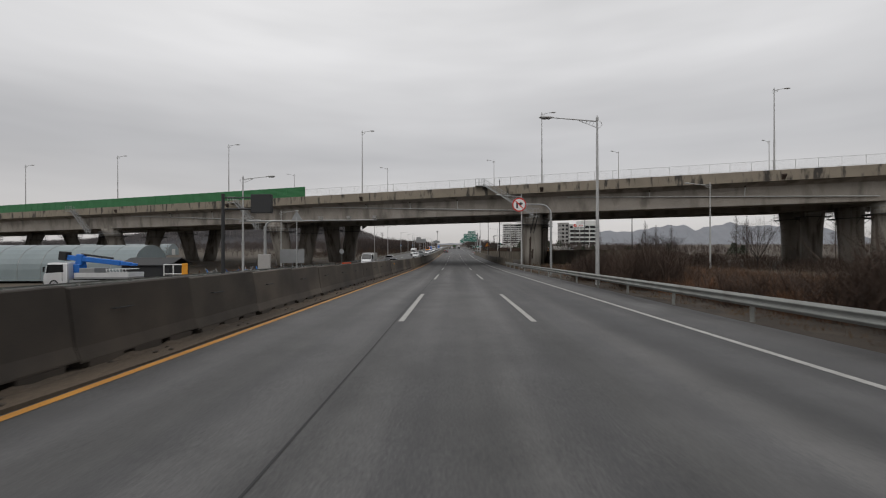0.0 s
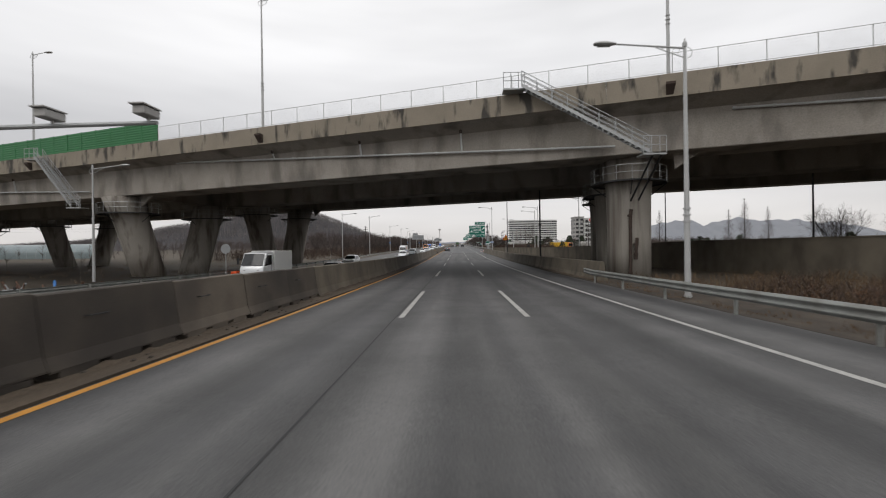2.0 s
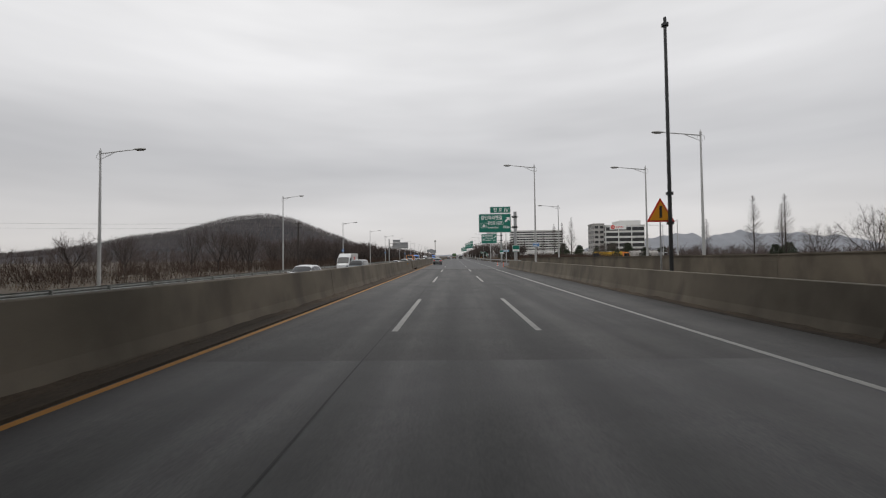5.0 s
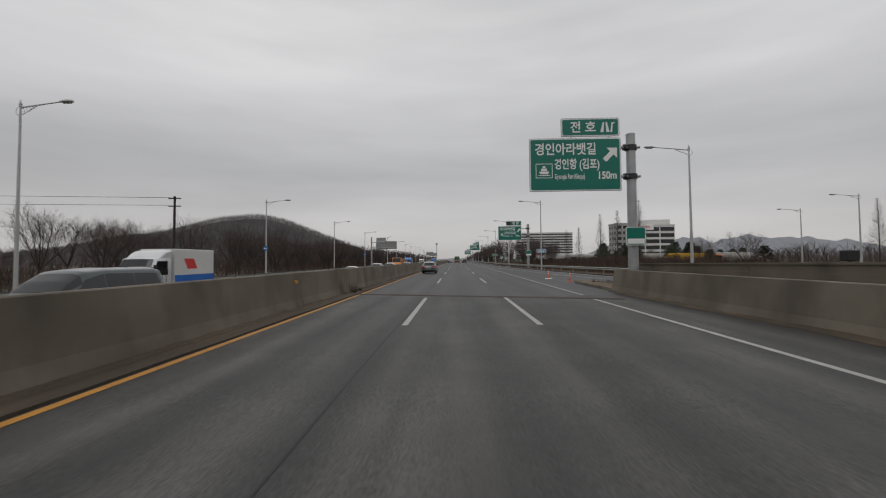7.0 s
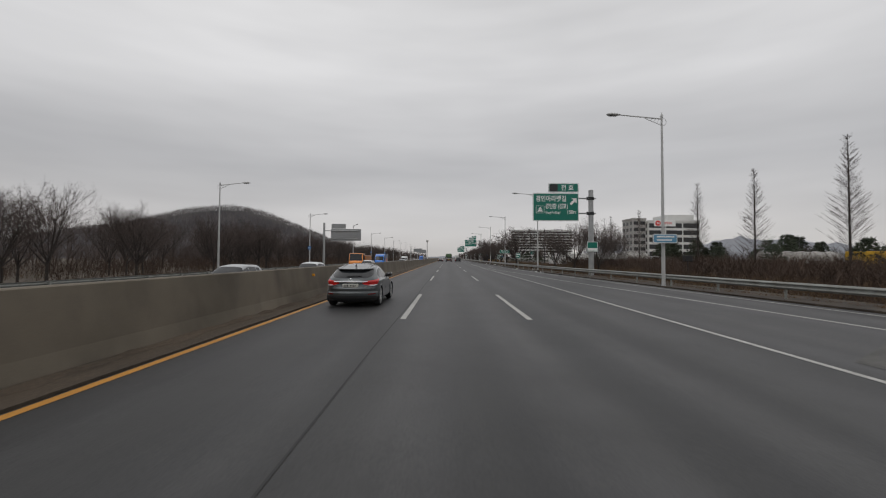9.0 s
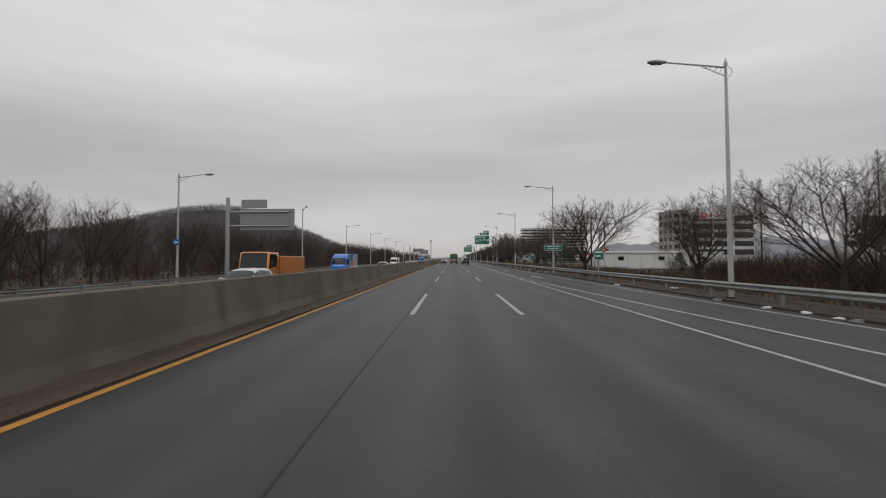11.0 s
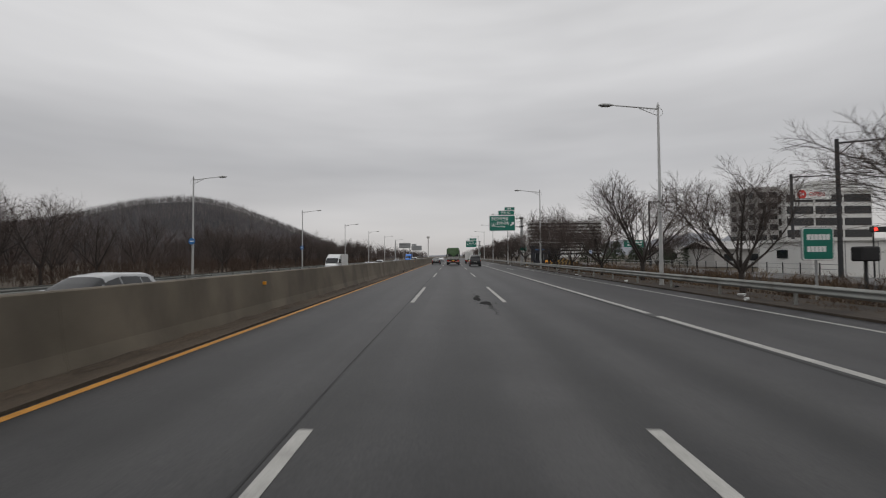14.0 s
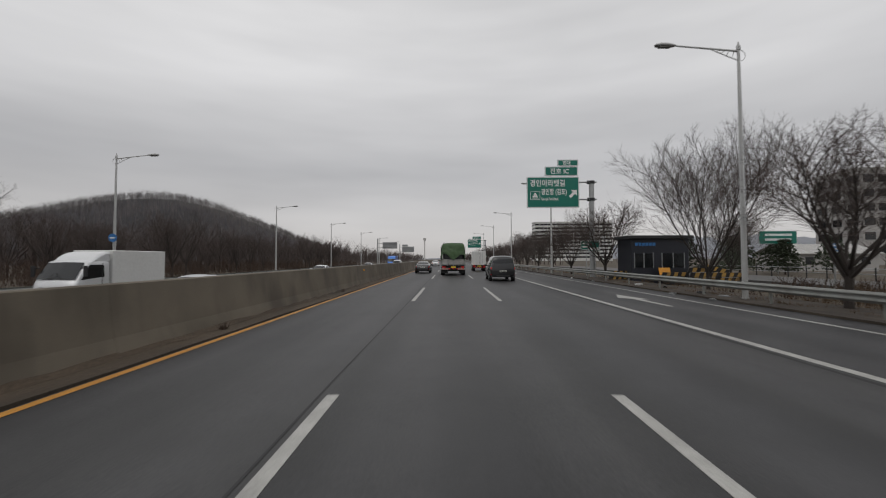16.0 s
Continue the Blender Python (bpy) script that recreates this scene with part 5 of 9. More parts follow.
# cantilever signal post beside the side road
cs = thing("signal_gantry", "dark steel cantilever signal pole beside the side road", "traffic light", m=Matrix.Translation((28.3, 315.8, 0)))
bm = bmesh.new()
tube(bm, (0, 0, -0.5), (0, 0, 10.2), 0.16, 0.13, 12)
part("pole", bm, M_DARK, cs)
bm = bmesh.new()
tube(bm, (0, 0, 9.9), (5.5, 0, 10.3), 0.08, 0.05, 10)
tube(bm, (0, 0, 8.9), (1.2, 0, 9.95), 0.04, seg=8)
part("arm", bm, M_DARK, cs)
bm = bmesh.new()
tube(bm, (0, 0, 7.6), (2.6, 0, 7.7), 0.05, 0.04, 8)
part("lower_arm", bm, M_DARK, cs)
sp = thing("signal_post", "red traffic signal on a slim dark post", "traffic light", m=Matrix.Translation((30.9, 316, 0)))
bm = bmesh.new()
tube(bm, (0, 0, -0.3), (0, 0, 3.75), 0.06, 0.05, 8)
part("post", bm, M_DARK, sp)
bm = bmesh.new()
box(bm, -0.2, 1.0, -0.16, 0.1, 3.3, 3.7, 0.04)
head = part("signal_head", bm, M_DARK, sp, "dark horizontal signal head")
for i, mtl in enumerate((M_SIGRED, M_DARK, M_DARK)):
    bm = bmesh.new()
    tube(bm, (0.03 + 0.36 * i, -0.17, 3.5), (0.03 + 0.36 * i, -0.2, 3.5), 0.13, 0.13, 14)
    part("signal_lens", bm, mtl, head, "lit red lens" if i == 0 else "unlit lens")
for x, y in ((36, 330), (31, 352)):
    copy_thing(cs, pose(x, y, 0, 0, 0, 15))
# utility pole with wires
up = thing("utility_pole", "grey concrete utility pole with wires", "utility pole", m=Matrix.Translation((-31.5, 195.5, 0)))
bm = bmesh.new()
tube(bm, (0, 0, -0.5), (0, 0, 9.0), 0.17, 0.11, 10)
part("pole", bm, M_BARK, up)
for z in (8.75, 7.9):
    bm = bmesh.new()
    box(bm, -0.7, 0.7, -0.05, 0.05, z - 0.05, z + 0.05)
    part("crossarm", bm, M_DARK, up)
    for i in range(2):
        bm = bmesh.new()
        chain(bm, [(-0.5 + i, 0, z + 0.1), (-30, -8, z - 0.3), (-62, -16, z - 0.1), (-120, -30, z)], 0.014, 4)
        part("wire", bm, M_DARK, up)

# give-way sign
gw = thing("give_way_sign", "white inverted triangle sign with a red rim", "road sign", m=Matrix.Translation((12.6, 268, 0)))
bm = bmesh.new()
tube(bm, (0, 0.04, -0.3), (0, 0.04, 2.2), 0.035, seg=8)
part("pole", bm, M_GALV, gw)
for r, yy, mtl, nm in ((0.52, 0.0, M_RED, "rim"), (0.32, -0.02, M_SWHITE, "face")):
    bm = bmesh.new()
    va = [bm.verts.new((r * math.sin(a), yy, 1.9 + r * math.cos(a))) for a in (math.pi, math.pi / 3, -math.pi / 3)]
    vb = [bm.verts.new(v.co + Vector((0, 0.02, 0))) for v in va]
    bm.faces.new(va); bm.faces.new(vb[::-1])
    for i in range(3):
        bm.faces.new((va[i], vb[i], vb[(i + 1) % 3], va[(i + 1) % 3]))
    part(nm, fix(bm), mtl, gw)
# litter along the kerb
rnd = random.Random(61)
for i in range(46):
    y = rnd.uniform(230, 360)
    x = RIGHT_EDGE(y) + rnd.uniform(-0.35, 1.5)
    z = 0.07 if x > RIGHT_EDGE(y) else 0.0
    bm = bmesh.new()
    w, d, hh = rnd.uniform(0.05, 0.2), rnd.uniform(0.05, 0.14), rnd.uniform(0.03, 0.1)
    box(bm, -w, w, -d, d, 0, hh, 0.02, pose(0, 0, 0, 0, 0, rnd.uniform(0, 180)))
    for v in bm.verts:
        v.co += Vector((rnd.uniform(-.03, .03), rnd.uniform(-.03, .03), rnd.uniform(0, .03) if v.co.z > 0.02 else 0))
    ob = tagged(part("litter", bm, (M_SWHITE, M_SBACK, M_SEAM)[i % 3]), "crumpled scrap of litter beside the guardrail", "litter", "roadside litter")
    ob.matrix_basis = Matrix.Translation((x, y, z))
# speed camera boxes behind the guardrail
for x, y in ((15.2, 300), (20.5, 226), (20.2, 172)):
    d = thing("equipment_post", "black equipment box on a short post", "equipment box", "equipment posts", Matrix.Translation((x, y, 0)))
    bm = bmesh.new()
    tube(bm, (0, 0, -0.3), (0, 0, 1.5), 0.06, seg=8)
    part("post", bm, M_DARK, d)
    bm = bmesh.new()
    box(bm, -0.35, 0.35, -0.25, 0.25, 1.45, 2.0, 0.05)
    part("housing", bm, M_BLACK, d)

# plastic delineators in the gore
for x, y, low in ((7.9, 180.6, False), (7.45, 185.8, True)):
    d = thing("delineator_post", "orange plastic delineator post, scuffed", "delineator", "gore delineators", Matrix.Translation((x, y, 0)))
    bm = bmesh.new()
    tube(bm, (0, 0, 0.03), (0, 0, 0.72), 0.045, 0.04, 10)
    part("post", bm, M_ORANGE, d)
    bm = bmesh.new()
    tube(bm, (0, 0, 0), (0, 0, 0.04), 0.13 if not low else 0.3, 0.11 if not low else 0.26, 12)
    part("base", bm, M_ORANGE if not low else M_SWHITE, d)
    for z in (0.4, 0.56):
        bm = bmesh.new()
        tube(bm, (0, 0, z), (0, 0, z + 0.06), 0.047, 0.047, 10)
        part("reflective_band", bm, M_SWHITE, d)

for y in (50, 164, 206, 297, 352):
    d = thing("reflector", "small amber reflector on the median barrier", "reflector", "barrier reflectors", Matrix.Translation((-6.09, y, 0.95)))
    bm = bmesh.new()
    box(bm, -0.06, 0.05, -0.03, 0.03, -0.05, 0.05, 0.01)
    part("reflector_lens", bm, M_AMBER, d)

# ---------------------------------------------------------------- hill and distance


def hill_z(x, y):
    """The wooded hill beside the road: a dome with a long shoulder."""
    crest = HILL_CREST(x - 12)
    return crest * math.exp(-((y - 745 - 0.1 * (x + 285)) / 150) ** 2) * 0.95 + 3.5 * noise.noise(Vector((x * 0.014, y * 0.014, 3))) - 3.0


HILL_CREST = lerp([(-900, 2), (-700, 6), (-600, 10), (-514, 20), (-448, 35), (-400, 44), (-365, 52), (-325, 63), (-285, 69), (-255, 63), (-215, 46), (-172, 25), (-140, 13), (-105, 4), (-70, 0)])
bm = bmesh.new()
hx, hy = np.linspace(-900, -70, 60), np.linspace(480, 1150, 40)
g = [[bm.verts.new((x, y, hill_z(x, y))) for y in hy] for x in hx]
for i in range(len(hx) - 1):
    for j in range(len(hy) - 1):
        bm.faces.new((g[i][j], g[i + 1][j], g[i + 1][j + 1], g[i][j + 1]))
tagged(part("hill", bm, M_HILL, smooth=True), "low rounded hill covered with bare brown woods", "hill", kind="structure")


def spikes(places, material, name, label, sides=3, seed=5, kind="stuff", crown=0.25, lean=0.12, twigs=6, stem=0.016, twig_r=0.007):
    """Bare far trees: a thin stem each with some upward branches, all in one mesh."""
    rnd = random.Random(seed)
    verts, faces = [], []

    def cone(p, q, r):
        d = (q - p).normalized()
        a = d.orthogonal().normalized()
        b = d.cross(a)
        k = len(verts)
        for i in range(sides):
            t = 2 * math.pi * i / sides
            verts.append(p + r * (math.cos(t) * a + math.sin(t) * b))
        verts.append(q)
        for i in range(sides):
            faces.append((k + i, k + (i + 1) % sides, k + sides))

    for x, y, z, h in places:
        base = Vector((x, y, z))
        tip = base + Vector((rnd.uniform(-lean, lean) * h, rnd.uniform(-lean, lean) * h, h))
        cone(base, tip, h * stem)
        for _ in range(twigs):
            t = rnd.uniform(0.2, 0.8)
            p = base.lerp(tip, t)
            a = rnd.uniform(0, 2 * math.pi)
            L = h * rnd.uniform(0.2, 0.42)
            cone(p, p + Vector((math.cos(a) * L * crown * 2, math.sin(a) * L * crown * 2, L)), h * twig_r)
    me = bpy.data.meshes.new(name)
    me.from_pydata([tuple(v) for v in verts], [], faces)
    me.materials.append(material)
    return tagged(new(name, me), label, "trees", kind=kind)


rnd = random.Random(11)
pl = []
while len(pl) < 21000:
    x, y = rnd.uniform(-760, -110), 560 + 300 * rnd.random()
    z = hill_z(x, y)
    if z > 1.5:
            pl.append((x, y, z - 0.3, rnd.uniform(5, 8.5)))
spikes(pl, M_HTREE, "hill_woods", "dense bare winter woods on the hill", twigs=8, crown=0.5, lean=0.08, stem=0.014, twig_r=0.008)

# pale ridges at the horizon, haze included in their colour
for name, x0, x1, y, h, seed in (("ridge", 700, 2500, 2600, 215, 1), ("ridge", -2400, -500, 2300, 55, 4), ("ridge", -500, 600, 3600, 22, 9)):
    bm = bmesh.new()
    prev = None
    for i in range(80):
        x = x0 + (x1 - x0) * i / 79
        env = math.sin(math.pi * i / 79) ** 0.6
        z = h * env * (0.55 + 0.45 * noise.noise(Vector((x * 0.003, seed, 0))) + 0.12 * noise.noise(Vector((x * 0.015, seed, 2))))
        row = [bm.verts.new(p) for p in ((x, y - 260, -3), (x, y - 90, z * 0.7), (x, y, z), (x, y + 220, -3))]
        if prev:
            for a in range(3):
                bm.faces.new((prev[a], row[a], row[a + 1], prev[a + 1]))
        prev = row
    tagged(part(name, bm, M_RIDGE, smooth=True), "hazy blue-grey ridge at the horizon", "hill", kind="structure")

# ---------------------------------------------------------------- trees and scrub


def tree_meshes(seed, height, spread, limbs, upright=0.55, trunk_h=0.25, r=0.13, fan=(6, 7, 9)):
    """Meshes of a bare broadleaf tree: trunk and limbs, and the twigs of its crown."""
    rnd = random.Random(seed)
    tb = bmesh.new()
    verts, faces = [], []

    def twig(pts, rad):
        d = (pts[-1] - pts[0]).normalized()
        a = d.orthogonal().normalized()
        b = d.cross(a)
        k = len(verts)
        for j, p in enumerate(pts[:-1]):
            w = rad * (1 - 0.5 * j / (len(pts) - 1))
            for t in (0, 2.094, 4.189):
                verts.append(tuple(p + w * (math.cos(t) * a + math.sin(t) * b)))
        verts.append(tuple(pts[-1]))
        for j in range(len(pts) - 2):
            for i in range(3):
                faces.append((k + 3 * j + i, k + 3 * j + (i + 1) % 3, k + 3 * j + 3 + (i + 1) % 3, k + 3 * j + 3 + i))
        e = k + 3 * (len(pts) - 2)
        for i in range(3):
            faces.append((e + i, e + (i + 1) % 3, e + 3))

    def limb(p, d, L, rad, level):
        n = (4, 6, 5, 3, 2)[level]
        pts, q, dd = [p], p, d
        for k in range(n):
            lift = (0.0, 0.10, 0.07, 0.02, 0.0)[level]
            dd = (dd + Vector((rnd.gauss(0, 1), rnd.gauss(0, 1), rnd.gauss(0, 0.7))) * (0.03, 0.07, 0.10, 0.12, 0.15)[level] + Vector((0, 0, lift))).normalized()
            q = q + dd * (L / n)
            pts.append(q)
        if level < 2:
            chain(tb, pts, rad, 7 if level == 0 else 6, rad * (0.72 if level == 0 else 0.22))
        elif level == 2:
            chain(tb, pts, rad, 4, rad * 0.3)
        else:
            twig(pts, rad)
        if level >= 4:
            return
        m = limbs if level == 0 else fan[level - 1]
        turn = rnd.uniform(0, 2 * math.pi)
        for i in range(m):
            t = (0.72 + 0.28 * (i + rnd.random()) / m) if level == 0 else 0.22 + 0.78 * (i + rnd.uniform(0.1, 0.9)) / m
            k = min(int(t * n), n - 1)
            s = pts[k].lerp(pts[k + 1], t * n - k)
            here = (pts[k + 1] - pts[k]).normalized()
            turn += 2.4 + rnd.uniform(-0.5, 0.5)
            side = Matrix.Rotation(turn, 3, here) @ here.orthogonal().normalized()
            if level == 0:
                ang = radians(14 + 62 * spread * (0.25 + 0.75 * ((i * 0.618) % 1)))
                reach = height * rnd.uniform(0.52, 0.66)
            else:
                ang = radians(rnd.uniform(26, 48))
                reach = L * (0.56, 0.56, 0.66)[level - 1] * (1.2 - 0.62 * t) * rnd.uniform(0.75, 1.2)
            nd = (here * math.cos(ang) + side * math.sin(ang) + Vector((0, 0, 0.10 * upright))).normalized()
            limb(s, nd, reach, (rad * 0.44, rad * 0.36, max(rad * 0.36, 0.0065), 0.0042)[level], level + 1)

    limb(Vector((0, 0, -0.3)), Vector((0, 0, 1)), height * trunk_h + 0.3, r, 0)
    tm = bpy.data.meshes.new("trunk")
    tb.to_mesh(tm)
    tb.free()
    tm.materials.append(M_BARK)
    cm = bpy.data.meshes.new("crown")
    cm.from_pydata(verts, [], faces)
    cm.materials.append(M_TWIG)
    z_top = max(v[2] for v in verts)
    return tm, cm, z_top


def plant(meshes, x, y, h, turn, label, group, z=-0.25, wide=1.0):
    tm, cm, top = meshes
    k = h / top
    ob = thing("bare_tree", label, "tree", group, Matrix.Translation((x, y, z)) @ pose(0, 0, 0, 0, 0, turn) @ Matrix.Diagonal((k * wide, k * wide, k, 1)))
    share("trunk", tm, ob, Matrix())
    share("crown", cm, ob, Matrix())
    return ob


STREET = [tree_meshes(100 + i, 6, 0.84, 8, 0.6, 0.24, 0.12, (9, 9, 7)) for i in range(4)]
STREET_L = [tree_meshes(120 + i, 6, 0.80, 7, 0.6, 0.24, 0.12, (8, 7, 6)) for i in range(2)]
OVAL = [tree_meshes(140 + i, 9, 0.50, 10, 1.4, 0.14, 0.10, (11, 10, 8)) for i in range(2)]
rnd = random.Random(3)
STREET_LABEL = "bare street tree with spreading branches beside the guardrail"
for i, (x, y, h, w) in enumerate(((16.3, 236, 6.8, 1.1), (16.3, 245, 7.0, 1.15), (16.3, 256, 7.0, 1.15), (12.5, 268.1, 8.2, 1.25), (12.4, 281, 7.4, 1.1), (12.4, 292.6, 7.0, 1.1), (12.3, 302.6, 6.3, 1.1),
                                  (12.3, 312.3, 7.4, 1.15), (12.3, 320, 6.7, 1.15), (12.3, 328.4, 5.8, 1.2), (12.3, 336.5, 7.1, 1.1), (12.6, 358.6, 6.8, 1.0), (12.6, 368, 7.1, 1.0), (12.6, 377, 6.8, 1.1), (12.7, 386, 6.6, 1.1), (12.8, 395, 6.8, 1.1), (13, 404, 6.8, 1.1))):
    plant(STREET[i % 4], x + rnd.uniform(-0.15, 0.15), y, h, rnd.uniform(0, 360), STREET_LABEL, "street trees", wide=w)
for i, y in enumerate(range(413, 530, 11)):
    plant(STREET_L[i % 2], 14.0 + rnd.uniform(-0.5, 0.5), y, rnd.uniform(6, 7.2), rnd.uniform(0, 360), STREET_LABEL, "street trees", wide=1.1)
plant(OVAL[0], 13.9, 346.5, 9.6, 40, "tall bare tree with an oval crown behind the guard booth", "street trees", wide=1.1)
for x, y, h in ((20.5, 243, 6.4), (21.5, 249, 6.0), (19.5, 262, 5.6), (22.2, 331, 4.6), (26.5, 364, 7.0), (31.5, 340, 5.5), (33, 349, 6.5)):
    plant(OVAL[int(y) % 2] if h > 6 else STREET_L[int(y) % 2], x, y, h, rnd.uniform(0, 360), "slender bare tree behind the street trees", "side road trees")
WOOD = [tree_meshes(200 + i, 8, 0.62, 7, 1.0, 0.2, 0.12, (8, 7, 5)) for i in range(4)]
for i in range(105):
    y = 176 + 290 * rnd.random() ** 0.9
    x = -30 - 30 * rnd.random() ** 1.3 - (6 if y < 200 else 0)
    plant(WOOD[i % 4], x, y, rnd.uniform(6.2, 9.6) * (0.85 + 0.006 * (-30 - x)), rnd.uniform(0, 360), "bare leafless roadside tree in brown scrub", "roadside trees")
for i in range(22):
    plant(WOOD[i % 4], -28.5 - 7 * rnd.random(), 184 + 6.5 * i + rnd.uniform(-2, 2), rnd.uniform(5.6, 8.2), rnd.uniform(0, 360), "bare leafless roadside tree in brown scrub", "roadside trees")
for x, y, h in ((-27.8, 214, 6.8), (-28, 226, 7.2), (-28.2, 239, 7.0), (-28, 251, 7.5), (-28.4, 272, 7.2), (-28, 284, 7.0), (-28, 297, 7.4), (-28.3, 308, 7.6), (-28.3, 336, 7.2), (-28.5, 346, 7.4), (-28.3, 366, 7.4), (-46, 160, 6.0), (-58, 150, 5.5)):
    plant((STREET if 205 < y < 300 else STREET_L)[int(y) % 2], x, y, h, rnd.uniform(0, 360), "bare spreading tree beside the opposite carriageway", "roadside trees")
for x, y, h in ((42, 70, 7.5), (38, 92, 6.5), (47, 104, 6), (34, 145, 6), (40, 158, 5.5), (31, 196, 5.0), (33, 208, 5.0)):
    plant(WOOD[int(y) % 4], x, y, h, rnd.uniform(0, 360), "small bare tree on waste ground", "waste ground trees")


def redwood(seed, h=11):
    """Meshes of a bare conical tree with short level branches."""
    rnd = random.Random(seed)
    tb = bmesh.new()
    tube(tb, (0, 0, -0.3), (0, 0, h), 0.11, 0.015, 7)
    tm = bpy.data.meshes.new("trunk")
    tb.to_mesh(tm)
    tb.free()
    tm.materials.append(M_BARK)
    verts, faces = [], []

    def twig(p, q, r):
        d = (q - p).normalized()
        a = d.orthogonal().normalized()
        b = d.cross(a)
        k = len(verts)
        for t in (0, 2.094, 4.189):
            verts.append(tuple(p + r * (math.cos(t) * a + math.sin(t) * b)))
        verts.append(tuple(q))
        for i in range(3):
            faces.append((k + i, k + (i + 1) % 3, k + 3))

    for i in range(330):
        t = rnd.random() ** 0.8
        z = h * (0.2 + 0.78 * t)
        L = ((1 - t) * h * 0.125 + 0.25) * rnd.uniform(0.5, 1.1)
        a = rnd.uniform(0, 2 * math.pi)
        q = Vector((math.cos(a) * L, math.sin(a) * L, z + L * 0.95))
        twig(Vector((0, 0, z)), q, 0.0095)
        for _ in range(8):
            s = Vector((0, 0, z)).lerp(q, rnd.uniform(0.35, 1))
            b = a + rnd.uniform(-1, 1)
            l2 = L * rnd.uniform(0.2, 0.4)
            twig(s, s + Vector((math.cos(b) * l2, math.sin(b) * l2, l2 * 0.8)), 0.007)
    cm = bpy.data.meshes.new("crown")
    cm.from_pydata(verts, [], faces)
    cm.materials.append(M_TWIG)
    return tm, cm, h


RED = [redwood(i) for i in (1, 2)]
for i, (x, y, h) in enumerate(((30, 221, 11.6), (30.3, 231.5, 11.2), (30.4, 241.5, 11.4), (30.5, 258, 10), (30.5, 270, 10), (44, 168, 10), (60, 190, 11), (72, 165, 11), (58, 210, 10), (33, 158, 8.5), (52, 128, 10.5), (70, 118, 12), (82, 132, 12), (96, 120, 12), (66, 142, 10), (46, 148, 10))):
    tm, cm, top = RED[i % 2]
    ob = thing("conical_tree", "tall bare conical tree on waste ground", "tree", "conical trees", Matrix.Translation((x, y, -0.3)) @ Matrix.Diagonal((h / 11, h / 11, h / 11, 1)))
    share("trunk", tm, ob, Matrix())
    share("crown", cm, ob, Matrix())


def tufts(places, material, name, label, category, blades=9, seed=2, thick=0.012):
    """Dry stems in clumps, all in one mesh."""
    rnd = random.Random(seed)
    verts, faces = [], []
    for x, y, z, h, w in places:
        for _ in range(blades):
            bx, by = x + rnd.gauss(0, w * 0.5), y + rnd.gauss(0, w * 0.5)
            L = h * rnd.uniform(0.5, 1.1)
            tx, ty = bx + rnd.gauss(0, 0.28) * L, by + rnd.gauss(0, 0.28) * L
            a = rnd.uniform(0, math.pi)
            ux, uy = math.cos(a) * thick, math.sin(a) * thick
            k = len(verts)
            verts += [(bx - ux, by - uy, z), (bx + ux, by + uy, z), (tx, ty, z + L)]
            faces.append((k, k + 1, k + 2))
            if h > 0.8:
                mx, my, mz = bx + (tx - bx) * 0.55, by + (ty - by) * 0.55, z + L * 0.55
                for _ in range(2):
                    k = len(verts)
                    verts += [(mx - ux, my - uy, mz), (mx + ux, my + uy, mz), (mx + rnd.gauss(0, 0.22) * L, my + rnd.gauss(0, 0.22) * L, mz + L * rnd.uniform(0.25, 0.5))]
                    faces.append((k, k + 1, k + 2))
    me = bpy.data.meshes.new(name)
    me.from_pydata(verts, [], faces)
    me.materials.append(material)
    return tagged(new(name, me), label, category, kind="stuff")


rnd = random.Random(21)
pl = []
for _ in range(2600):
    y = rnd.uniform(-10, 74)
    x = 8.4 + abs(rnd.gauss(0, 7))
    pl.append((x, y, -0.3, rnd.uniform(0.15, 0.45), 0.35))
for _ in range(1800):
    y = rnd.uniform(60, 260)
    x = rnd.uniform(20, 75) if y < 172 else rnd.uniform(14, 60)
    pl.append((x, y, -0.35, rnd.uniform(0.2, 0.6), 0.6))
for _ in range(1200):
    y = rnd.uniform(178, 520)
    x = RIGHT_EDGE(y) + rnd.uniform(1.2, 6)
    pl.append((x, y, -0.1, rnd.uniform(0.15, 0.45), 0.4))
for _ in range(420):
    y = rnd.uniform(-12, 75)
    pl.append((7.7 + abs(rnd.gauss(0, 0.5)), y, -0.02, rnd.uniform(0.05, 0.2), 0.25))
for _ in range(1500):
    y = rnd.uniform(-8, 76)
    pl.append((9.5 + rnd.uniform(0, 18), y, -0.35, rnd.uniform(0.4, 1.1), 0.6))
for _ in range(900):
    y = rnd.uniform(178, 360)
    pl.append((RIGHT_EDGE(y) + 0.9 + abs(rnd.gauss(0, 0.5)), y, 0.02, rnd.uniform(0.06, 0.25), 0.25))
for _ in range(1100):
    y = rnd.uniform(180, 340)
    pl.append((RIGHT_EDGE(y) + rnd.uniform(2.4, 10), y, -0.2, rnd.uniform(0.5, 1.3), 0.5))
for _ in range(1300):
    pl.append((rnd.uniform(-60, -24), rnd.uniform(80, 420), -0.35, rnd.uniform(0.2, 0.6), 0.6))
tufts(pl, M_GRASS, "dry_grass", "straw-coloured dry winter grass", "grass", 11)
pl = []
for _ in range(900):
    y = rnd.uniform(-5, 70)
    pl.append((11.0 + abs(rnd.gauss(0, 7)), y, -0.35, rnd.uniform(0.4, 1.25), 0.8))
for _ in range(1500):
    pl.append((rnd.uniform(27, 90), rnd.uniform(60, 235), -0.4, rnd.uniform(0.8, 2.3), 1.2))
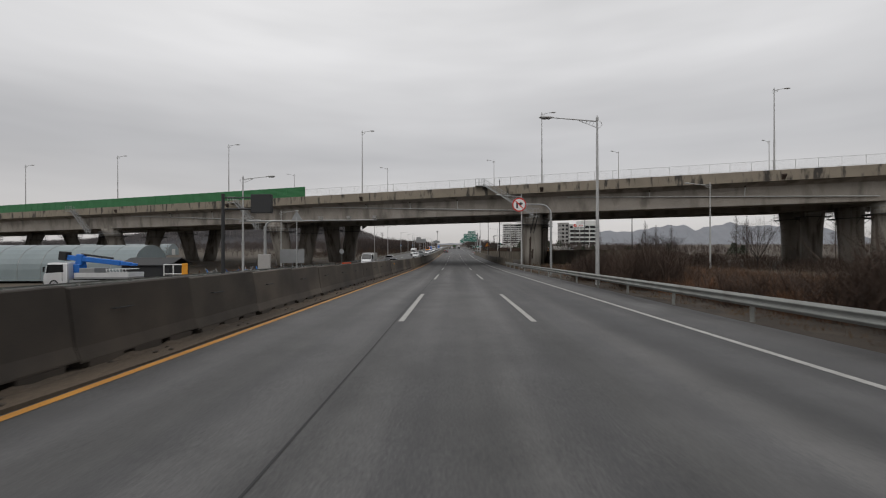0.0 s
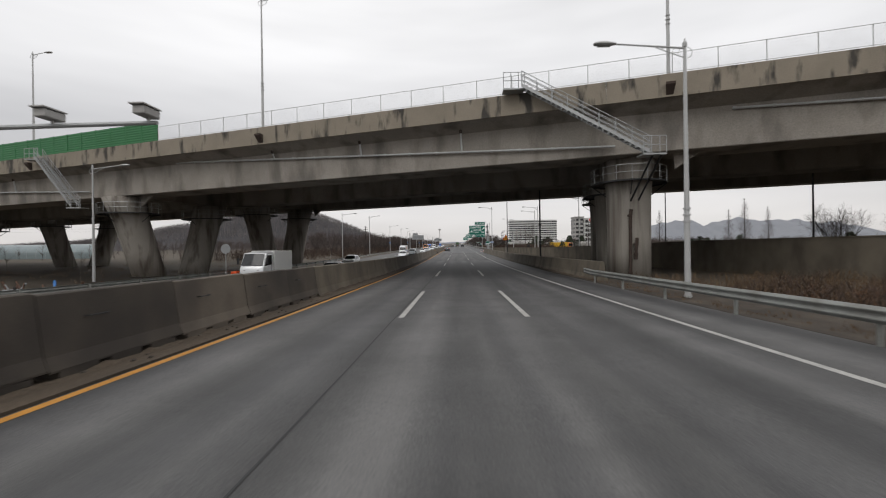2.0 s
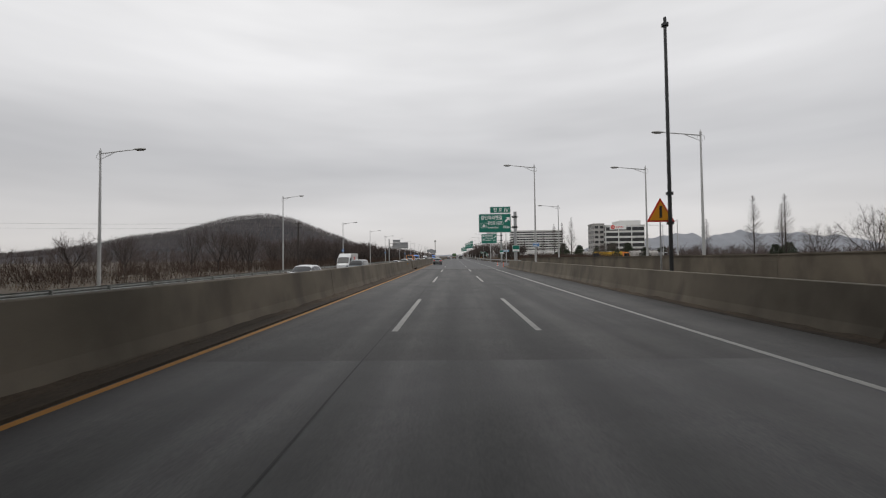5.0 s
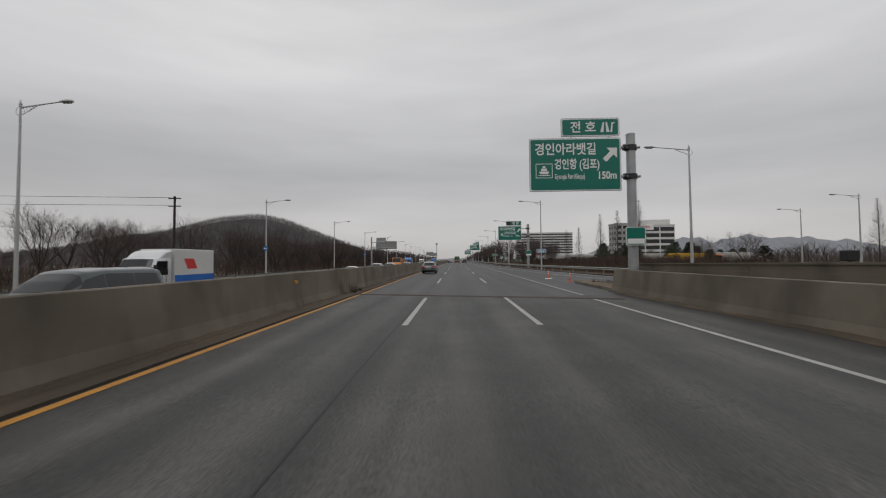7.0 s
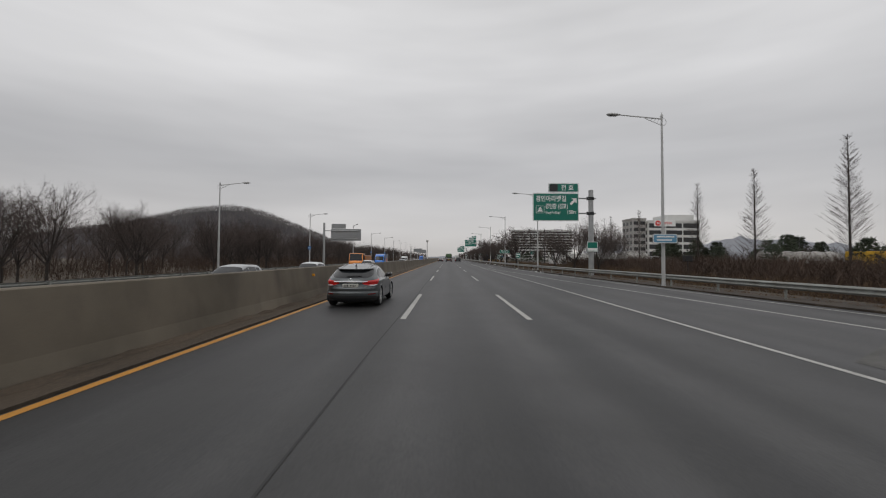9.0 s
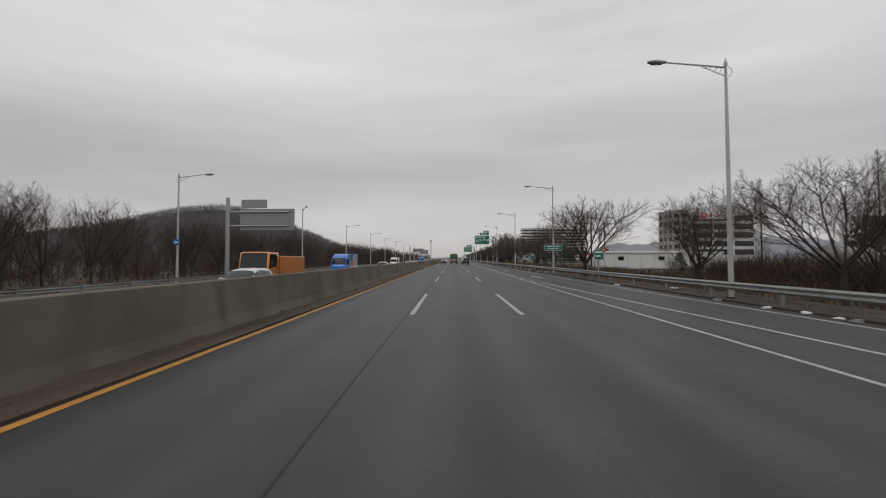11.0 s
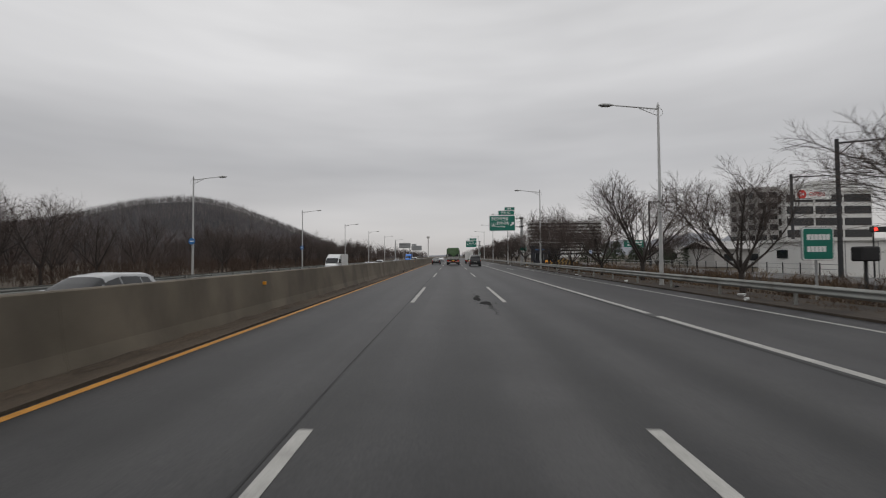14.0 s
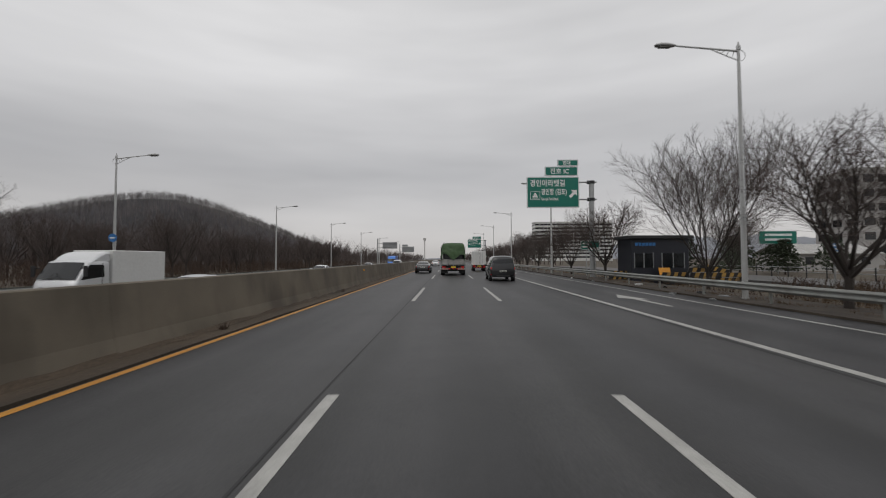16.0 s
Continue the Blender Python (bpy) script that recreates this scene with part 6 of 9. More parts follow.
for _ in range(900):
    y = rnd.uniform(176, 345)
    pl.append((RIGHT_EDGE(y) + rnd.uniform(2.6, 11), y, -0.2, rnd.uniform(0.4, 1.15), 0.7))
for _ in range(1700):
    pl.append((rnd.uniform(19, 33), rnd.uniform(190, 266), -0.3, rnd.uniform(1.2, 2.7), 0.9))
for _ in range(1700):
    pl.append((-26 - 34 * rnd.random(), rnd.uniform(140, 460), -0.4, rnd.uniform(0.9, 2.9), 1.0))
tufts(pl, M_SCRUB, "brown_scrub", "tangled leafless brown scrub", "scrub", 15, thick=0.02)
pl = []
for cx, cy, wy, n, h0, h1 in ((9.9, 31.3, 1.1, 120, 1.3, 3.2), (9.5, 38.6, 1.0, 110, 1.2, 2.9), (10.4, 15.5, 2.6, 240, 1.5, 3.3), (9.9, 23.5, 1.4, 60, 0.8, 1.9), (19, 54, 2.5, 60, 0.8, 1.8)):
    for _ in range(n):
        pl.append((rnd.gauss(cx, 0.45), rnd.gauss(cy, wy), -0.4, rnd.uniform(h0, h1), 0.6))
tufts(pl, M_SCRUB, "thicket", "tall dark leafless thicket beside the guardrail", "scrub", 24, thick=0.012)
pl = [(9.2 + abs(rnd.gauss(0, 2.6)), rnd.uniform(8, 46), -0.35, rnd.uniform(0.5, 1.25), 0.5) for _ in range(1000)]
pl += [(rnd.uniform(12, 30), rnd.uniform(18, 66), -0.4, rnd.uniform(0.4, 1.0), 0.7) for _ in range(900)]
tufts(pl, M_REED, "dead_reeds", "reddish-brown dead reeds behind the guardrail", "reeds", 20, thick=0.010)
pl = [(-5.85, 171.4, 0, 0.75, 0.16), (-5.8, 171.9, 0, 0.55, 0.16), (-5.75, 333, 0, 0.22, 0.1), (-5.8, 345, 0, 0.2, 0.1), (-5.75, 172.8, 0, 0.25, 0.15), (8.3, 176.2, 0.2, 0.3, 0.3), (8.6, 174.6, 0.22, 0.35, 0.4), (9.1, 173.2, 0.2, 0.3, 0.4), (8.2, 171.9, 0.18, 0.7, 0.2)]
tufts(pl, M_SCRUB, "weed_tuft", "dead brown weeds at the foot of the median", "weeds", 60, thick=0.006)

# woods farther along both sides
rnd = random.Random(8)
pl = [(-34 - 110 * rnd.random() ** 1.5, rnd.uniform(380, 900), -0.5, rnd.uniform(5, 9)) for _ in range(1400)]
pl += [(rnd.uniform(-170, -48), rnd.uniform(250, 560), -0.5, rnd.uniform(4.5, 8)) for _ in range(1100)]
pl += [(rnd.uniform(16, 40), rnd.uniform(460, 900), -0.5, rnd.uniform(5, 9)) for _ in range(500)]
spikes(pl, M_TWIG, "far_woods", "bare brown woods along the road", twigs=17, crown=0.40, seed=31, twig_r=0.0065, stem=0.012)
pl = [(rnd.uniform(60, 420), rnd.uniform(200, 520), -0.6, rnd.uniform(2.5, 6)) for _ in range(900)]
pl = [p for p in pl if not (100 < p[0] < 175 and 440 < p[1])]
pl += [(rnd.uniform(-420, -60), rnd.uniform(120, 480), -0.6, rnd.uniform(3, 6)) for _ in range(800)]
pl += [(rnd.uniform(62, 130), rnd.uniform(150, 240), -0.5, rnd.uniform(1.8, 4.2)) for _ in range(420)]
pl += [(-42 - 30 * rnd.random(), rnd.uniform(270, 400), -0.6, rnd.uniform(3.2, 5.5)) for _ in range(420)]
pl += [(rnd.uniform(56, 110), rnd.uniform(225, 310), -0.5, rnd.uniform(2.6, 5.4)) for _ in range(420)]
pl = [p for p in pl if not (34 < p[0] < 64 and 232 < p[1] < 256)]
spikes(pl, M_TWIG, "far_scrub", "bare brown scrub trees across the fields", twigs=14, crown=0.45, seed=33, twig_r=0.008, stem=0.012)


def pine(x, y, h, seed):
    """A low dark pine: trunk and many needle clumps."""
    rnd = random.Random(seed)
    ob = thing("pine_tree", "dark green scrubby pine on waste ground", "tree", "pines", Matrix.Translation((x, y, -0.3)))
    bm = bmesh.new()
    tube(bm, (0, 0, 0), (0.1, 0, h * 0.8), 0.09, 0.04, 6)
    part("trunk", bm, M_BARK, ob)
    verts, faces = [], []
    for _ in range(520):
        z = h * rnd.uniform(0.12, 1.0)
        R = (h - z) * 0.5 + 0.45
        a = rnd.uniform(0, 2 * math.pi)
        rr = R * math.sqrt(rnd.random())
        c = Vector((math.cos(a) * rr, math.sin(a) * rr, z))
        for _ in range(4):
            d = Vector((rnd.gauss(0, 1), rnd.gauss(0, 1), rnd.gauss(0.4, 0.7))).normalized() * rnd.uniform(0.16, 0.34)
            w = d.orthogonal().normalized() * 0.06
            k = len(verts)
            verts += [tuple(c - w), tuple(c + w), tuple(c + d)]
            faces.append((k, k + 1, k + 2))
    me = bpy.data.meshes.new("crown")
    me.from_pydata(verts, [], faces)
    me.materials.append(M_PINE)
    share("crown", me, ob, Matrix())
    return ob


first = pine(37, 238, 3.6, 1)
for i, (x, y, k) in enumerate(((35, 245, 1.0), (39, 229, 1.1), (42, 222, 0.9), (33.5, 252, 0.8), (46, 215, 1.0), (70, 175, 1.1), (76, 182, 1.0), (64, 168, 0.9), (82, 176, 1.2), (90, 150, 1.2), (98, 158, 1.0), (60, 160, 0.9), (50, 178, 0.9), (55, 182, 1.0), (38, 300, 0.8), (31, 371, 1.2), (34, 374, 1.3), (37, 371, 1.1), (28.5, 375, 1.2), (40, 376, 1.3), (44, 373, 1.2), (36, 357, 0.8), (41, 360, 0.9), *((38 + 2.0 * k, 262 + 7 * math.sin(k * 2.1) + 0.25 * k, 1.35 + 0.3 * math.sin(k * 1.7)) for k in (0, 1, 2, 3, 4, 8, 9, 10, 11, 12, 13, 14, 17, 18)))):
    copy_thing(first, Matrix.Translation((x, y, -0.3)) @ pose(0, 0, 0, 0, 0, 50 * i)).scale = (k, k, k)

# ---------------------------------------------------------------- buildings


def building(name, label, x0, x1, y0, y1, h, wall, floors, bays, win_w, win_h, first=0.12, side_bays=0, parapet=0.8, group=""):
    """A block whose windows stand on its near (-y) and -x faces."""
    top = thing(name, label, "building", group, Matrix.Translation((x0, y0, -0.6)))
    w, d = x1 - x0, y1 - y0
    bm = bmesh.new()
    box(bm, 0, w, 0, d, 0, h)
    part("wall", bm, wall, top)
    bm = bmesh.new()
    box(bm, -0.25, w + 0.25, -0.25, d + 0.25, h, h + parapet)
    part("roof", bm, wall, top, "flat roof edge")
    fh = h * (1 - first) / floors
    bm = bmesh.new()
    box(bm, 0, win_w, -0.12, 0.05, 0, win_h)
    me = None
    for f in range(floors):
        z = h * first + f * fh + (fh - win_h) * 0.4
        for b in range(bays):
            x = (b + 0.5) * w / bays - win_w / 2
            if me is None:
                ob = part("window", bm, M_GLASS, top, "dark window band")
                me = ob.data
                ob.matrix_basis = Matrix.Translation((x, 0, z))
            else:
                share("window", me, top, Matrix.Translation((x, 0, z)))
        for b in range(side_bays):
            y = (b + 0.5) * d / side_bays + win_w / 2
            share("window", me, top, Matrix.Translation((0, y, z)) @ pose(0, 0, 0, 0, 0, -90))
    return top


building("apartment_block", "far grey slab block with long ribbon windows", 85, 161, 749, 764, 38, M_WALL, 10, 18, 3.9, 1.7, 0.06, 3)
office = building("office_building", "white office building with dark ribbon windows", 112, 140.5, 430, 455, 23, M_WALL, 5, 3, 8.7, 2.5, 0.14, 2)
part("penthouse", box(bmesh.new(), 12, 27, 3, 20, 23.8, 27.2), M_WALL, office, "white roof storey")
building("office_building", "white office wing with small windows and a stair tower", 104.5, 112, 433, 447, 24.5, M_WALL_B, 6, 2, 2.6, 1.9, 0.1, 3)
board = bordered(office, "banner", 3.0, 15.0, 20.4, 23.9, M_SWHITE, "white roof banner with red lettering", 0.05, M_SWHITE, -0.3)
bm = bmesh.new()
tube(bm, (5.2, -0.37, 22.15), (5.2, -0.42, 22.15), 1.5, 1.5, 24)
part("disc", bm, M_RED, board, "red disc")
lettering("24", 1.7, board, (5.2, -0.45, 21.6), M_SWHITE, "CENTER", bold=0.03)
lettering("OPEN", 2.0, board, (7.6, -0.40, 21.5), M_RED, bold=0.02)
tower = thing("observation_tower", "slim far tower with a round head", "tower", m=Matrix.Translation((-38, 1000, 0)))
bm = bmesh.new()
tube(bm, (0, 0, 0), (0, 0, 31), 1.0, 0.8, 12)
part("shaft", bm, M_WALL, tower)
bm = bmesh.new()
tube(bm, (0, 0, 31), (0, 0, 34.5), 1.8, 2.6, 16)
part("head", bm, M_WALL, tower)


def shed(x0, x1, y, d, h, rise, label):
    """A low shed with a ribbed pitched roof, a row of windows and a door."""
    top = thing("shed", label, "building", m=Matrix.Translation((x0, y, -0.3)))
    w = x1 - x0
    bm = bmesh.new()
    box(bm, 0, w, 0, d, 0, h)
    part("wall", bm, M_WALL_B, top)
    bm = bmesh.new()
    extrude_profile(bm, [(-0.5, h), (d / 2, h + rise), (d + 0.5, h), (d + 0.5, h - 0.12), (d / 2, h + rise - 0.12), (-0.5, h - 0.12)], [lambda o, z, x=x: (x, o, z) for x in (-0.5, w + 0.5)])
    roof = part("roof", fix(bm), M_WALL_B, top, "pale metal roof")
    for i in range(int(w / 1.2)):
        x = 0.4 + i * 1.2
        bm = bmesh.new()
        extrude_profile(bm, [(-0.5, h), (d / 2, h + rise), (d / 2, h + rise + 0.06), (-0.5, h + 0.06)], [lambda o, z, x=x: (x, o, z) for x in (x - 0.03, x + 0.03)])
        part("rib", fix(bm), M_WALL, roof)
    for i in range(int(w / 4)):
        bm = bmesh.new()
        box(bm, 1.5 + 4 * i, 2.8 + 4 * i, -0.06, 0.02, 1.0, 2.1)
        part("window", bm, M_GLASS, top)
    return top


shed(50, 62, 386, 8, 2.6, 1.5, "small white house with a pale metal roof beyond the side road")
shed(41, 72, 352, 9, 2.9, 1.3, "long low shed with a pale ribbed metal roof")

store = building("low_store", "long low white store building with a flat roof", 33, 60, 324, 331, 3.5, M_WALL, 1, 3, 1.3, 0.8, 0.4, 1, 0.25)
for i in range(1, 9):
    bm = bmesh.new()
    box(bm, 3.0 * i - 0.03, 3.0 * i + 0.03, -0.04, 0.01, 0.0, 3.45)
    part("panel_joint", bm, M_SBACK, store)

# guard booth and striped barricades
booth = thing("guard_booth", "dark navy guard booth with a flat roof", "booth", m=Matrix.Translation((13.4, 355.2, 0.0)))
bm = bmesh.new()
box(bm, 0, 4.3, 0, 2.6, -0.3, 3.15, 0.02)
part("body", bm, plain("navy_panel", (0.012, 0.014, 0.022), 0.5), booth)
bm = bmesh.new()
box(bm, -0.25, 4.6, -0.25, 2.9, 3.15, 3.4, 0.03)
part("roof", bm, M_DARK, booth)
for a, b in ((0.25, 1.6), (2.3, 3.9)):
    bm = bmesh.new()
    box(bm, a, b, -0.03, 0.02, 1.0, 2.05)
    wdw = part("window", bm, M_GLASS, booth)
    bm = bmesh.new()
    for q in ((a - 0.05, a), (b, b + 0.05), ((a + b) / 2 - 0.03, (a + b) / 2 + 0.03)):
        box(bm, q[0], q[1], -0.05, 0.0, 0.95, 2.1)
    part("window_frame", bm, M_SBACK, wdw)
bm = bmesh.new()
for i in range(6):
    box(bm, 0.3 + i * 0.26, 0.5 + i * 0.26, -0.02, 0.0, 2.62, 2.86)
part("sign_bar", bm, M_SBLUE, booth, "blue bars in place of lettering")
bm = bmesh.new()
box(bm, 0, 0.95, 0, 0.05, 0, 1.0, 0.01, pose(0, 0, 0, -15, 0, 12))
tagged(part("yellow_board", bm, M_AMBER), "yellow board leaning before the guard booth", "board").matrix_basis = Matrix.Translation((15.2, 354.4, 0.03))


def barricade(x, y, z, turn, tilt=0.0, n=7, L=2.6):
    ob = thing("barricade", "black and yellow striped barricade", "barricade", "striped barricades", Matrix.Translation((x, y, z)) @ pose(0, 0, 0, 0, tilt, turn))
    for i in range(n):
        bm = bmesh.new()
        s = L / n
        vs = []
        for yy in (-0.12, 0.12):
            vs.append([bm.verts.new((px, yy, pz)) for px, pz in ((i * s, 0.05), ((i + 1) * s, 0.05), ((i + 1) * s + 0.15, 0.45), (i * s + 0.15, 0.45))])
        bm.faces.new(vs[0]); bm.faces.new(vs[1][::-1])
        for k in range(4):
            bm.faces.new((vs[0][k], vs[1][k], vs[1][(k + 1) % 4], vs[0][(k + 1) % 4]))
        part("stripe", fix(bm), M_DULLY if i % 2 else M_BLACK, ob)
    for px in (0.3, L - 0.3):
        bm = bmesh.new()
        box(bm, px - 0.06, px + 0.06, -0.25, 0.25, 0, 0.06)
        part("foot", bm, M_BLACK, ob)
    ob.scale = (0.74, 0.74, 0.74)
    return ob


for x, y, z, t, k in ((11.8, 355.4, 0.07, 25, 0), (11.85, 355.4, 0.41, 25, 0), (14.9, 353.9, 0.0, 8, 0), (15.0, 353.9, 0.34, 4, 0), (16.5, 353.2, 0.0, -10, 0), (16.6, 353.2, 0.34, -12, 0), (16.5, 353.3, 0.68, -5, 0), (18.0, 352.6, 0.0, 5, 0), (18.1, 352.6, 0.34, 2, 0), (17.2, 353.1, 1.05, -5, 16)):
    barricade(x, y, z, t, k)

# fence of bollards on the side road
side = bmesh.new()
strip(side, lambda y: 23.0, lambda y: 30.0, [236, 300, 420], -0.3, -0.02)
tagged(part("side_road", side, M_ROAD2), "grey side road beyond the street trees", "road", kind="structure")
fence = thing("railing_fence", "low pale railing along the side road", "fence", m=Matrix.Translation((30.3, 318, 0)))
bm = bmesh.new()
tube(bm, (0, 0, -0.3), (0, 0, 0.95), 0.05, seg=8)
fp = part("post", bm, M_DARK, fence)
for i in range(1, 30):
    share("post", fp.data, fence, Matrix.Translation((0, 2 * i, 0)))
for z in (0.45, 0.85):
    bm = bmesh.new()
    tube(bm, (0, 0, z), (0, 58, z), 0.03, seg=6)
    part("rail", bm, M_GALV, fence)

# ---------------------------------------------------------------- yard on the far side
tun = thing("polytunnel", "long polytunnel covered with whitish film", "greenhouse", m=Matrix.Translation((-43.7, 69.5, -1.6)) @ pose(0, 0, 0, 0, 0, 4) @ Matrix.Diagonal((1, 1, 1.1, 1)))
prof = [(3.9 * math.cos(a), 1.4 + 3.0 * math.sin(a)) for a in np.linspace(0, math.pi, 15)]
prof = [(3.9, 0)] + prof + [(-3.9, 0)]
bm = bmesh.new()
extrude_profile(bm, prof, [lambda o, h, x=x: (x, o, h) for x in np.linspace(-42, 0, 22)])
part("film", fix(bm), M_FILM, tun, "whitish plastic film")
for x in np.linspace(-42, 0, 15):
    bm = bmesh.new()
    chain(bm, [(x, o * 1.006, h * 1.006) for o, h in prof], 0.03, 5)
    part("hoop", bm, M_GALV, tun)
bm = bmesh.new()
box(bm, 0.0, 0.06, -1.2, 1.2, 0, 2.4)
part("door", bm, M_WALL, tun)
tun2 = copy_thing(tun, Matrix.Translation((-120, 190, -0.6)) @ pose(0, 0, 0, 0, 0, 5))
tun2["label"] = "far polytunnel with a dark covering"
rnd = random.Random(77)
M_RUST = mat("rusty_scrap", (0.16, 0.085, 0.055), 0.9, (0.06, 0.04, 0.03), 2, 20, 0.3)
M_BLUEP = plain("blue_plastic", (0.03, 0.16, 0.45), 0.5)


def scrap(x, y, mtl, label, n=9, w=1.3):
    ob = thing("scrap_pile", label, "scrap", "yard scrap", Matrix.Translation((x, y, -1.75)))
    for i in range(n):
        bm = bmesh.new()
        if i % 3:
            a = Vector((rnd.uniform(-w, w), rnd.uniform(-w, w), 0.0))
            tube(bm, a, a + Vector((rnd.uniform(-1.2, 1.2), rnd.uniform(-1, 1), rnd.uniform(0.5, 1.6))), rnd.uniform(0.04, 0.12), seg=6)
            part("bar", bm, mtl, ob)
        else:
            box(bm, -0.5, 0.5, -0.4, 0.4, 0, rnd.uniform(0.4, 1.1), 0.04, pose(rnd.uniform(-w, w), rnd.uniform(-w, w), 0, rnd.uniform(-12, 12), 0, rnd.uniform(0, 90)))
            part("lump", bm, mtl, ob)


for i in range(16):
    scrap(rnd.uniform(-36, -27), rnd.uniform(60, 84), (M_RUST, M_DARK, M_SBACK, M_RUST, M_BLUEP)[i % 5], ("heap of rusty machine parts", "heap of dark machine parts", "heap of grey metal parts", "heap of rusty beams", "heap of blue plastic drums")[i % 5])
hut = thing("yard_hut", "dark low hut with a sloping roof in the yard", "hut", m=Matrix.Translation((-41.6, 61.2, -1.8)))
bm = bmesh.new()
box(bm, 0, 6, 0, 4, 0, 2.4)
part("wall", bm, M_DARK, hut)
bm = bmesh.new()
extrude_profile(bm, [(-0.3, 2.4), (2, 3.3), (4.3, 2.4), (4.3, 2.3), (2, 3.2), (-0.3, 2.3)], [lambda o, h, x=x: (x, o, h) for x in (-0.3, 6.3)])
part("roof", fix(bm), M_DARK, hut)
wf = thing("white_frame", "white steel frame standing in the yard", "frame", m=Matrix.Translation((-34.4, 58.5, -1.7)))
for a, b in (((0, 0, 0), (0, 0, 2.4)), ((2.2, 0, 0), (2.2, 0, 2.4)), ((0, 0, 2.4), (2.2, 0, 2.4)), ((0, 0, 1.3), (2.2, 0, 1.3)), ((1.1, 0, 0), (1.1, 0, 2.4))):
    bm = bmesh.new()
    tube(bm, a, b, 0.06, seg=6)
    part("bar", bm, M_SWHITE, wf)
bm = bmesh.new()
box(bm, -0.35, 0.35, -0.05, 0.05, 0.2, 2.6, 0.02)
yb = tagged(part("yard_sign", bm, M_AMBER), "narrow upright yellow sign in the yard", "sign")
yb.matrix_basis = Matrix.Translation((-31.6, 58, -1.75))
bm = bmesh.new()
box(bm, -1.5, 1.5, -0.3, 0.3, 0.0, 0.62, 0.05)
ob = tagged(part("orange_barrier", bm, M_ORANGE), "orange plastic water barrier beside the opposite lanes", "barrier")
ob.matrix_basis = Matrix.Translation((-20.2, 88, OPP)) @ pose(0, 0, 0, 0, 0, 80)

# ---------------------------------------------------------------- vehicles


def wheel(parent, x, y, r, width, spokes=10, hub=M_ALLOY, rim=0.64):
    """A wheel whose outer side looks away from the car."""
    s = 1 if x > 0 else -1
    w = new("wheel")
    w.parent = parent
    w.matrix_basis = Matrix.Translation((x, y, r))
    bm = bmesh.new()
    prof = [(r * (rim + 0.02), -0.5), (r * 0.9, -0.5), (r * 0.985, -0.38), (r, -0.2), (r, 0.2), (r * 0.985, 0.38), (r * 0.9, 0.5), (r * (rim + 0.02), 0.5), (r * rim, 0.3)]
    seg = 28
    rings = [[bm.verts.new((o * width, q * math.cos(2 * math.pi * i / seg), q * math.sin(2 * math.pi * i / seg))) for i in range(seg)] for q, o in prof]
    for a, b in zip(rings, rings[1:]):
        for i in range(seg):
            bm.faces.new((a[i], a[(i + 1) % seg], b[(i + 1) % seg], b[i]))
    part("tyre", fix(bm), M_BLACK, w, smooth=True)
    bm = bmesh.new()
    tube(bm, (s * width * 0.15, 0, 0), (s * width * 0.2, 0, 0), r * rim, r * rim, 24)
    part("disc", bm, M_DARK, w)
    bm = bmesh.new()
    for i in range(spokes):
        a = 2 * math.pi * i / spokes
        d = Vector((0, math.cos(a), math.sin(a)))
        tube(bm, Vector((s * width * 0.44, 0, 0)) + d * r * 0.1, Vector((s * width * 0.42, 0, 0)) + d * r * (rim - 0.01), r * 0.055, r * 0.075, 5)
    tube(bm, (s * width * 0.3, 0, 0), (s * width * 0.48, 0, 0), r * 0.16, r * 0.13, 12)
    chain(bm, [(s * width * 0.44, r * rim * math.cos(2 * math.pi * i / 24), r * rim * math.sin(2 * math.pi * i / 24)) for i in range(25)], r * 0.035, 5)
    part("rim", bm, hub, w)
    return w


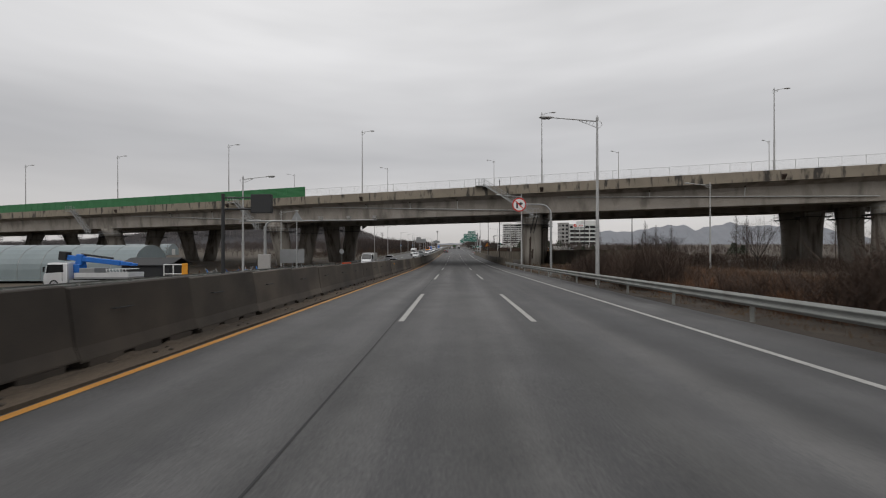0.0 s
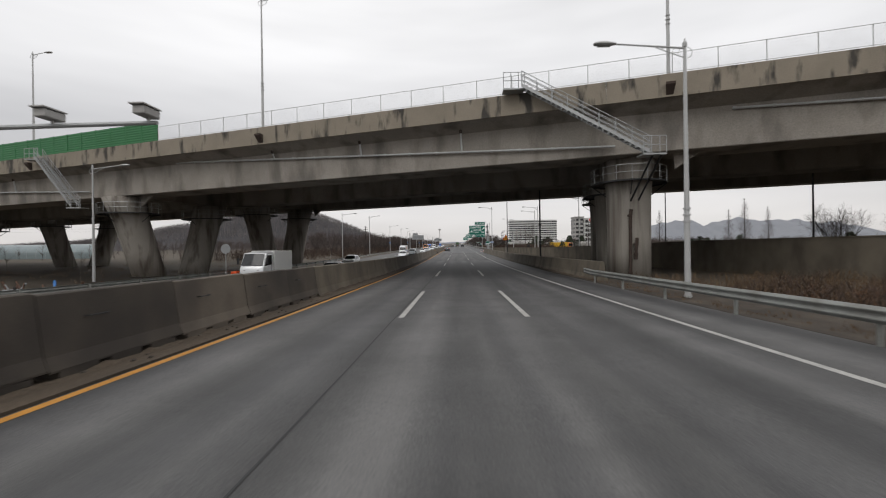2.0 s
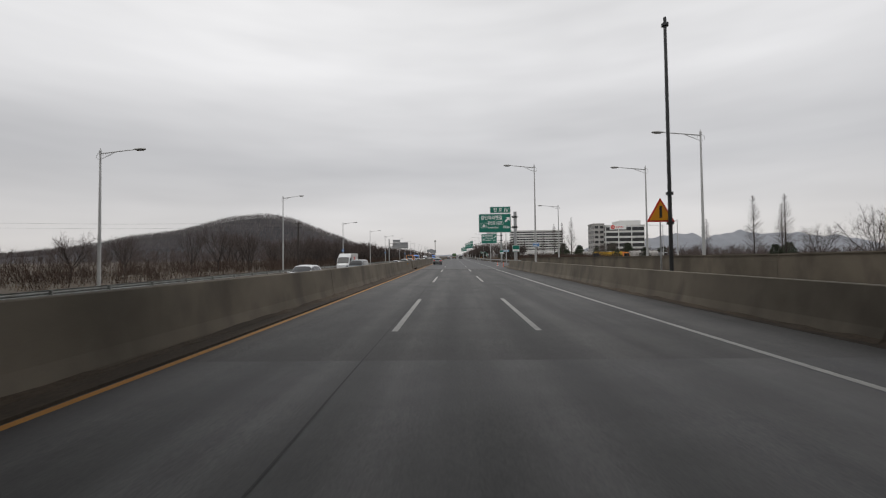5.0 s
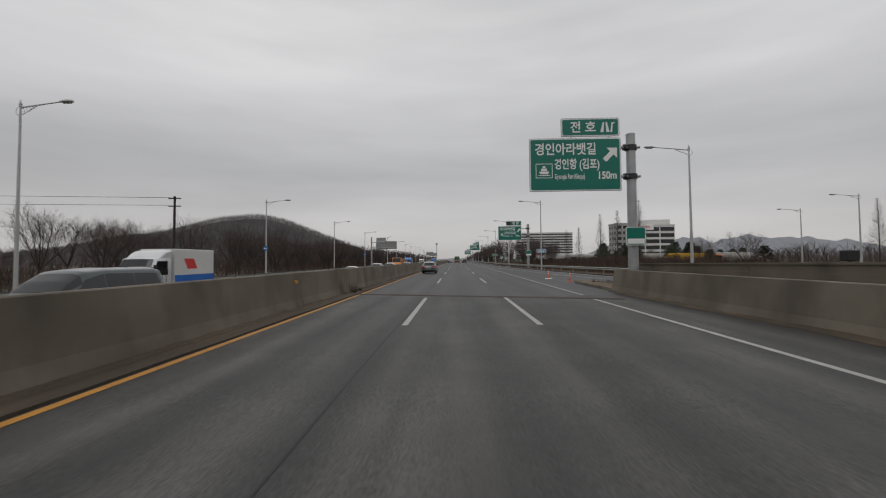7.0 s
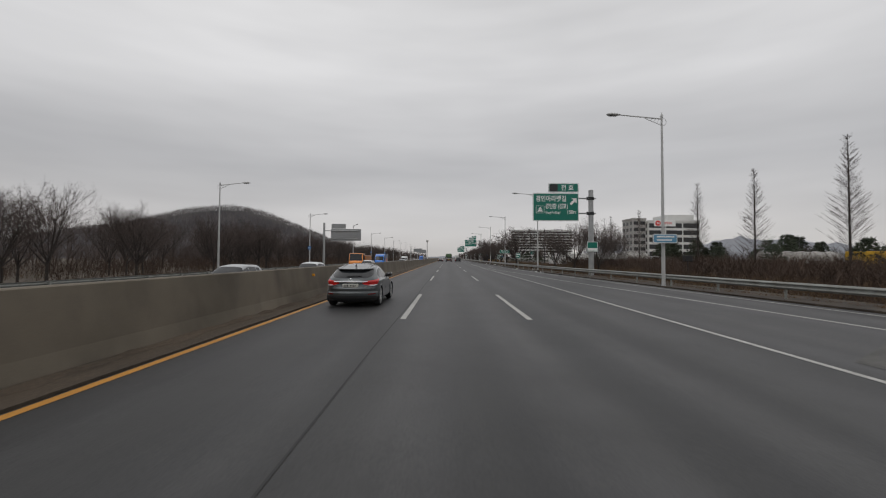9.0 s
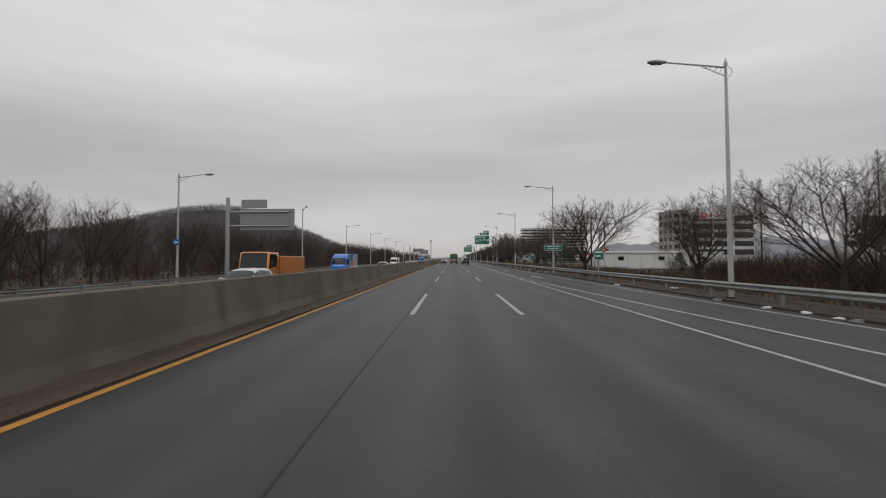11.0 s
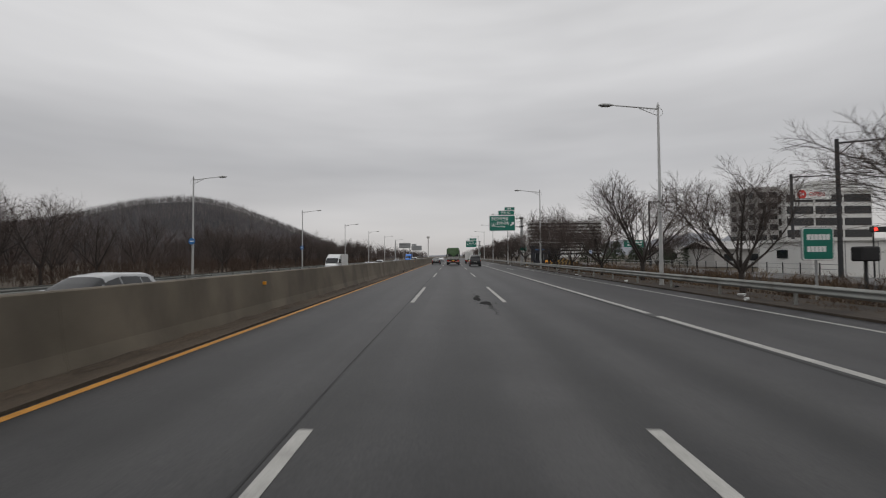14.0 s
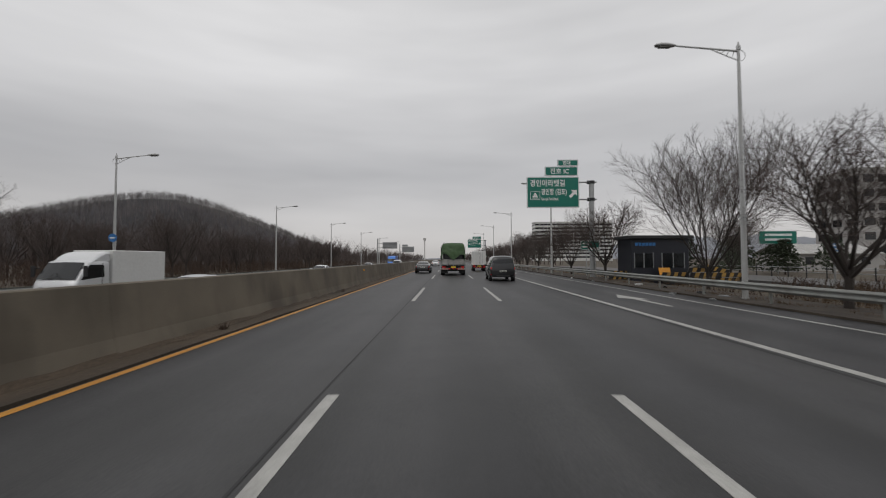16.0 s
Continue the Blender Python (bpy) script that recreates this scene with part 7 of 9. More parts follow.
class Shell:
    """A car body as a surface: t from tail to nose, v from sill to the roof's middle, side -1 or 1."""

    def __init__(self, L, hw, zs, zb, zr, wr):
        self.L = L
        self.f = [lerp(q) for q in (hw, zs, zb, zr, wr)]

    def at(self, t, v, side):
        hw, zs, zb, zr, wr = (f(t) for f in self.f)
        if v < 0.45:
            q = v / 0.45
            x, z = hw * (1 - 0.09 * (q - 0.58) ** 2 / 0.34), zs + (zb - zs) * q
        elif v < 0.8:
            q = (v - 0.45) / 0.35
            x, z = hw * 0.953 + (wr - hw * 0.953) * (q ** 1.12), zb + (zr - 0.14 * (zr - zb) - zb) * q
        else:
            q = (v - 0.8) / 0.2
            x, z = wr * math.cos(q * math.pi / 2) ** 0.75 if q < 1 else 0.0, zr - 0.14 * (zr - zb) * (1 - math.sin(q * math.pi / 2))
        return Vector((side * x, (t - 0.5) * self.L, z))

    def v_at(self, t, z):
        zs, zb, zr = (self.f[k](t) for k in (1, 2, 3))
        return 0.45 * (z - zs) / (zb - zs) if z < zb else min(0.8, 0.45 + 0.35 * (z - zb) / (0.86 * (zr - zb)))

    def out(self, t, v, side, off):
        e = 0.004
        a = self.at(min(t + e, 1), v, side) - self.at(max(t - e, 0), v, side)
        b = self.at(t, min(v + e, 1), side) - self.at(t, max(v - e, 0), side)
        n = a.cross(b)
        n = n.normalized() if n.length > 1e-9 else Vector((0, 0, 1))
        p = self.at(t, v, side)
        c = Vector((0, p.y * 0.6, 0.6))
        if n.dot(p - c) < 0:
            n = -n
        return p + n * off

    def body(self, nt=64, nv=22):
        bm = bmesh.new()
        ts = sorted({0, 1, *np.linspace(0, 0.14, 18), *np.linspace(0.14, 0.86, nt - 30), *np.linspace(0.86, 1, 14)})
        rows = []
        for t in ts:
            left = [bm.verts.new(self.at(t, v, -1)) for v in np.linspace(0, 1, nv)]
            right = [bm.verts.new(self.at(t, v, 1)) for v in np.linspace(0, 1, nv)[:-1]]
            rows.append(left + right[::-1])
        for a, b in zip(rows, rows[1:]):
            for i in range(len(a)):
                j = (i + 1) % len(a)
                bm.faces.new((a[i], a[j], b[j], b[i]))
        bm.faces.new(rows[0]); bm.faces.new(rows[-1][::-1])
        return fix(bm)

    def patch(self, quad, side, off=0.006, n=8):
        """A skin over the quad of (t, v) corners."""
        bm = bmesh.new()
        (a, b, c, d) = quad
        g = []
        for i in range(n + 1):
            row = []
            for j in range(n + 1):
                u, w = i / n, j / n
                t = (1 - u) * ((1 - w) * a[0] + w * d[0]) + u * ((1 - w) * b[0] + w * c[0])
                v = (1 - u) * ((1 - w) * a[1] + w * d[1]) + u * ((1 - w) * b[1] + w * c[1])
                row.append(bm.verts.new(self.out(t, v, side, off)))
            g.append(row)
        for i in range(n):
            for j in range(n):
                bm.faces.new((g[i][j], g[i + 1][j], g[i + 1][j + 1], g[i][j + 1]))
        return fix(bm)

    def across(self, t0, t1, v0, off=0.006, n=10, t0e=None, t1e=None):
        """A skin from side to side over the top, from v0 up; its edges may end at other t at the sides."""
        bm = bmesh.new()
        t0e, t1e = t0 if t0e is None else t0e, t1 if t1e is None else t1e
        g = []
        for i in range(n + 1):
            row = []
            for j in range(-n, n + 1):
                w = abs(j) / n
                v = 1 - w * (1 - v0)
                t = (t0 + (t0e - t0) * w * w) * (1 - i / n) + (t1 + (t1e - t1) * w * w) * i / n
                row.append(bm.verts.new(self.out(t, min(v, 0.9999), -1 if j < 0 else 1, off)))
            g.append(row)
        for i in range(n):
            for j in range(2 * n):
                bm.faces.new((g[i][j], g[i + 1][j], g[i + 1][j + 1], g[i][j + 1]))
        return fix(bm)


def car(kind, colour, x, y, forward=True, label="", group="", name="car"):
    """A car resting on the road, its nose towards +y if forward."""
    if kind == "sedan":
        L, axles, r = 4.9, (0.215, 0.80), 0.335
        sh = Shell(L, [(0, .6), (.01, .78), (.05, .87), (.3, .925), (.6, .93), (.85, .9), (.95, .78), (.985, .62), (1, .5)],
                   [(0, .36), (.03, .26), (.5, .2), (.95, .2), (1, .3)],
                   [(0, .58), (.01, .84), (.04, .93), (.3, .93), (.55, .9), (.76, .86), (.9, .76), (.985, .58), (1, .48)],
                   [(0, .6), (.008, .90), (.03, 1.0), (.1, 1.06), (.2, 1.26), (.32, 1.41), (.46, 1.445), (.57, 1.38), (.66, 1.18), (.745, .97), (.82, .92), (.93, .80), (.98, .66), (1, .52)],
                   [(0, .5), (.03, .7), (.12, .66), (.33, .56), (.57, .55), (.745, .64), (.88, .62), (.97, .48), (1, .38)])
        wins = [((.19, .52), (.36, .495), (.36, .77), (.27, .76)), ((.37, .495), (.66, .505), (.575, .70), (.37, .77))]
        rear, front = (0.105, 0.27, 0.74), (0.585, 0.735, 0.72)
    elif kind == "van":
        L, axles, r = 5.15, (0.2, 0.82), 0.35
        sh = Shell(L, [(0, .8), (.01, .9), (.05, .945), (.3, .96), (.7, .955), (.9, .9), (.97, .75), (1, .6)],
                   [(0, .4), (.03, .32), (.5, .28), (.95, .28), (1, .36)],
                   [(0, .9), (.01, 1.05), (.1, 1.08), (.6, 1.06), (.8, 1.02), (.9, .95), (.97, .78), (1, .6)],
                   [(0, .95), (.004, 1.2), (.02, 1.6), (.05, 1.86), (.1, 1.92), (.5, 1.925), (.66, 1.86), (.76, 1.55), (.84, 1.2), (.9, 1.08), (.97, .9), (1, .66)],
                   [(0, .7), (.02, .74), (.08, .72), (.5, .72), (.68, .68), (.84, .7), (.93, .62), (1, .45)])
        wins = [((.06, .5), (.3, .5), (.3, .76), (.09, .75)), ((.31, .5), (.53, .5), (.53, .77), (.31, .76)), ((.54, .5), (.78, .51), (.67, .72), (.54, .77))]
        rear, front = (0.009, 0.032, 0.66), (0.69, 0.825, 0.68)
    else:
        L, axles, r = 4.6, (0.2, 0.8), 0.36
        sh = Shell(L, [(0, .7), (.01, .84), (.05, .9), (.3, .935), (.7, .93), (.9, .87), (.97, .72), (1, .58)],
                   [(0, .42), (.03, .32), (.5, .28), (.95, .28), (1, .36)],
                   [(0, .72), (.008, .95), (.05, 1.03), (.5, 1.0), (.76, .97), (.9, .88), (.97, .74), (1, .58)],
                   [(0, .75), (.005, 1.0), (.02, 1.18), (.07, 1.52), (.13, 1.63), (.4, 1.67), (.54, 1.6), (.64, 1.36), (.74, 1.09), (.85, 1.02), (.95, .88), (1, .62)],
                   [(0, .6), (.02, .7), (.1, .62), (.5, .62), (.74, .68), (.88, .64), (1, .42)])
        wins = [((.09, .51), (.22, .5), (.22, .755), (.14, .74)), ((.23, .5), (.42, .5), (.42, .77), (.23, .76)), ((.43, .5), (.67, .51), (.575, .71), (.43, .77))]
        rear, front = (0.022, 0.07, 0.70), (0.565, 0.725, 0.70)
    top = thing(name, label, "car", group, Matrix.Translation((x, y, 0 if x > -6 else OPP)) @ pose(0, 0, 0, 0, 0, 0 if forward else 180))
    body = part("body", sh.body(), colour, top, smooth=True)
    part("rear_window", sh.across(rear[0], rear[1], rear[2], t0e=rear[0] + 0.012), M_GLASS, top)
    part("windscreen", sh.across(front[0], front[1], front[2], t1e=front[1] - 0.02), M_GLASS, top)
    for side in (-1, 1):
        for q in wins:
            part("side_window", sh.patch(q, side), M_GLASS, top)
        # chrome line round the glass
        bm = bmesh.new()
        lo = [sh.out(t, 0.478, side, 0.008) for t in np.linspace(wins[0][0][0] - 0.01, wins[-1][1][0], 20)]
        chain(bm, lo, 0.011, 5)
        part("window_trim", bm, M_CHROME, top, "chrome window line")
        part("tail_lamp", sh.patch(((.006, .36), (.055, .405), (.06, .435), (.006, .47)), side, 0.012), M_TAIL, top, "red tail lamp")
        part("headlamp", sh.patch(((.985, .30), (.90, .36), (.885, .44), (.975, .44)), side, 0.01), M_HEAD, top, "clear headlamp")
        part("sill", sh.patch(((.27, .01), (.74, .01), (.74, .06), (.27, .06)), side, 0.006), M_BLACK, top)
        for t in axles:
            yy = (t - 0.5) * L
            hw = sh.f[0](t)
            bm = bmesh.new()
            tube(bm, (side * (hw - 0.2), yy, r + 0.01), (side * (hw + 0.012), yy, r + 0.01), r + 0.055, r + 0.045, 28)
            part("wheel_arch", bm, M_BLACK, top, "dark wheel arch")
            bm = bmesh.new()
            chain(bm, [(side * (hw + 0.006), yy + (r + 0.06) * math.cos(a), r + 0.01 + (r + 0.06) * math.sin(a)) for a in np.linspace(-0.25, math.pi + 0.25, 20)], 0.028, 6)
            part("arch_lip", bm, colour, top)
            wheel(top, side * (hw - 0.085), yy, r, 0.21)
        bm = bmesh.new()
        tm = wins[-1][1][0] - 0.03
        p = sh.at(tm, 0.5, side) + Vector((side * 0.11, 0, 0.06))
        box(bm, -0.11, 0.11, -0.06, 0.06, -0.07, 0.08, 0.03, Matrix.Translation(p))
        tube(bm, p, sh.at(tm, 0.48, side), 0.025, seg=6)
        part("wing_mirror", bm, colour, top)
        for k in range(1, len(wins)):
            t = wins[k][0][0] + (0.035 if k == 1 else 0.03)
            bm = bmesh.new()
            chain(bm, [sh.out(t + d, .415, side, 0.03 if 0.005 < d < 0.035 else 0.004) for d in (0, 0.008, 0.02, 0.032, 0.042)], 0.014, 6)
            part("door_handle", bm, colour, top)
        for k in range(1, len(wins)):
            t = wins[k][0][0] - 0.004
            part("door_gap", sh.patch(((t - .0008, .06), (t + .0008, .06), (t + .0008, .47), (t - .0008, .47)), side, 0.004, 6), M_BLACK, top)
        part("door_gap", sh.patch(((.655, .08), (.6565, .08), (.6665, .45), (.665, .45)), side, 0.004, 6), M_BLACK, top)
        part("bumper_reflector", sh.patch(((.006, .10), (.05, .10), (.05, .13), (.006, .13)), side, 0.008), M_TAIL, top)
    # tail: plate, lower trim, chrome strip
    yb = -L / 2
    bm = bmesh.new()
    box(bm, -0.26, 0.26, yb - 0.03, yb + 0.06, sh.f[1](0) + 0.30, sh.f[1](0) + 0.42, 0.01)
    pl = part("number_plate", bm, M_PLATE, top, "white number plate")
    bm = bmesh.new()
    for a, b in ((-0.21, -0.18), (-0.16, -0.13), (-0.11, -0.06), (0.01, 0.04), (0.06, 0.09), (0.11, 0.14), (0.16, 0.19)):
        box(bm, a, b, yb - 0.036, yb - 0.03, sh.f[1](0) + 0.325, sh.f[1](0) + 0.395)
    part("plate_bar", bm, M_DARK, pl, "dark bars in place of characters")
    bm = bmesh.new()
    box(bm, -0.52, 0.52, yb - 0.02, yb + 0.12, sh.f[1](0) - 0.08, sh.f[1](0) + 0.06, 0.03)
    part("bumper_trim", bm, M_BLACK, top)
    bm = bmesh.new()
    box(bm, -0.3, 0.3, -yb - 0.08, -yb + 0.015, 0.36, 0.56, 0.02)
    part("grille", bm, M_BLACK, top)
    return top


class Loops:
    """A car body as stacked plan outlines: u from the tail's middle (0) by the flank (1 to 2) to the nose's middle (3), z up."""

    def __init__(self, tail, nose, half, axles, r, dt=0.9, dn=1.15):
        self.f = [lerp(q) for q in (tail, nose, half)]
        self.axles, self.r, self.dt, self.dn = axles, r, dt, dn

    def drop(self, y, z):
        """The roof line falls towards the tail."""
        return 0.095 * min(1.0, max(0.0, (z - 1.0) / 0.35)) * min(1.0, max(0.0, (1.55 - y) / 1.1))

    def at(self, u, z, side=1, off=0.0):
        def raw(u, z):
            y0, y1, hw = (f(z) for f in self.f)
            p = 2 / 3.0
            span = y1 - y0
            dt, dn = min(self.dt, span * 0.42), min(self.dn, span * 0.45)
            if u <= 1:
                a = u * math.pi / 2
                x, y = hw * math.sin(a) ** p, y0 + dt * (1 - math.cos(a) ** p)
            elif u <= 2:
                x, y = hw, y0 + dt + (span - dt - dn) * (u - 1)
            else:
                a = (3 - u) * math.pi / 2
                x, y = hw * math.sin(a) ** (2 / 2.6), y1 - dn * (1 - math.cos(a) ** (2 / 2.6))
            z = z - self.drop(y, z)
            flare = sum(math.exp(-((y - c) / 0.36) ** 2) for c in self.axles) * max(0.0, 1 - abs(z - 0.55) / 0.38)
            return Vector((x + (0.022 * flare if u > 0.6 else 0.0), y, z))
        p = raw(u, z)
        if off:
            e = 0.01
            d1, d2 = raw(min(u + e, 3), z) - raw(max(u - e, 0), z), raw(u, z + e) - raw(u, z - e)
            n = d1.cross(d2)
            if n.length > 1e-9:
                p = p + n.normalized() * off
        return Vector((side * p.x, p.y, p.z))

    def body(self, zs, us):
        bm = bmesh.new()
        rows = [[bm.verts.new(self.at(u, z, 1)) for u in us] + [bm.verts.new(self.at(u, z, -1)) for u in us[-2:0:-1]] for z in zs]
        n = len(rows[0])
        top = zs[-1]
        yc = (self.f[0](top) + self.f[1](top)) / 2
        for k in range(1, 8):
            s = 1 - k / 8
            ring = []
            for v in rows[len(zs) - 1]:
                y, z = yc + (v.co.y - yc) * s, top + 0.085 * (1 - s ** 2.2)
                ring.append(bm.verts.new((v.co.x * s, y, z - self.drop(y, z))))
            rows.append(ring)
        for a, b in zip(rows, rows[1:]):
            for i in range(n):
                j = (i + 1) % n
                c = (a[i].co + a[j].co + b[i].co + b[j].co) / 4
                if any((c.y - q) ** 2 + (c.z - self.r) ** 2 < (self.r + 0.045) ** 2 for q in self.axles) and abs(c.x) > 0.5:
                    continue
                bm.faces.new((a[i], a[j], b[j], b[i]))
        bm.faces.new(rows[-1])
        bm.faces.new(rows[0][::-1])
        return bm

    def roof(self, x, y, top):
        y0, y1, hw = (f(top) for f in self.f)
        s = min(1.0, (abs(x / hw) ** 3 + abs((y - (y0 + y1) / 2) / ((y1 - y0) / 2)) ** 3) ** (1 / 3))
        z = top + 0.085 * (1 - s ** 2.2)
        return z - self.drop(y, z)

    def u_of(self, y, z):
        lo, hi = 0.0, 3.0
        for _ in range(30):
            mid = (lo + hi) / 2
            if self.at(mid, z).y < y:
                lo = mid
            else:
                hi = mid
        return lo

    def flank(self, rows, side, off=0.005, n=14, m=6):
        """A skin on the flank, rows of (y, z low, z high)."""
        lo, hi = lerp([(q[0], q[1]) for q in rows]), lerp([(q[0], q[2]) for q in rows])
        bm = bmesh.new()
        g = []
        for y in np.linspace(rows[0][0], rows[-1][0], n):
            zz = [lo(y) + (hi(y) - lo(y)) * k / m for k in range(m + 1)]
            g.append([bm.verts.new(self.at(self.u_of(y, z), z, side, off)) for z in zz])
        for a, b in zip(g, g[1:]):
            for k in range(m):
                bm.faces.new((a[k], b[k], b[k + 1], a[k + 1]))
        return fix(bm)

    def yline(self, pts, side, r, off=0.004):
        return self.line([(self.u_of(y, z), z) for y, z in pts], side, r, off)

    def skin(self, rows, side, off=0.005, n=18, m=6, both=False):
        """A skin between a lower and an upper edge, rows of (u, z low, z high)."""
        us = [q[0] for q in rows]
        lo, hi = lerp([(q[0], q[1]) for q in rows]), lerp([(q[0], q[2]) for q in rows])
        bm = bmesh.new()
        cols = [(u, side) for u in np.linspace(us[0], us[-1], n)]
        if both:
            cols = [(u, -1) for u in np.linspace(us[-1], us[0], n)][:-1] + [(u, 1) for u in np.linspace(us[0], us[-1], n)]
        g = [[bm.verts.new(self.at(u, lo(u) + (hi(u) - lo(u)) * k / m, s, off)) for k in range(m + 1)] for u, s in cols]
        for a, b in zip(g, g[1:]):
            for k in range(m):
                bm.faces.new((a[k], b[k], b[k + 1], a[k + 1]))
        return fix(bm)

    def line(self, pts, side, r, off=0.004, seg=5):
        bm = bmesh.new()
        chain(bm, [self.at(u, z, side, off) for u, z in pts], r, seg)
        return bm


def estate_car(x, y, colour, label):
    """The dark estate car, its tail at y."""
    top = thing("estate_car", label, "car", m=Matrix.Translation((x, y, 0)))
    R, AX, TOP = 0.338, (0.93, 3.72), 1.375
    sh = Loops([(.18, .22), (.26, .08), (.34, .02), (.44, 0), (.50, .0), (.515, .03), (.56, .045), (.63, .03), (.70, .055), (.80, .075), (.86, .05), (.90, .06), (.96, .10), (1.0, .14),
                (1.1, .25), (1.2, .37), (1.3, .50), (1.36, .58), (1.375, .60)],
               [(.18, 4.55), (.25, 4.72), (.4, 4.79), (.52, 4.78), (.62, 4.7), (.70, 4.52), (.78, 4.2), (.86, 3.85), (.93, 3.6), (1.0, 3.42), (1.1, 3.17), (1.2, 2.92), (1.3, 2.62), (1.375, 2.36)],
               [(.18, .80), (.26, .875), (.36, .893), (.5, .886), (.62, .885), (.75, .897), (.86, .905), (.90, .90), (.94, .878), (1.0, .85), (1.1, .805), (1.2, .765), (1.3, .715), (1.375, .65)], AX, R)
    us = [*np.linspace(0, 1, 22), *np.linspace(1, 2, 90)[1:], *np.linspace(2, 3, 18)[1:]]
    zs = sorted({*np.linspace(.18, .48, 16), .5, .508, .516, .53, .56, *np.linspace(.6, 1.375, 34)})
    part("body", sh.body(zs, us), colour, top, smooth=True)
    gap = lambda u0, u1, z0, z1: [(u0 + (u1 - u0) * k / 8, z0 + (z1 - z0) * k / 8) for k in range(9)]
    # rear glass, spoiler, strip
    part("rear_window", sh.skin([(0, .995, 1.335), (.25, 1.0, 1.335), (.40, 1.02, 1.33), (.50, 1.06, 1.32), (.57, 1.13, 1.31), (.62, 1.22, 1.30), (.645, 1.285, 1.29)], 1, 0.005, 20, 8, True), M_GLASS, top, "tinted rear window")
    bm = bmesh.new()
    rows = []
    for u, s in [(u, -1) for u in np.linspace(.66, 0, 12)][:-1] + [(u, 1) for u in np.linspace(0, .66, 12)]:
        k = 1 - (u / .66) ** 3
        b, t = sh.at(u, 1.325, s, 0.004), sh.at(u, 1.375, s, 0.002)
        up = sh.roof(t.x, t.y + 0.12, TOP)
        rows.append([bm.verts.new(p) for p in (b, b + Vector((0, -.075 * k - .012, .004)), b + Vector((0, -.085 * k - .012, .045)), Vector((t.x, t.y - .02, t.z + .014)), Vector((t.x * .97, t.y + .12, up + .006)), Vector((t.x * .97, t.y + .12, up - .02)))])
    for a, b in zip(rows, rows[1:]):
        for i in range(6):
            bm.faces.new((a[i], a[(i + 1) % 6], b[(i + 1) % 6], b[i]))
    bm.faces.new(rows[0]); bm.faces.new(rows[-1][::-1])
    part("spoiler", fix(bm), colour, top, smooth=False)
    part("high_brake_lamp", sh.skin([(0, 1.338, 1.35), (.16, 1.338, 1.35)], 1, 0.02, 4, 1, True), M_TAILD, top)
    part("chrome_strip", sh.skin([(0, .856, .884), (.22, .857, .885), (.30, .866, .886), (.325, .874, .886)], 1, 0.022, 12, 3, True), M_CHROME, top, "chrome strip over the number plate")
    bm = bmesh.new()
    p = sh.at(0, .94, 1, 0.0)
    chain(bm, [p + Vector((.066 * math.cos(a), -.008, .032 * math.sin(a))) for a in np.linspace(0, 2 * math.pi, 21)], 0.008, 5)
    tube(bm, p + Vector((-.03, -.008, -.02)), p + Vector((.03, -.008, .02)), 0.007, seg=5)
    part("badge", bm, M_CHROME, top, "plain oval chrome badge")
    for s, w in ((-1, .12), (1, .11)):
        bm = bmesh.new()
        for k in range(3):
            q = sh.at(.27, .70, s, .004)
            box(bm, q.x - w / 2 + k * w / 3, q.x - w / 2 + (k + .72) * w / 3, q.y - .012, q.y + .03, .69, .715)
        part("chrome_badge", bm, M_CHROME, top, "small chrome bars in place of a model badge")
    bm = bmesh.new()
    box(bm, -.265, .265, 0.022, 0.10, .688, .803, .006)
    pl = part("number_plate", bm, M_PLATE, top, "white number plate with dark bars")
    for a in (-.215, -.165, -.115, .005, .055, .105, .155):
        bm = bmesh.new()
        wd = .045 if a == -.115 else .022
        box(bm, a, a + wd, .017, .0225, .712, .778)
        part("plate_bar", bm, M_DARK, pl)
    for s in (-1, 1):
        bm = bmesh.new()
        tube(bm, (s * .243, .016, .746), (s * .243, .024, .746), .007, seg=8)
        part("plate_screw", bm, M_ALLOY, pl)
    # wiper, antenna
    bm = bmesh.new()
    chain(bm, [sh.at(.05, 1.035, -1, .015), sh.at(.02, 1.045, -1, .028), sh.at(.05, 1.058, 1, .03), sh.at(.12, 1.062, 1, .022), sh.at(.17, 1.06, 1, .012)], 0.017, 5, 0.008)
    part("rear_wiper", bm, M_BLACK, top)
    bm = bmesh.new()
    p = Vector((0, .95, sh.roof(0, .95, TOP)))
    tube(bm, p + Vector((0, .03, .01)), p + Vector((0, -.10, .2)), .009, .005, 6)
    tube(bm, p - Vector((0, 0, .01)), p + Vector((0, -.01, .035)), .045, .022, 10)
    part("antenna", bm, M_BLACK, top)
    bm = bmesh.new()
    vs = []
    for yy in np.linspace(1.62, 2.30, 7):
        row = [Vector((xx, yy, sh.roof(xx, yy, TOP) + .008 + .022 * (yy < 2.2) * math.sin((yy - 1.62) / .68 * math.pi))) for xx in np.linspace(-.44, .44, 9)]
        vs.append([bm.verts.new(q) for q in row])
    for a, b in zip(vs, vs[1:]):
        for i in range(8):
            bm.faces.new((a[i], a[i + 1], b[i + 1], b[i]))
    part("sunroof", fix(bm), M_GLASS, top, "dark glass sunroof tilted open")
    # lower bumper
    part("bumper_trim", sh.skin([(0, .20, .40), (.5, .20, .40), (.8, .20, .36), (.95, .2, .22)], 1, .006, 16, 4, True), M_BLACK, top, "black lower bumper trim")
    part("bumper_lip", sh.skin([(0, .497, .512), (.6, .497, .512), (.8, .5, .51)], 1, .014, 16, 2, True), colour, top)
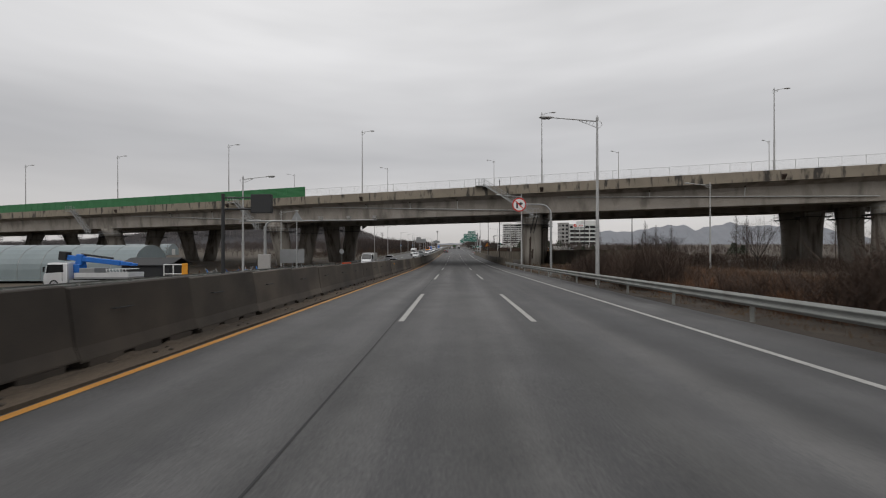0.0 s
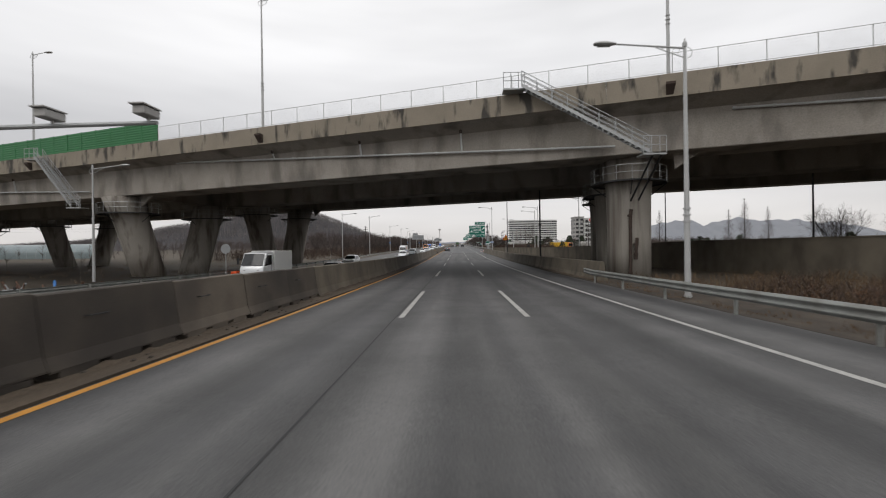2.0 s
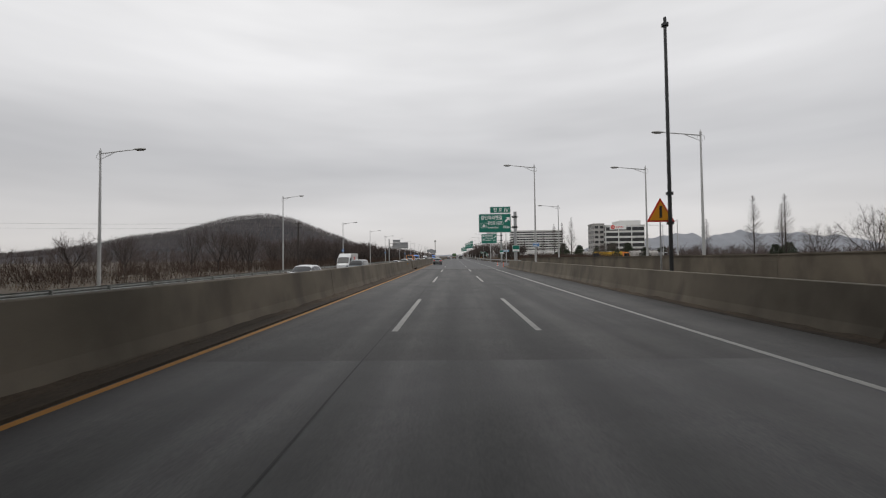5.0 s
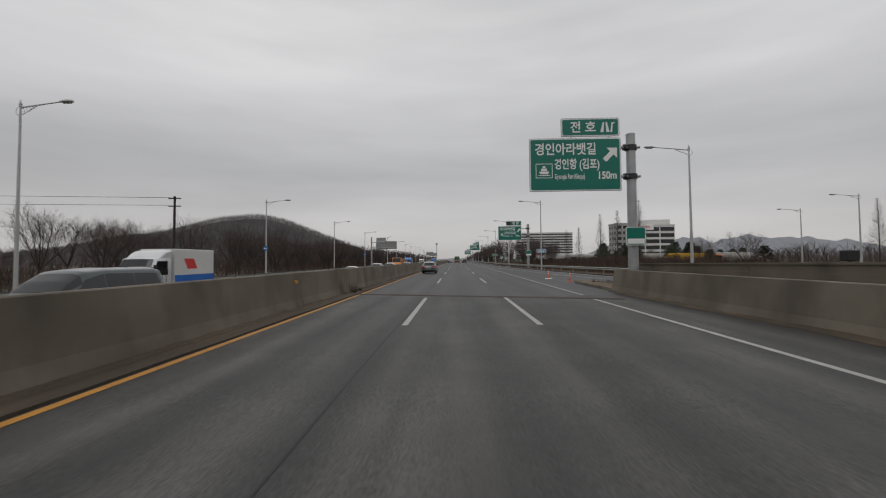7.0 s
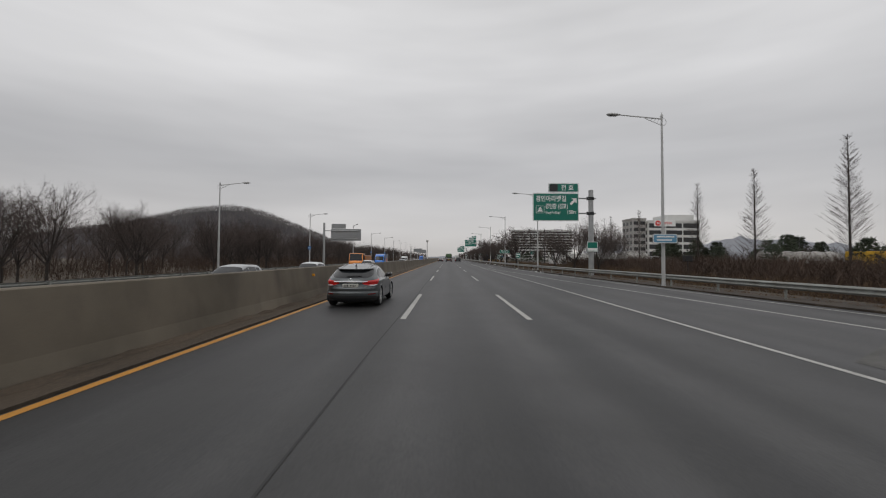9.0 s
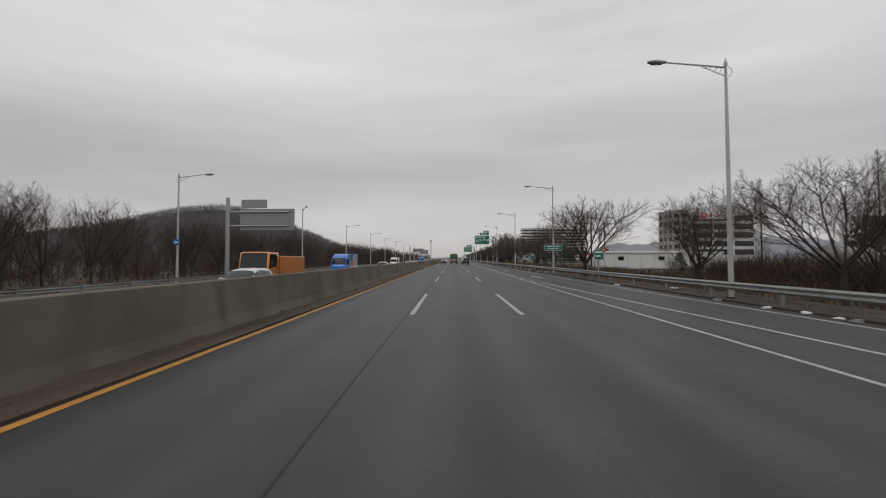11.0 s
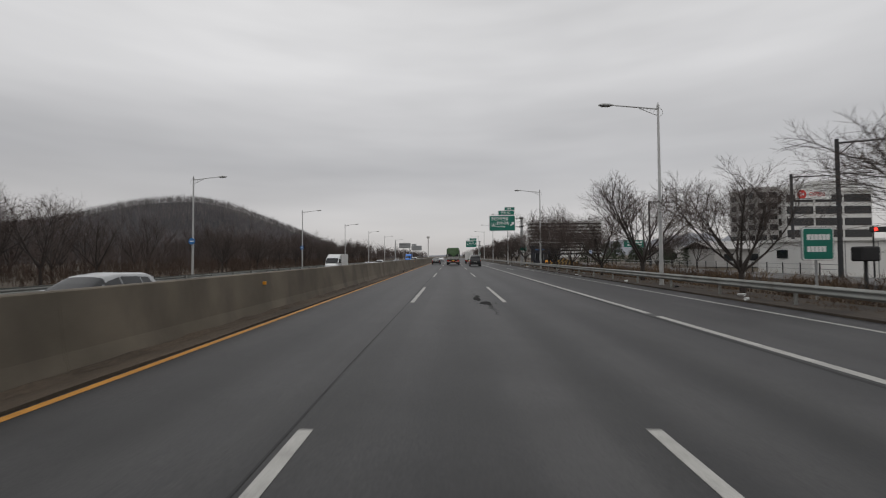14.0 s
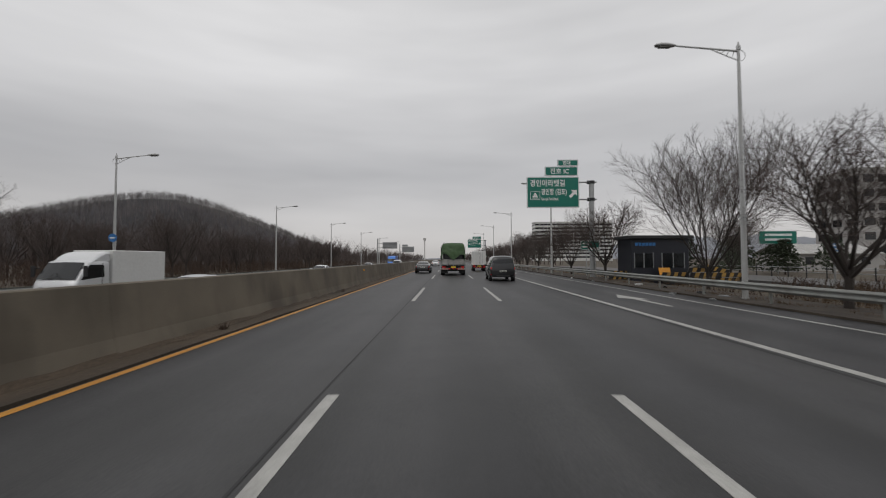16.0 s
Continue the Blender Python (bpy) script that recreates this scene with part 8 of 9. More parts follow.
    part("hatch_gap", sh.skin([(0, .553, .560), (.4, .553, .560), (.5, .56, .567)], 1, .002, 12, 1, True), M_BLACK, top)
    part("windscreen", sh.skin([(2.52, 1.0, 1.34), (2.6, .96, 1.36), (3, .95, 1.365)], 1, .005, 14, 6, True), M_GLASS, top)
    part("grille", sh.skin([(2.75, .42, .66), (3, .40, .67)], 1, .006, 6, 4, True), M_BLACK, top)
    for s in (-1, 1):
        part("side_window", sh.flank([(.66, .985, .995), (.78, .985, 1.10), (.92, .985, 1.20), (1.08, .984, 1.268), (1.26, .983, 1.305)], s), M_GLASS, top, "tinted quarter window")
        part("side_window", sh.flank([(1.29, .983, 1.308), (1.5, .979, 1.315), (2.06, .970, 1.325)], s), M_GLASS, top, "tinted door window")
        part("side_window", sh.flank([(2.11, .969, 1.325), (2.35, .966, 1.315), (2.6, .962, 1.265), (2.85, .958, 1.165), (3.08, .955, 1.045), (3.24, .953, .96)], s), M_GLASS, top, "tinted door window")
        trim = [(.60, .962), (.64, 1.0), (.76, 1.115), (.90, 1.22), (1.07, 1.29), (1.3, 1.325), (1.6, 1.337), (2.1, 1.346), (2.36, 1.334), (2.62, 1.282), (2.87, 1.182), (3.10, 1.06), (3.27, .955)]
        part("window_trim", sh.yline(trim + [(2.9, .946), (2.4, .952), (1.8, .960), (1.3, .966), (.60, .962)], s, .009), M_CHROME, top, "chrome window line")
        part("tail_lamp", sh.skin([(.185, .81, .888), (.26, .77, .896), (.36, .745, .906), (.48, .725, .916), (.56, .727, .926), (.66, .765, .938), (.76, .84, .952), (.845, .945, .962)], s, .012, 22, 5), M_TAIL, top, "red tail lamp swept round the corner")
        part("lamp_lens", sh.skin([(.36, .752, .762), (.46, .736, .768), (.60, .736, .772), (.67, .755, .778), (.70, .768, .776)], s, .016, 12, 2), M_HEAD, top, "clear reversing lamp")
        part("hatch_gap", sh.line([(.46, .56), (.475, .65), (.50, .74), (.512, .85), (.53, .95), (.565, 1.05), (.62, 1.17), (.67, 1.29), (.70, 1.36)], s, .005, .001), M_BLACK, top)
        part("headlamp", sh.skin([(2.3, .66, .80), (2.45, .60, .76), (2.66, .57, .68)], s, .008, 8, 3), M_HEAD, top, "clear headlamp")
        part("bumper_reflector", sh.skin([(.36, .445, .475), (.62, .45, .487), (.66, .47, .485)], s, .008, 8, 2), M_TAILD, top, "dark red bumper reflector")
        for pts in ([(2.085, .96), (2.08, .6), (2.06, .27)], [(1.37, .975), (1.36, .86), (1.22, .74), (1.24, .66), (1.40, .45), (1.44, .27)], [(3.15, .94), (3.12, .7), (3.16, .4), (3.15, .27)]):
            part("door_gap", sh.yline(pts, s, .004, .0), M_BLACK, top)
        part("side_crease", sh.yline([(1.5, .43), (2.2, .45), (3.1, .50)], s, .008, -.003), colour, top)
        for yh in (1.5, 2.26):
            bm = bmesh.new()
            chain(bm, [sh.at(sh.u_of(yh + d, .862), .862, s, .034 if .03 < d < .15 else .006) for d in (0, .04, .09, .14, .18)], .012, 6)
            part("door_handle", bm, M_CHROME, top, "chrome door handle")
        p = sh.at(sh.u_of(3.02, .985), .985, s)
        bm = bmesh.new()
        box(bm, -.12, .12, -.07, .09, -.03, .12, .045, Matrix.Translation(p + Vector((s * .14, .0, .0))))
        tube(bm, p + Vector((s * .1, 0, 0)), p - Vector((s * .03, 0, .02)), .03, seg=6)
        part("wing_mirror", bm, M_GLOSSB, top, "black wing mirror", smooth=True)
        bm = bmesh.new()
        chain(bm, [(s * (.50 - .02 * math.sin(k)), yy, sh.roof(.5, yy, TOP) + .006 + .022 * math.sin(k) ** .4) for k, yy in ((a, .72 + 1.85 * a / math.pi) for a in np.linspace(0.0, math.pi, 13))], .014, 6)
        part("roof_rail", bm, M_ALLOY, top, "satin metal roof rail")
        bm = bmesh.new()
        tube(bm, (s * .5, .13, .235), (s * .5, .4, .245), .04, .045, 14, False)
        part("exhaust_tip", bm, M_CHROME, top, "chrome exhaust tip")
        for c in AX:
            hw = sh.f[2](R) + .022
            bm = bmesh.new()
            a0 = [(s * (hw - .012), c + (R + .055) * math.cos(a), R + (R + .055) * math.sin(a)) for a in np.linspace(-.42, math.pi + .42, 28)]
            a1 = [(s * (hw - .25), q[1], q[2]) for q in a0]
            va, vb = [bm.verts.new(q) for q in a0], [bm.verts.new(q) for q in a1]
            for i in range(27):
                bm.faces.new((va[i], va[i + 1], vb[i + 1], vb[i]))
            bm.faces.new(vb)
            part("wheel_arch", bm, M_BLACK, top, "dark wheel arch")
            bm = bmesh.new()
            chain(bm, a0, .016, 6)
            part("arch_lip", bm, colour, top, smooth=True)
            wheel(top, s * (hw - .125), c, R, .215, 10, M_ALLOY_L, 0.74)
    return top


P_GREY = paint("grey_metallic", (0.085, 0.095, 0.100), 0.32, 0.75)
P_BLACK = paint("black_paint", (0.014, 0.015, 0.017))
P_WHITE = paint("white_paint", (0.66, 0.67, 0.68))
P_SILVER = paint("silver_paint", (0.36, 0.37, 0.38))
P_NAVY = paint("dark_blue_green_paint", (0.03, 0.045, 0.05))
P_BLUE = paint("blue_paint", (0.012, 0.165, 0.62))
P_ORANGE = paint("orange_paint", (0.70, 0.22, 0.02))

estate_car(-3.77, 202.44, P_GREY, "dark grey metallic estate car with chrome window line")
car("sedan", P_BLACK, -3.4, 376, True, "black fastback saloon car on the road", name="saloon_car")
car("van", P_BLACK, 3.75, 357.5, True, "black passenger van on the road", name="van")
car("sedan", P_WHITE, -3.5, 428, True, "white saloon car far ahead", name="saloon_car")
for kind, col, x, y, lab in (("suv", P_WHITE, -12.2, 143.5, "white sports utility car in the opposite lanes"), ("van", P_NAVY, -12.0, 162, "dark green van in the opposite lanes"),
                             ("sedan", P_WHITE, -11.2, 86, "white car in the opposite lanes"), ("sedan", P_WHITE, -12, 196.5, "white saloon car in the opposite lanes"),
                             ("suv", P_SILVER, -12, 211, "silver sports utility car in the opposite lanes"), ("suv", P_WHITE, -12, 224, "white sports utility car in the opposite lanes"),
                             ("suv", P_SILVER, -12, 297.5, "silver car in the opposite lanes"), ("sedan", P_SILVER, -11.2, 341, "silver saloon car in the opposite lanes"),
                             ("sedan", P_WHITE, -15, 372, "white saloon car in the opposite lanes"), ("van", P_WHITE, -12, 420, "white van in the opposite lanes"),
                             ("sedan", P_SILVER, -15.5, 404, "silver saloon car in the opposite lanes"), ("sedan", P_BLACK, -12, 460, "black saloon car in the opposite lanes"),
                             ("suv", P_WHITE, -15.5, 110, "white sports utility car in the opposite lanes"), ("suv", P_WHITE, -12, 250, "white sports utility car in the opposite lanes")):
    car(kind, col, x, y, False, lab, "oncoming cars", "car")


def lorry(x, y, forward, L, W, H, cab_col, box_col, label, box_parts=(), cab_h=2.3, floor=0.95, r=0.42, body="box", group="lorries", z=0.0, name="lorry"):
    """A cab-over lorry: cab, chassis, wheels and a box body; nose at +y."""
    top = thing(name, label, "truck", group, Matrix.Translation((x, y, z if x > -6 or x < -25 else OPP)) @ pose(0, 0, 0, 0, 0, 0 if forward else 180))
    cl = 1.75 if W < 2.2 else 2.1
    yc = L / 2 - cl
    hw = W / 2
    ch = bmesh.new()
    for s in (-0.35, 0.35):
        box(ch, s - 0.06, s + 0.06, -L / 2 + 0.1, L / 2 - 0.3, floor - 0.32, floor - 0.1)
    part("chassis", ch, M_BLACK, top)
    cab = bmesh.new()
    k = cab_h
    rk = 0.62 if W < 2.0 else 0.34
    prof = [(yc, floor - 0.5), (yc, k - 0.05), (yc + 0.10, k), (L / 2 - rk - 0.16, k), (L / 2 - rk - 0.04, k - 0.03), (L / 2 - rk + 0.02, k - 0.10), (L / 2 - 0.10, floor + 0.40), (L / 2 - 0.03, floor + 0.28), (L / 2, floor + 0.1), (L / 2, floor - 0.42), (L / 2 - 0.04, floor - 0.55), (L / 2 - 0.1, floor - 0.6)]
    rings = []
    for px in (-0.96, -0.945, -0.90, -0.6, 0.0, 0.6, 0.90, 0.945, 0.96):
        e = {0.96: 0.09, 0.945: 0.045, 0.90: 0.015}.get(abs(px), -0.03 * (1 - abs(px)))
        px *= hw
        rings.append([cab.verts.new((px, yy + (e if yy < L / 2 - 1 else -e), zz - (e if zz > floor else 0))) for yy, zz in prof])
    for a, b in zip(rings, rings[1:]):
        for i in range(len(prof)):
            j = (i + 1) % len(prof)
            cab.faces.new((a[i], a[j], b[j], b[i]))
    cab.faces.new(rings[0]); cab.faces.new(rings[-1][::-1])
    cb = part("cab", fix(cab), cab_col, top, "", True)
    cb.data.set_sharp_from_angle(angle=radians(38))
    bm = bmesh.new()
    f0, f1 = Vector((0, L / 2 - rk + 0.01, k - 0.11)), Vector((0, L / 2 - 0.11, floor + 0.44))
    cols = []
    for q in (-0.86, -0.6, 0.0, 0.6, 0.86):
        bow = 0.022 + 0.03 * (1 - abs(q)) - (0.012 if abs(q) > 0.8 else 0)
        cols.append([bm.verts.new(f + Vector((q * hw * w, bow + 0.02, 0.03 + 0.02 * (1 - abs(q))))) for f, w in ((f0, 0.96), (f1, 1.0))])
    for a, b in zip(cols, cols[1:]):
        bm.faces.new((a[0], b[0], b[1], a[1]))
    part("windscreen", fix(bm), M_GLASS, cb)
    for s in (-1, 1):
        bm = bmesh.new()
        xx = s * (hw * 0.96 + 0.006)
        bm.faces.new([bm.verts.new((xx, yy, zz)) for yy, zz in ((yc + 0.32, floor + 0.52), (L / 2 - 0.26, floor + 0.42), (L / 2 - rk - 0.06, k - 0.17), (yc + 0.36, k - 0.17))])
        part("side_window", fix(bm), M_GLASS, cb)
        bm = bmesh.new()
        box(bm, s * (hw + 0.16) - 0.07, s * (hw + 0.16) + 0.07, L / 2 - 0.3, L / 2 - 0.2, floor + 0.55, floor + 1.0, 0.02)
        tube(bm, (s * hw * 0.9, L / 2 - 0.3, floor + 0.9), (s * (hw + 0.16), L / 2 - 0.25, floor + 0.9), 0.02, seg=5)
        part("wing_mirror", bm, M_BLACK, cb)
        bm = bmesh.new()
        box(bm, s * hw * 0.72 - 0.16, s * hw * 0.72 + 0.16, L / 2 - 0.02, L / 2 + 0.02, floor - 0.3, floor - 0.1, 0.02)
        part("headlamp", bm, M_HEAD, cb)
        for yy, dual in ((L / 2 - 0.95, False), (-L / 2 + L * 0.22, True)):
            wheel(top, s * (hw - 0.16), yy, r, 0.26 if not dual else 0.4, 6, M_SBACK)
        bm = bmesh.new()
        box(bm, s * hw * 0.78 - 0.17, s * hw * 0.78 + 0.17, -L / 2 - 0.03, -L / 2 + 0.02, floor - 0.3, floor - 0.17, 0.01)
        part("tail_lamp", bm, M_TAIL, top, "red tail lamp")
    bm = bmesh.new()
    box(bm, -hw * .95, hw * .95, L / 2 - 0.05, L / 2 + 0.05, floor - 0.62, floor - 0.36, 0.03)
    part("front_bumper", bm, M_BLACK, top)
    bm = bmesh.new()
    box(bm, -hw * .62, hw * .62, L / 2 - 0.02, L / 2 + 0.012, floor - 0.05, floor + 0.17, 0.02)
    part("grille", bm, M_BLACK, cb, "black front grille")
    for s in (-1, 1):
        bm = bmesh.new()
        chain(bm, [(s * hw * 0.3, L / 2 - 0.03, floor + 0.45), (s * hw * 0.05, L / 2 - 0.07, floor + 0.72)], 0.012, 5)
        part("wiper", bm, M_BLACK, cb)
        bm = bmesh.new()
        box(bm, s * (hw * 0.96 + 0.004) - 0.006, s * (hw * 0.96 + 0.004) + 0.006, yc + 0.42, yc + 0.44, floor - 0.4, k - 0.1)
        part("door_gap", bm, M_BLACK, cb)
        bm = bmesh.new()
        box(bm, s * (hw - 0.02) - 0.03, s * (hw - 0.02) + 0.03, -L / 2 + L * 0.34, yc - 0.2, floor - 0.5, floor - 0.2, 0.01)
        part("side_guard", bm, M_SBACK, top, "grey side guard")
    bm = bmesh.new()
    box(bm, -hw * .9, hw * .9, -L / 2, -L / 2 + 0.1, floor - 0.45, floor - 0.34, 0.01)
    part("underrun_bar", bm, M_BLACK, top, "black underrun bar")
    for i in range(5):
        bm = bmesh.new()
        q = hw * (-0.8 + 0.36 * i)
        box(bm, q, q + hw * 0.17, -L / 2 - 0.006, -L / 2, floor - 0.44, floor - 0.35)
        part("hazard_stripe", bm, M_RED, top)
    bm = bmesh.new()
    box(bm, -0.24, 0.24, -L / 2 - 0.035, -L / 2, floor - 0.3, floor - 0.15)
    part("number_plate", bm, M_PLATE_Y if forward else M_PLATE, top, "number plate without characters")
    if body == "box":
        bm = bmesh.new()
        box(bm, -hw, hw, -L / 2, yc - 0.12, floor - 0.08, H, 0.03)
        bx = part("cargo_box", bm, box_col, top)
        for i, (corners, mtl) in enumerate(box_parts):
            for s in (-1, 1):
                bm = bmesh.new()
                xx = s * (hw + 0.004 + 0.001 * i)
                y0, y1 = -L / 2 + 0.03, yc - 0.15
                bm.faces.new([bm.verts.new((xx, y0 + (y1 - y0) * a, floor - 0.04 + (H - floor) * b)) for a, b in corners])
                part("panel_stripe", fix(bm), mtl, bx)
        bm = bmesh.new()
        box(bm, -0.012, 0.012, -L / 2 - 0.008, -L / 2, floor, H - 0.05)
        part("door_gap", bm, M_BLACK, bx)
        for s in (-0.5, -0.2, 0.2, 0.5):
            bm = bmesh.new()
            tube(bm, (s * hw, -L / 2 - 0.02, floor), (s * hw, -L / 2 - 0.02, H - 0.08), 0.015, seg=5)
            part("door_bar", bm, M_GALV, bx)
        # roof fairing that rises from the windscreen to the box
        bm = bmesh.new()
        y1, y0, ht = L / 2 - rk - 0.22, yc + 0.02, H - k - 0.03
        rings = []
        for q in (-0.93, -0.88, -0.6, 0.0, 0.6, 0.88, 0.93):
            dip = {0.93: 0.10, 0.88: 0.03}.get(abs(q), 0.0)
            rings.append([bm.verts.new((q * hw, y1 + (y0 - y1) * t, k - 0.02 + max(0.0, ht * math.sin(t * math.pi / 2) ** 0.8 - dip * (t > 0)))) for t in (0, 0.08, 0.25, 0.5, 0.75, 1.0)] + [bm.verts.new((q * hw, y0, k - 0.03))])
        for a, b in zip(rings, rings[1:]):
            for i in range(6):
                bm.faces.new((a[i], a[i + 1], b[i + 1], b[i]))
        bm.faces.new(rings[0]); bm.faces.new(rings[-1][::-1])
        part("wind_deflector", fix(bm), cab_col, cb, "sloping roof fairing")
    return top


lorry(3.85, 384, True, 5.2, 1.75, 2.75, P_WHITE, M_WALL, "small lorry with a pale box body", group="lorries ahead")
lorry(-15.5, 171, False, 5.4, 1.8, 2.75, P_WHITE, M_WALL, "white box lorry with blue lower panels and a red emblem", [(((0, 0), (1, 0), (1, 0.28), (0, 0.28)), P_BLUE), (((0.45, 0.45), (0.7, 0.45), (0.8, 0.75), (0.55, 0.75)), M_RED)])
lorry(-14.4, 80, False, 5.2, 1.75, 2.45, P_WHITE, M_WALL, "white small box lorry")
lorry(-15.5, 286.5, False, 6.8, 2.1, 2.85, P_BLUE, P_SILVER, "blue lorry with a blue and silver box and red stripe", [(((0.80, 0), (1, 0), (1, 1), (0.45, 1)), P_BLUE), (((0.71, 0), (0.80, 0), (0.625, 0.5), (0.535, 0.5)), M_RED), (((0.65, 0), (0.71, 0), (0.535, 0.5), (0.475, 0.5)), M_ORANGE),
       (((0.535, 0.5), (0.625, 0.5), (0.45, 1), (0.36, 1)), M_SWHITE), (((0.46, 0.5), (0.535, 0.5), (0.36, 1), (0.285, 1)), P_BLUE), (((0.17, 0.2), (0.22, 0.2), (0.24, 0.36), (0.19, 0.36)), M_RED)], 2.35, 0.95, 0.40)
lorry(-15.8, 342.0, False, 5.3, 1.8, 2.5, P_WHITE, M_WALL, "white refrigerated box lorry", (), 2.05, 0.85, 0.36)
lorry(-15.5, 440, False, 6.5, 2.1, 3.0, P_BLUE, P_BLUE, "blue lorry far along the opposite lanes")
lorry(-15.5, 262.5, False, 8.0, 2.4, 2.4, P_ORANGE, P_ORANGE, "orange construction lorry in the opposite lanes", (), 2.7, 1.05, 0.46)


def tilt_trailer(x, y, turn, L):
    """A parked lorry whose load is covered by a rounded, dirty white tilt."""
    tr = lorry(x, y, False, L, 2.4, 2.4, P_SILVER, M_WALL, "parked lorry with a rounded dirty white tilt cover", (), 2.5, 1.0, 0.46, body="bed", group="tilt lorries")
    tr.matrix_basis = Matrix.Translation((x, y, -0.35)) @ pose(0, 0, 0, 0, 0, turn)
    bm = bmesh.new()
    arch = [(-1.2, 1.0), (-1.2, 2.2), (-1.05, 2.6), (-0.6, 2.95), (0, 3.05), (0.6, 2.95), (1.05, 2.6), (1.2, 2.2), (1.2, 1.0)]
    extrude_profile(bm, arch, [lambda o, h, q=q: (o * (0.8 if abs(q) > 0.97 else 1) , L * (-0.49 + (q + 1) * 0.36), h + 0.05 * math.sin(q * 17)) for q in np.linspace(-1, 1, 22)])
    part("tilt_cover", fix(bm), M_TILT, tr, "dirty white tilt cover")
    for q in np.linspace(-0.9, 0.9, 7):
        bm = bmesh.new()
        chain(bm, [(o * 1.01, L * (-0.49 + (q + 1) * 0.36), h * 1.005) for o, h in arch], 0.02, 4)
        part("strap", bm, M_DARK, tr)


M_TILT = mat("dirty_tilt_fabric", (0.42, 0.41, 0.39), 0.7, (0.20, 0.185, 0.165), 0.8, 10, 0.2, dirt=0.5)
for px, py, tn, ln in ((45.5, 243, -94, 12.5), (57, 238, -90, 11.0), (32, 262, -60, 8.5)):
    tilt_trailer(px, py, tn, ln)
lorry(48, 222, False, 9.5, 2.4, 2.9, P_ORANGE, mat("yellow_bus_paint", (0.65, 0.38, 0.02), 0.4), "yellow coach parked across the field", (), 2.6, 0.8, 0.46, group="parked lorries").matrix_basis = Matrix.Translation((43, 229, -0.4)) @ pose(0, 0, 0, 0, 0, -95)

# tarpaulin-covered lorry ahead
tl = lorry(0.15, 370.5, True, 8.4, 2.45, 2.4, P_WHITE, M_WALL, "flatbed lorry loaded under a green tarpaulin", (), 2.7, 1.1, 0.46, body="bed", group="lorries ahead", name="tarp_lorry")
M_BED = mat("battered_white_steel", (0.42, 0.42, 0.40), 0.5, (0.17, 0.16, 0.15), 2.5, 18, 0.15, dirt=0.8, dirt_col=(0.06, 0.05, 0.045), dirt_scale=(1.2, 1.2, 0.9))
M_HAZ = plain("dull_hazard_orange", (0.42, 0.075, 0.015), 0.6)
bm = bmesh.new()
box(bm, -1.22, 1.22, -4.2, 2.0, 0.98, 1.12)
part("bed", bm, M_DARK, tl)
for a, b, c, d in ((-1.225, -1.18, -4.2, 2.0), (1.18, 1.225, -4.2, 2.0), (-1.18, 1.18, -4.2, -4.15)):
    bm = bmesh.new()
    box(bm, a, b, c, d, 1.12, 1.66, 0.01)
    side = part("drop_side", bm, M_BED, tl, "dented white drop side")
    if b - a > 1:
        for x in (-1.15, -0.58, 0.0, 0.58, 1.15):
            bm = bmesh.new()
            box(bm, x - 0.03, x + 0.03, -4.225, -4.2, 1.0, 1.66, 0.005)
            part("stake", bm, M_SBACK, side)
rnd = random.Random(4)
bm = bmesh.new()
nx, ny = 36, 60
g = {}
for i in range(nx + 1):
    for j in range(ny + 1):
        u, v = i / nx * 2 - 1, j / ny
        au = abs(u)
        if au < 0.62:
            px, pz = u / 0.62 * 1.08, 3.22 - 0.06 * (u / 0.62) ** 2
        else:
            q = (au - 0.62) / 0.38
            px, pz = math.copysign(1.08 + 0.13 * math.sin(q * 2.6), u), 3.16 - q * 1.5
        # the tail end hangs down over the gate, lowest in the middle
        hang = 0.0
        if v < 0.2:
            k = (0.2 - v) / 0.2
            hang = k ** 0.7
        yy = -4.28 + max(0.0, v - 0.2) * 7.6
        if hang > 0 and au < 0.75:
            pz = pz - hang * (1.02 + 0.62 * max(0.0, 1 - abs(u) / 0.45))
        elif hang > 0:
            pz = pz - hang * 0.25
        n = noise.noise(Vector((px * 1.4, yy * 1.1, pz * 1.6))) + 0.55 * noise.noise(Vector((px * 3.5 + 9, yy * 2.6, pz * 3.1)))
        f = 0.5 * abs(math.sin(px * 5 + pz * 3 + 2 * n))
        g[i, j] = bm.verts.new((px + 0.05 * n, yy - (0.05 * f + 0.09 * n if hang else 0), pz + 0.09 * n + 0.08 * math.sin(v * 6) - 0.03 * f))
for i in range(nx):
    for j in range(ny):
        bm.faces.new((g[i, j], g[i + 1, j], g[i + 1, j + 1], g[i, j + 1]))
part("tarpaulin", fix(bm), M_TARP, tl, "creased green tarpaulin", True)
bm = bmesh.new()
box(bm, -1.02, 1.02, -4.1, 1.8, 1.12, 2.95, 0.1)
part("load", bm, M_DARK, tl, "dark load under the tarpaulin")
for y in (-3.4, -2.2, -0.8, 0.6):
    bm = bmesh.new()
    chain(bm, [(-1.26, y, 1.3), (-1.26, y + 0.2, 2.9), (-1.0, y + 0.3, 3.34), (1.0, y + 0.5, 3.34), (1.26, y + 0.5, 2.9), (1.26, y + 0.6, 1.3)], 0.015, 5)
    part("rope", bm, M_DARK, tl)
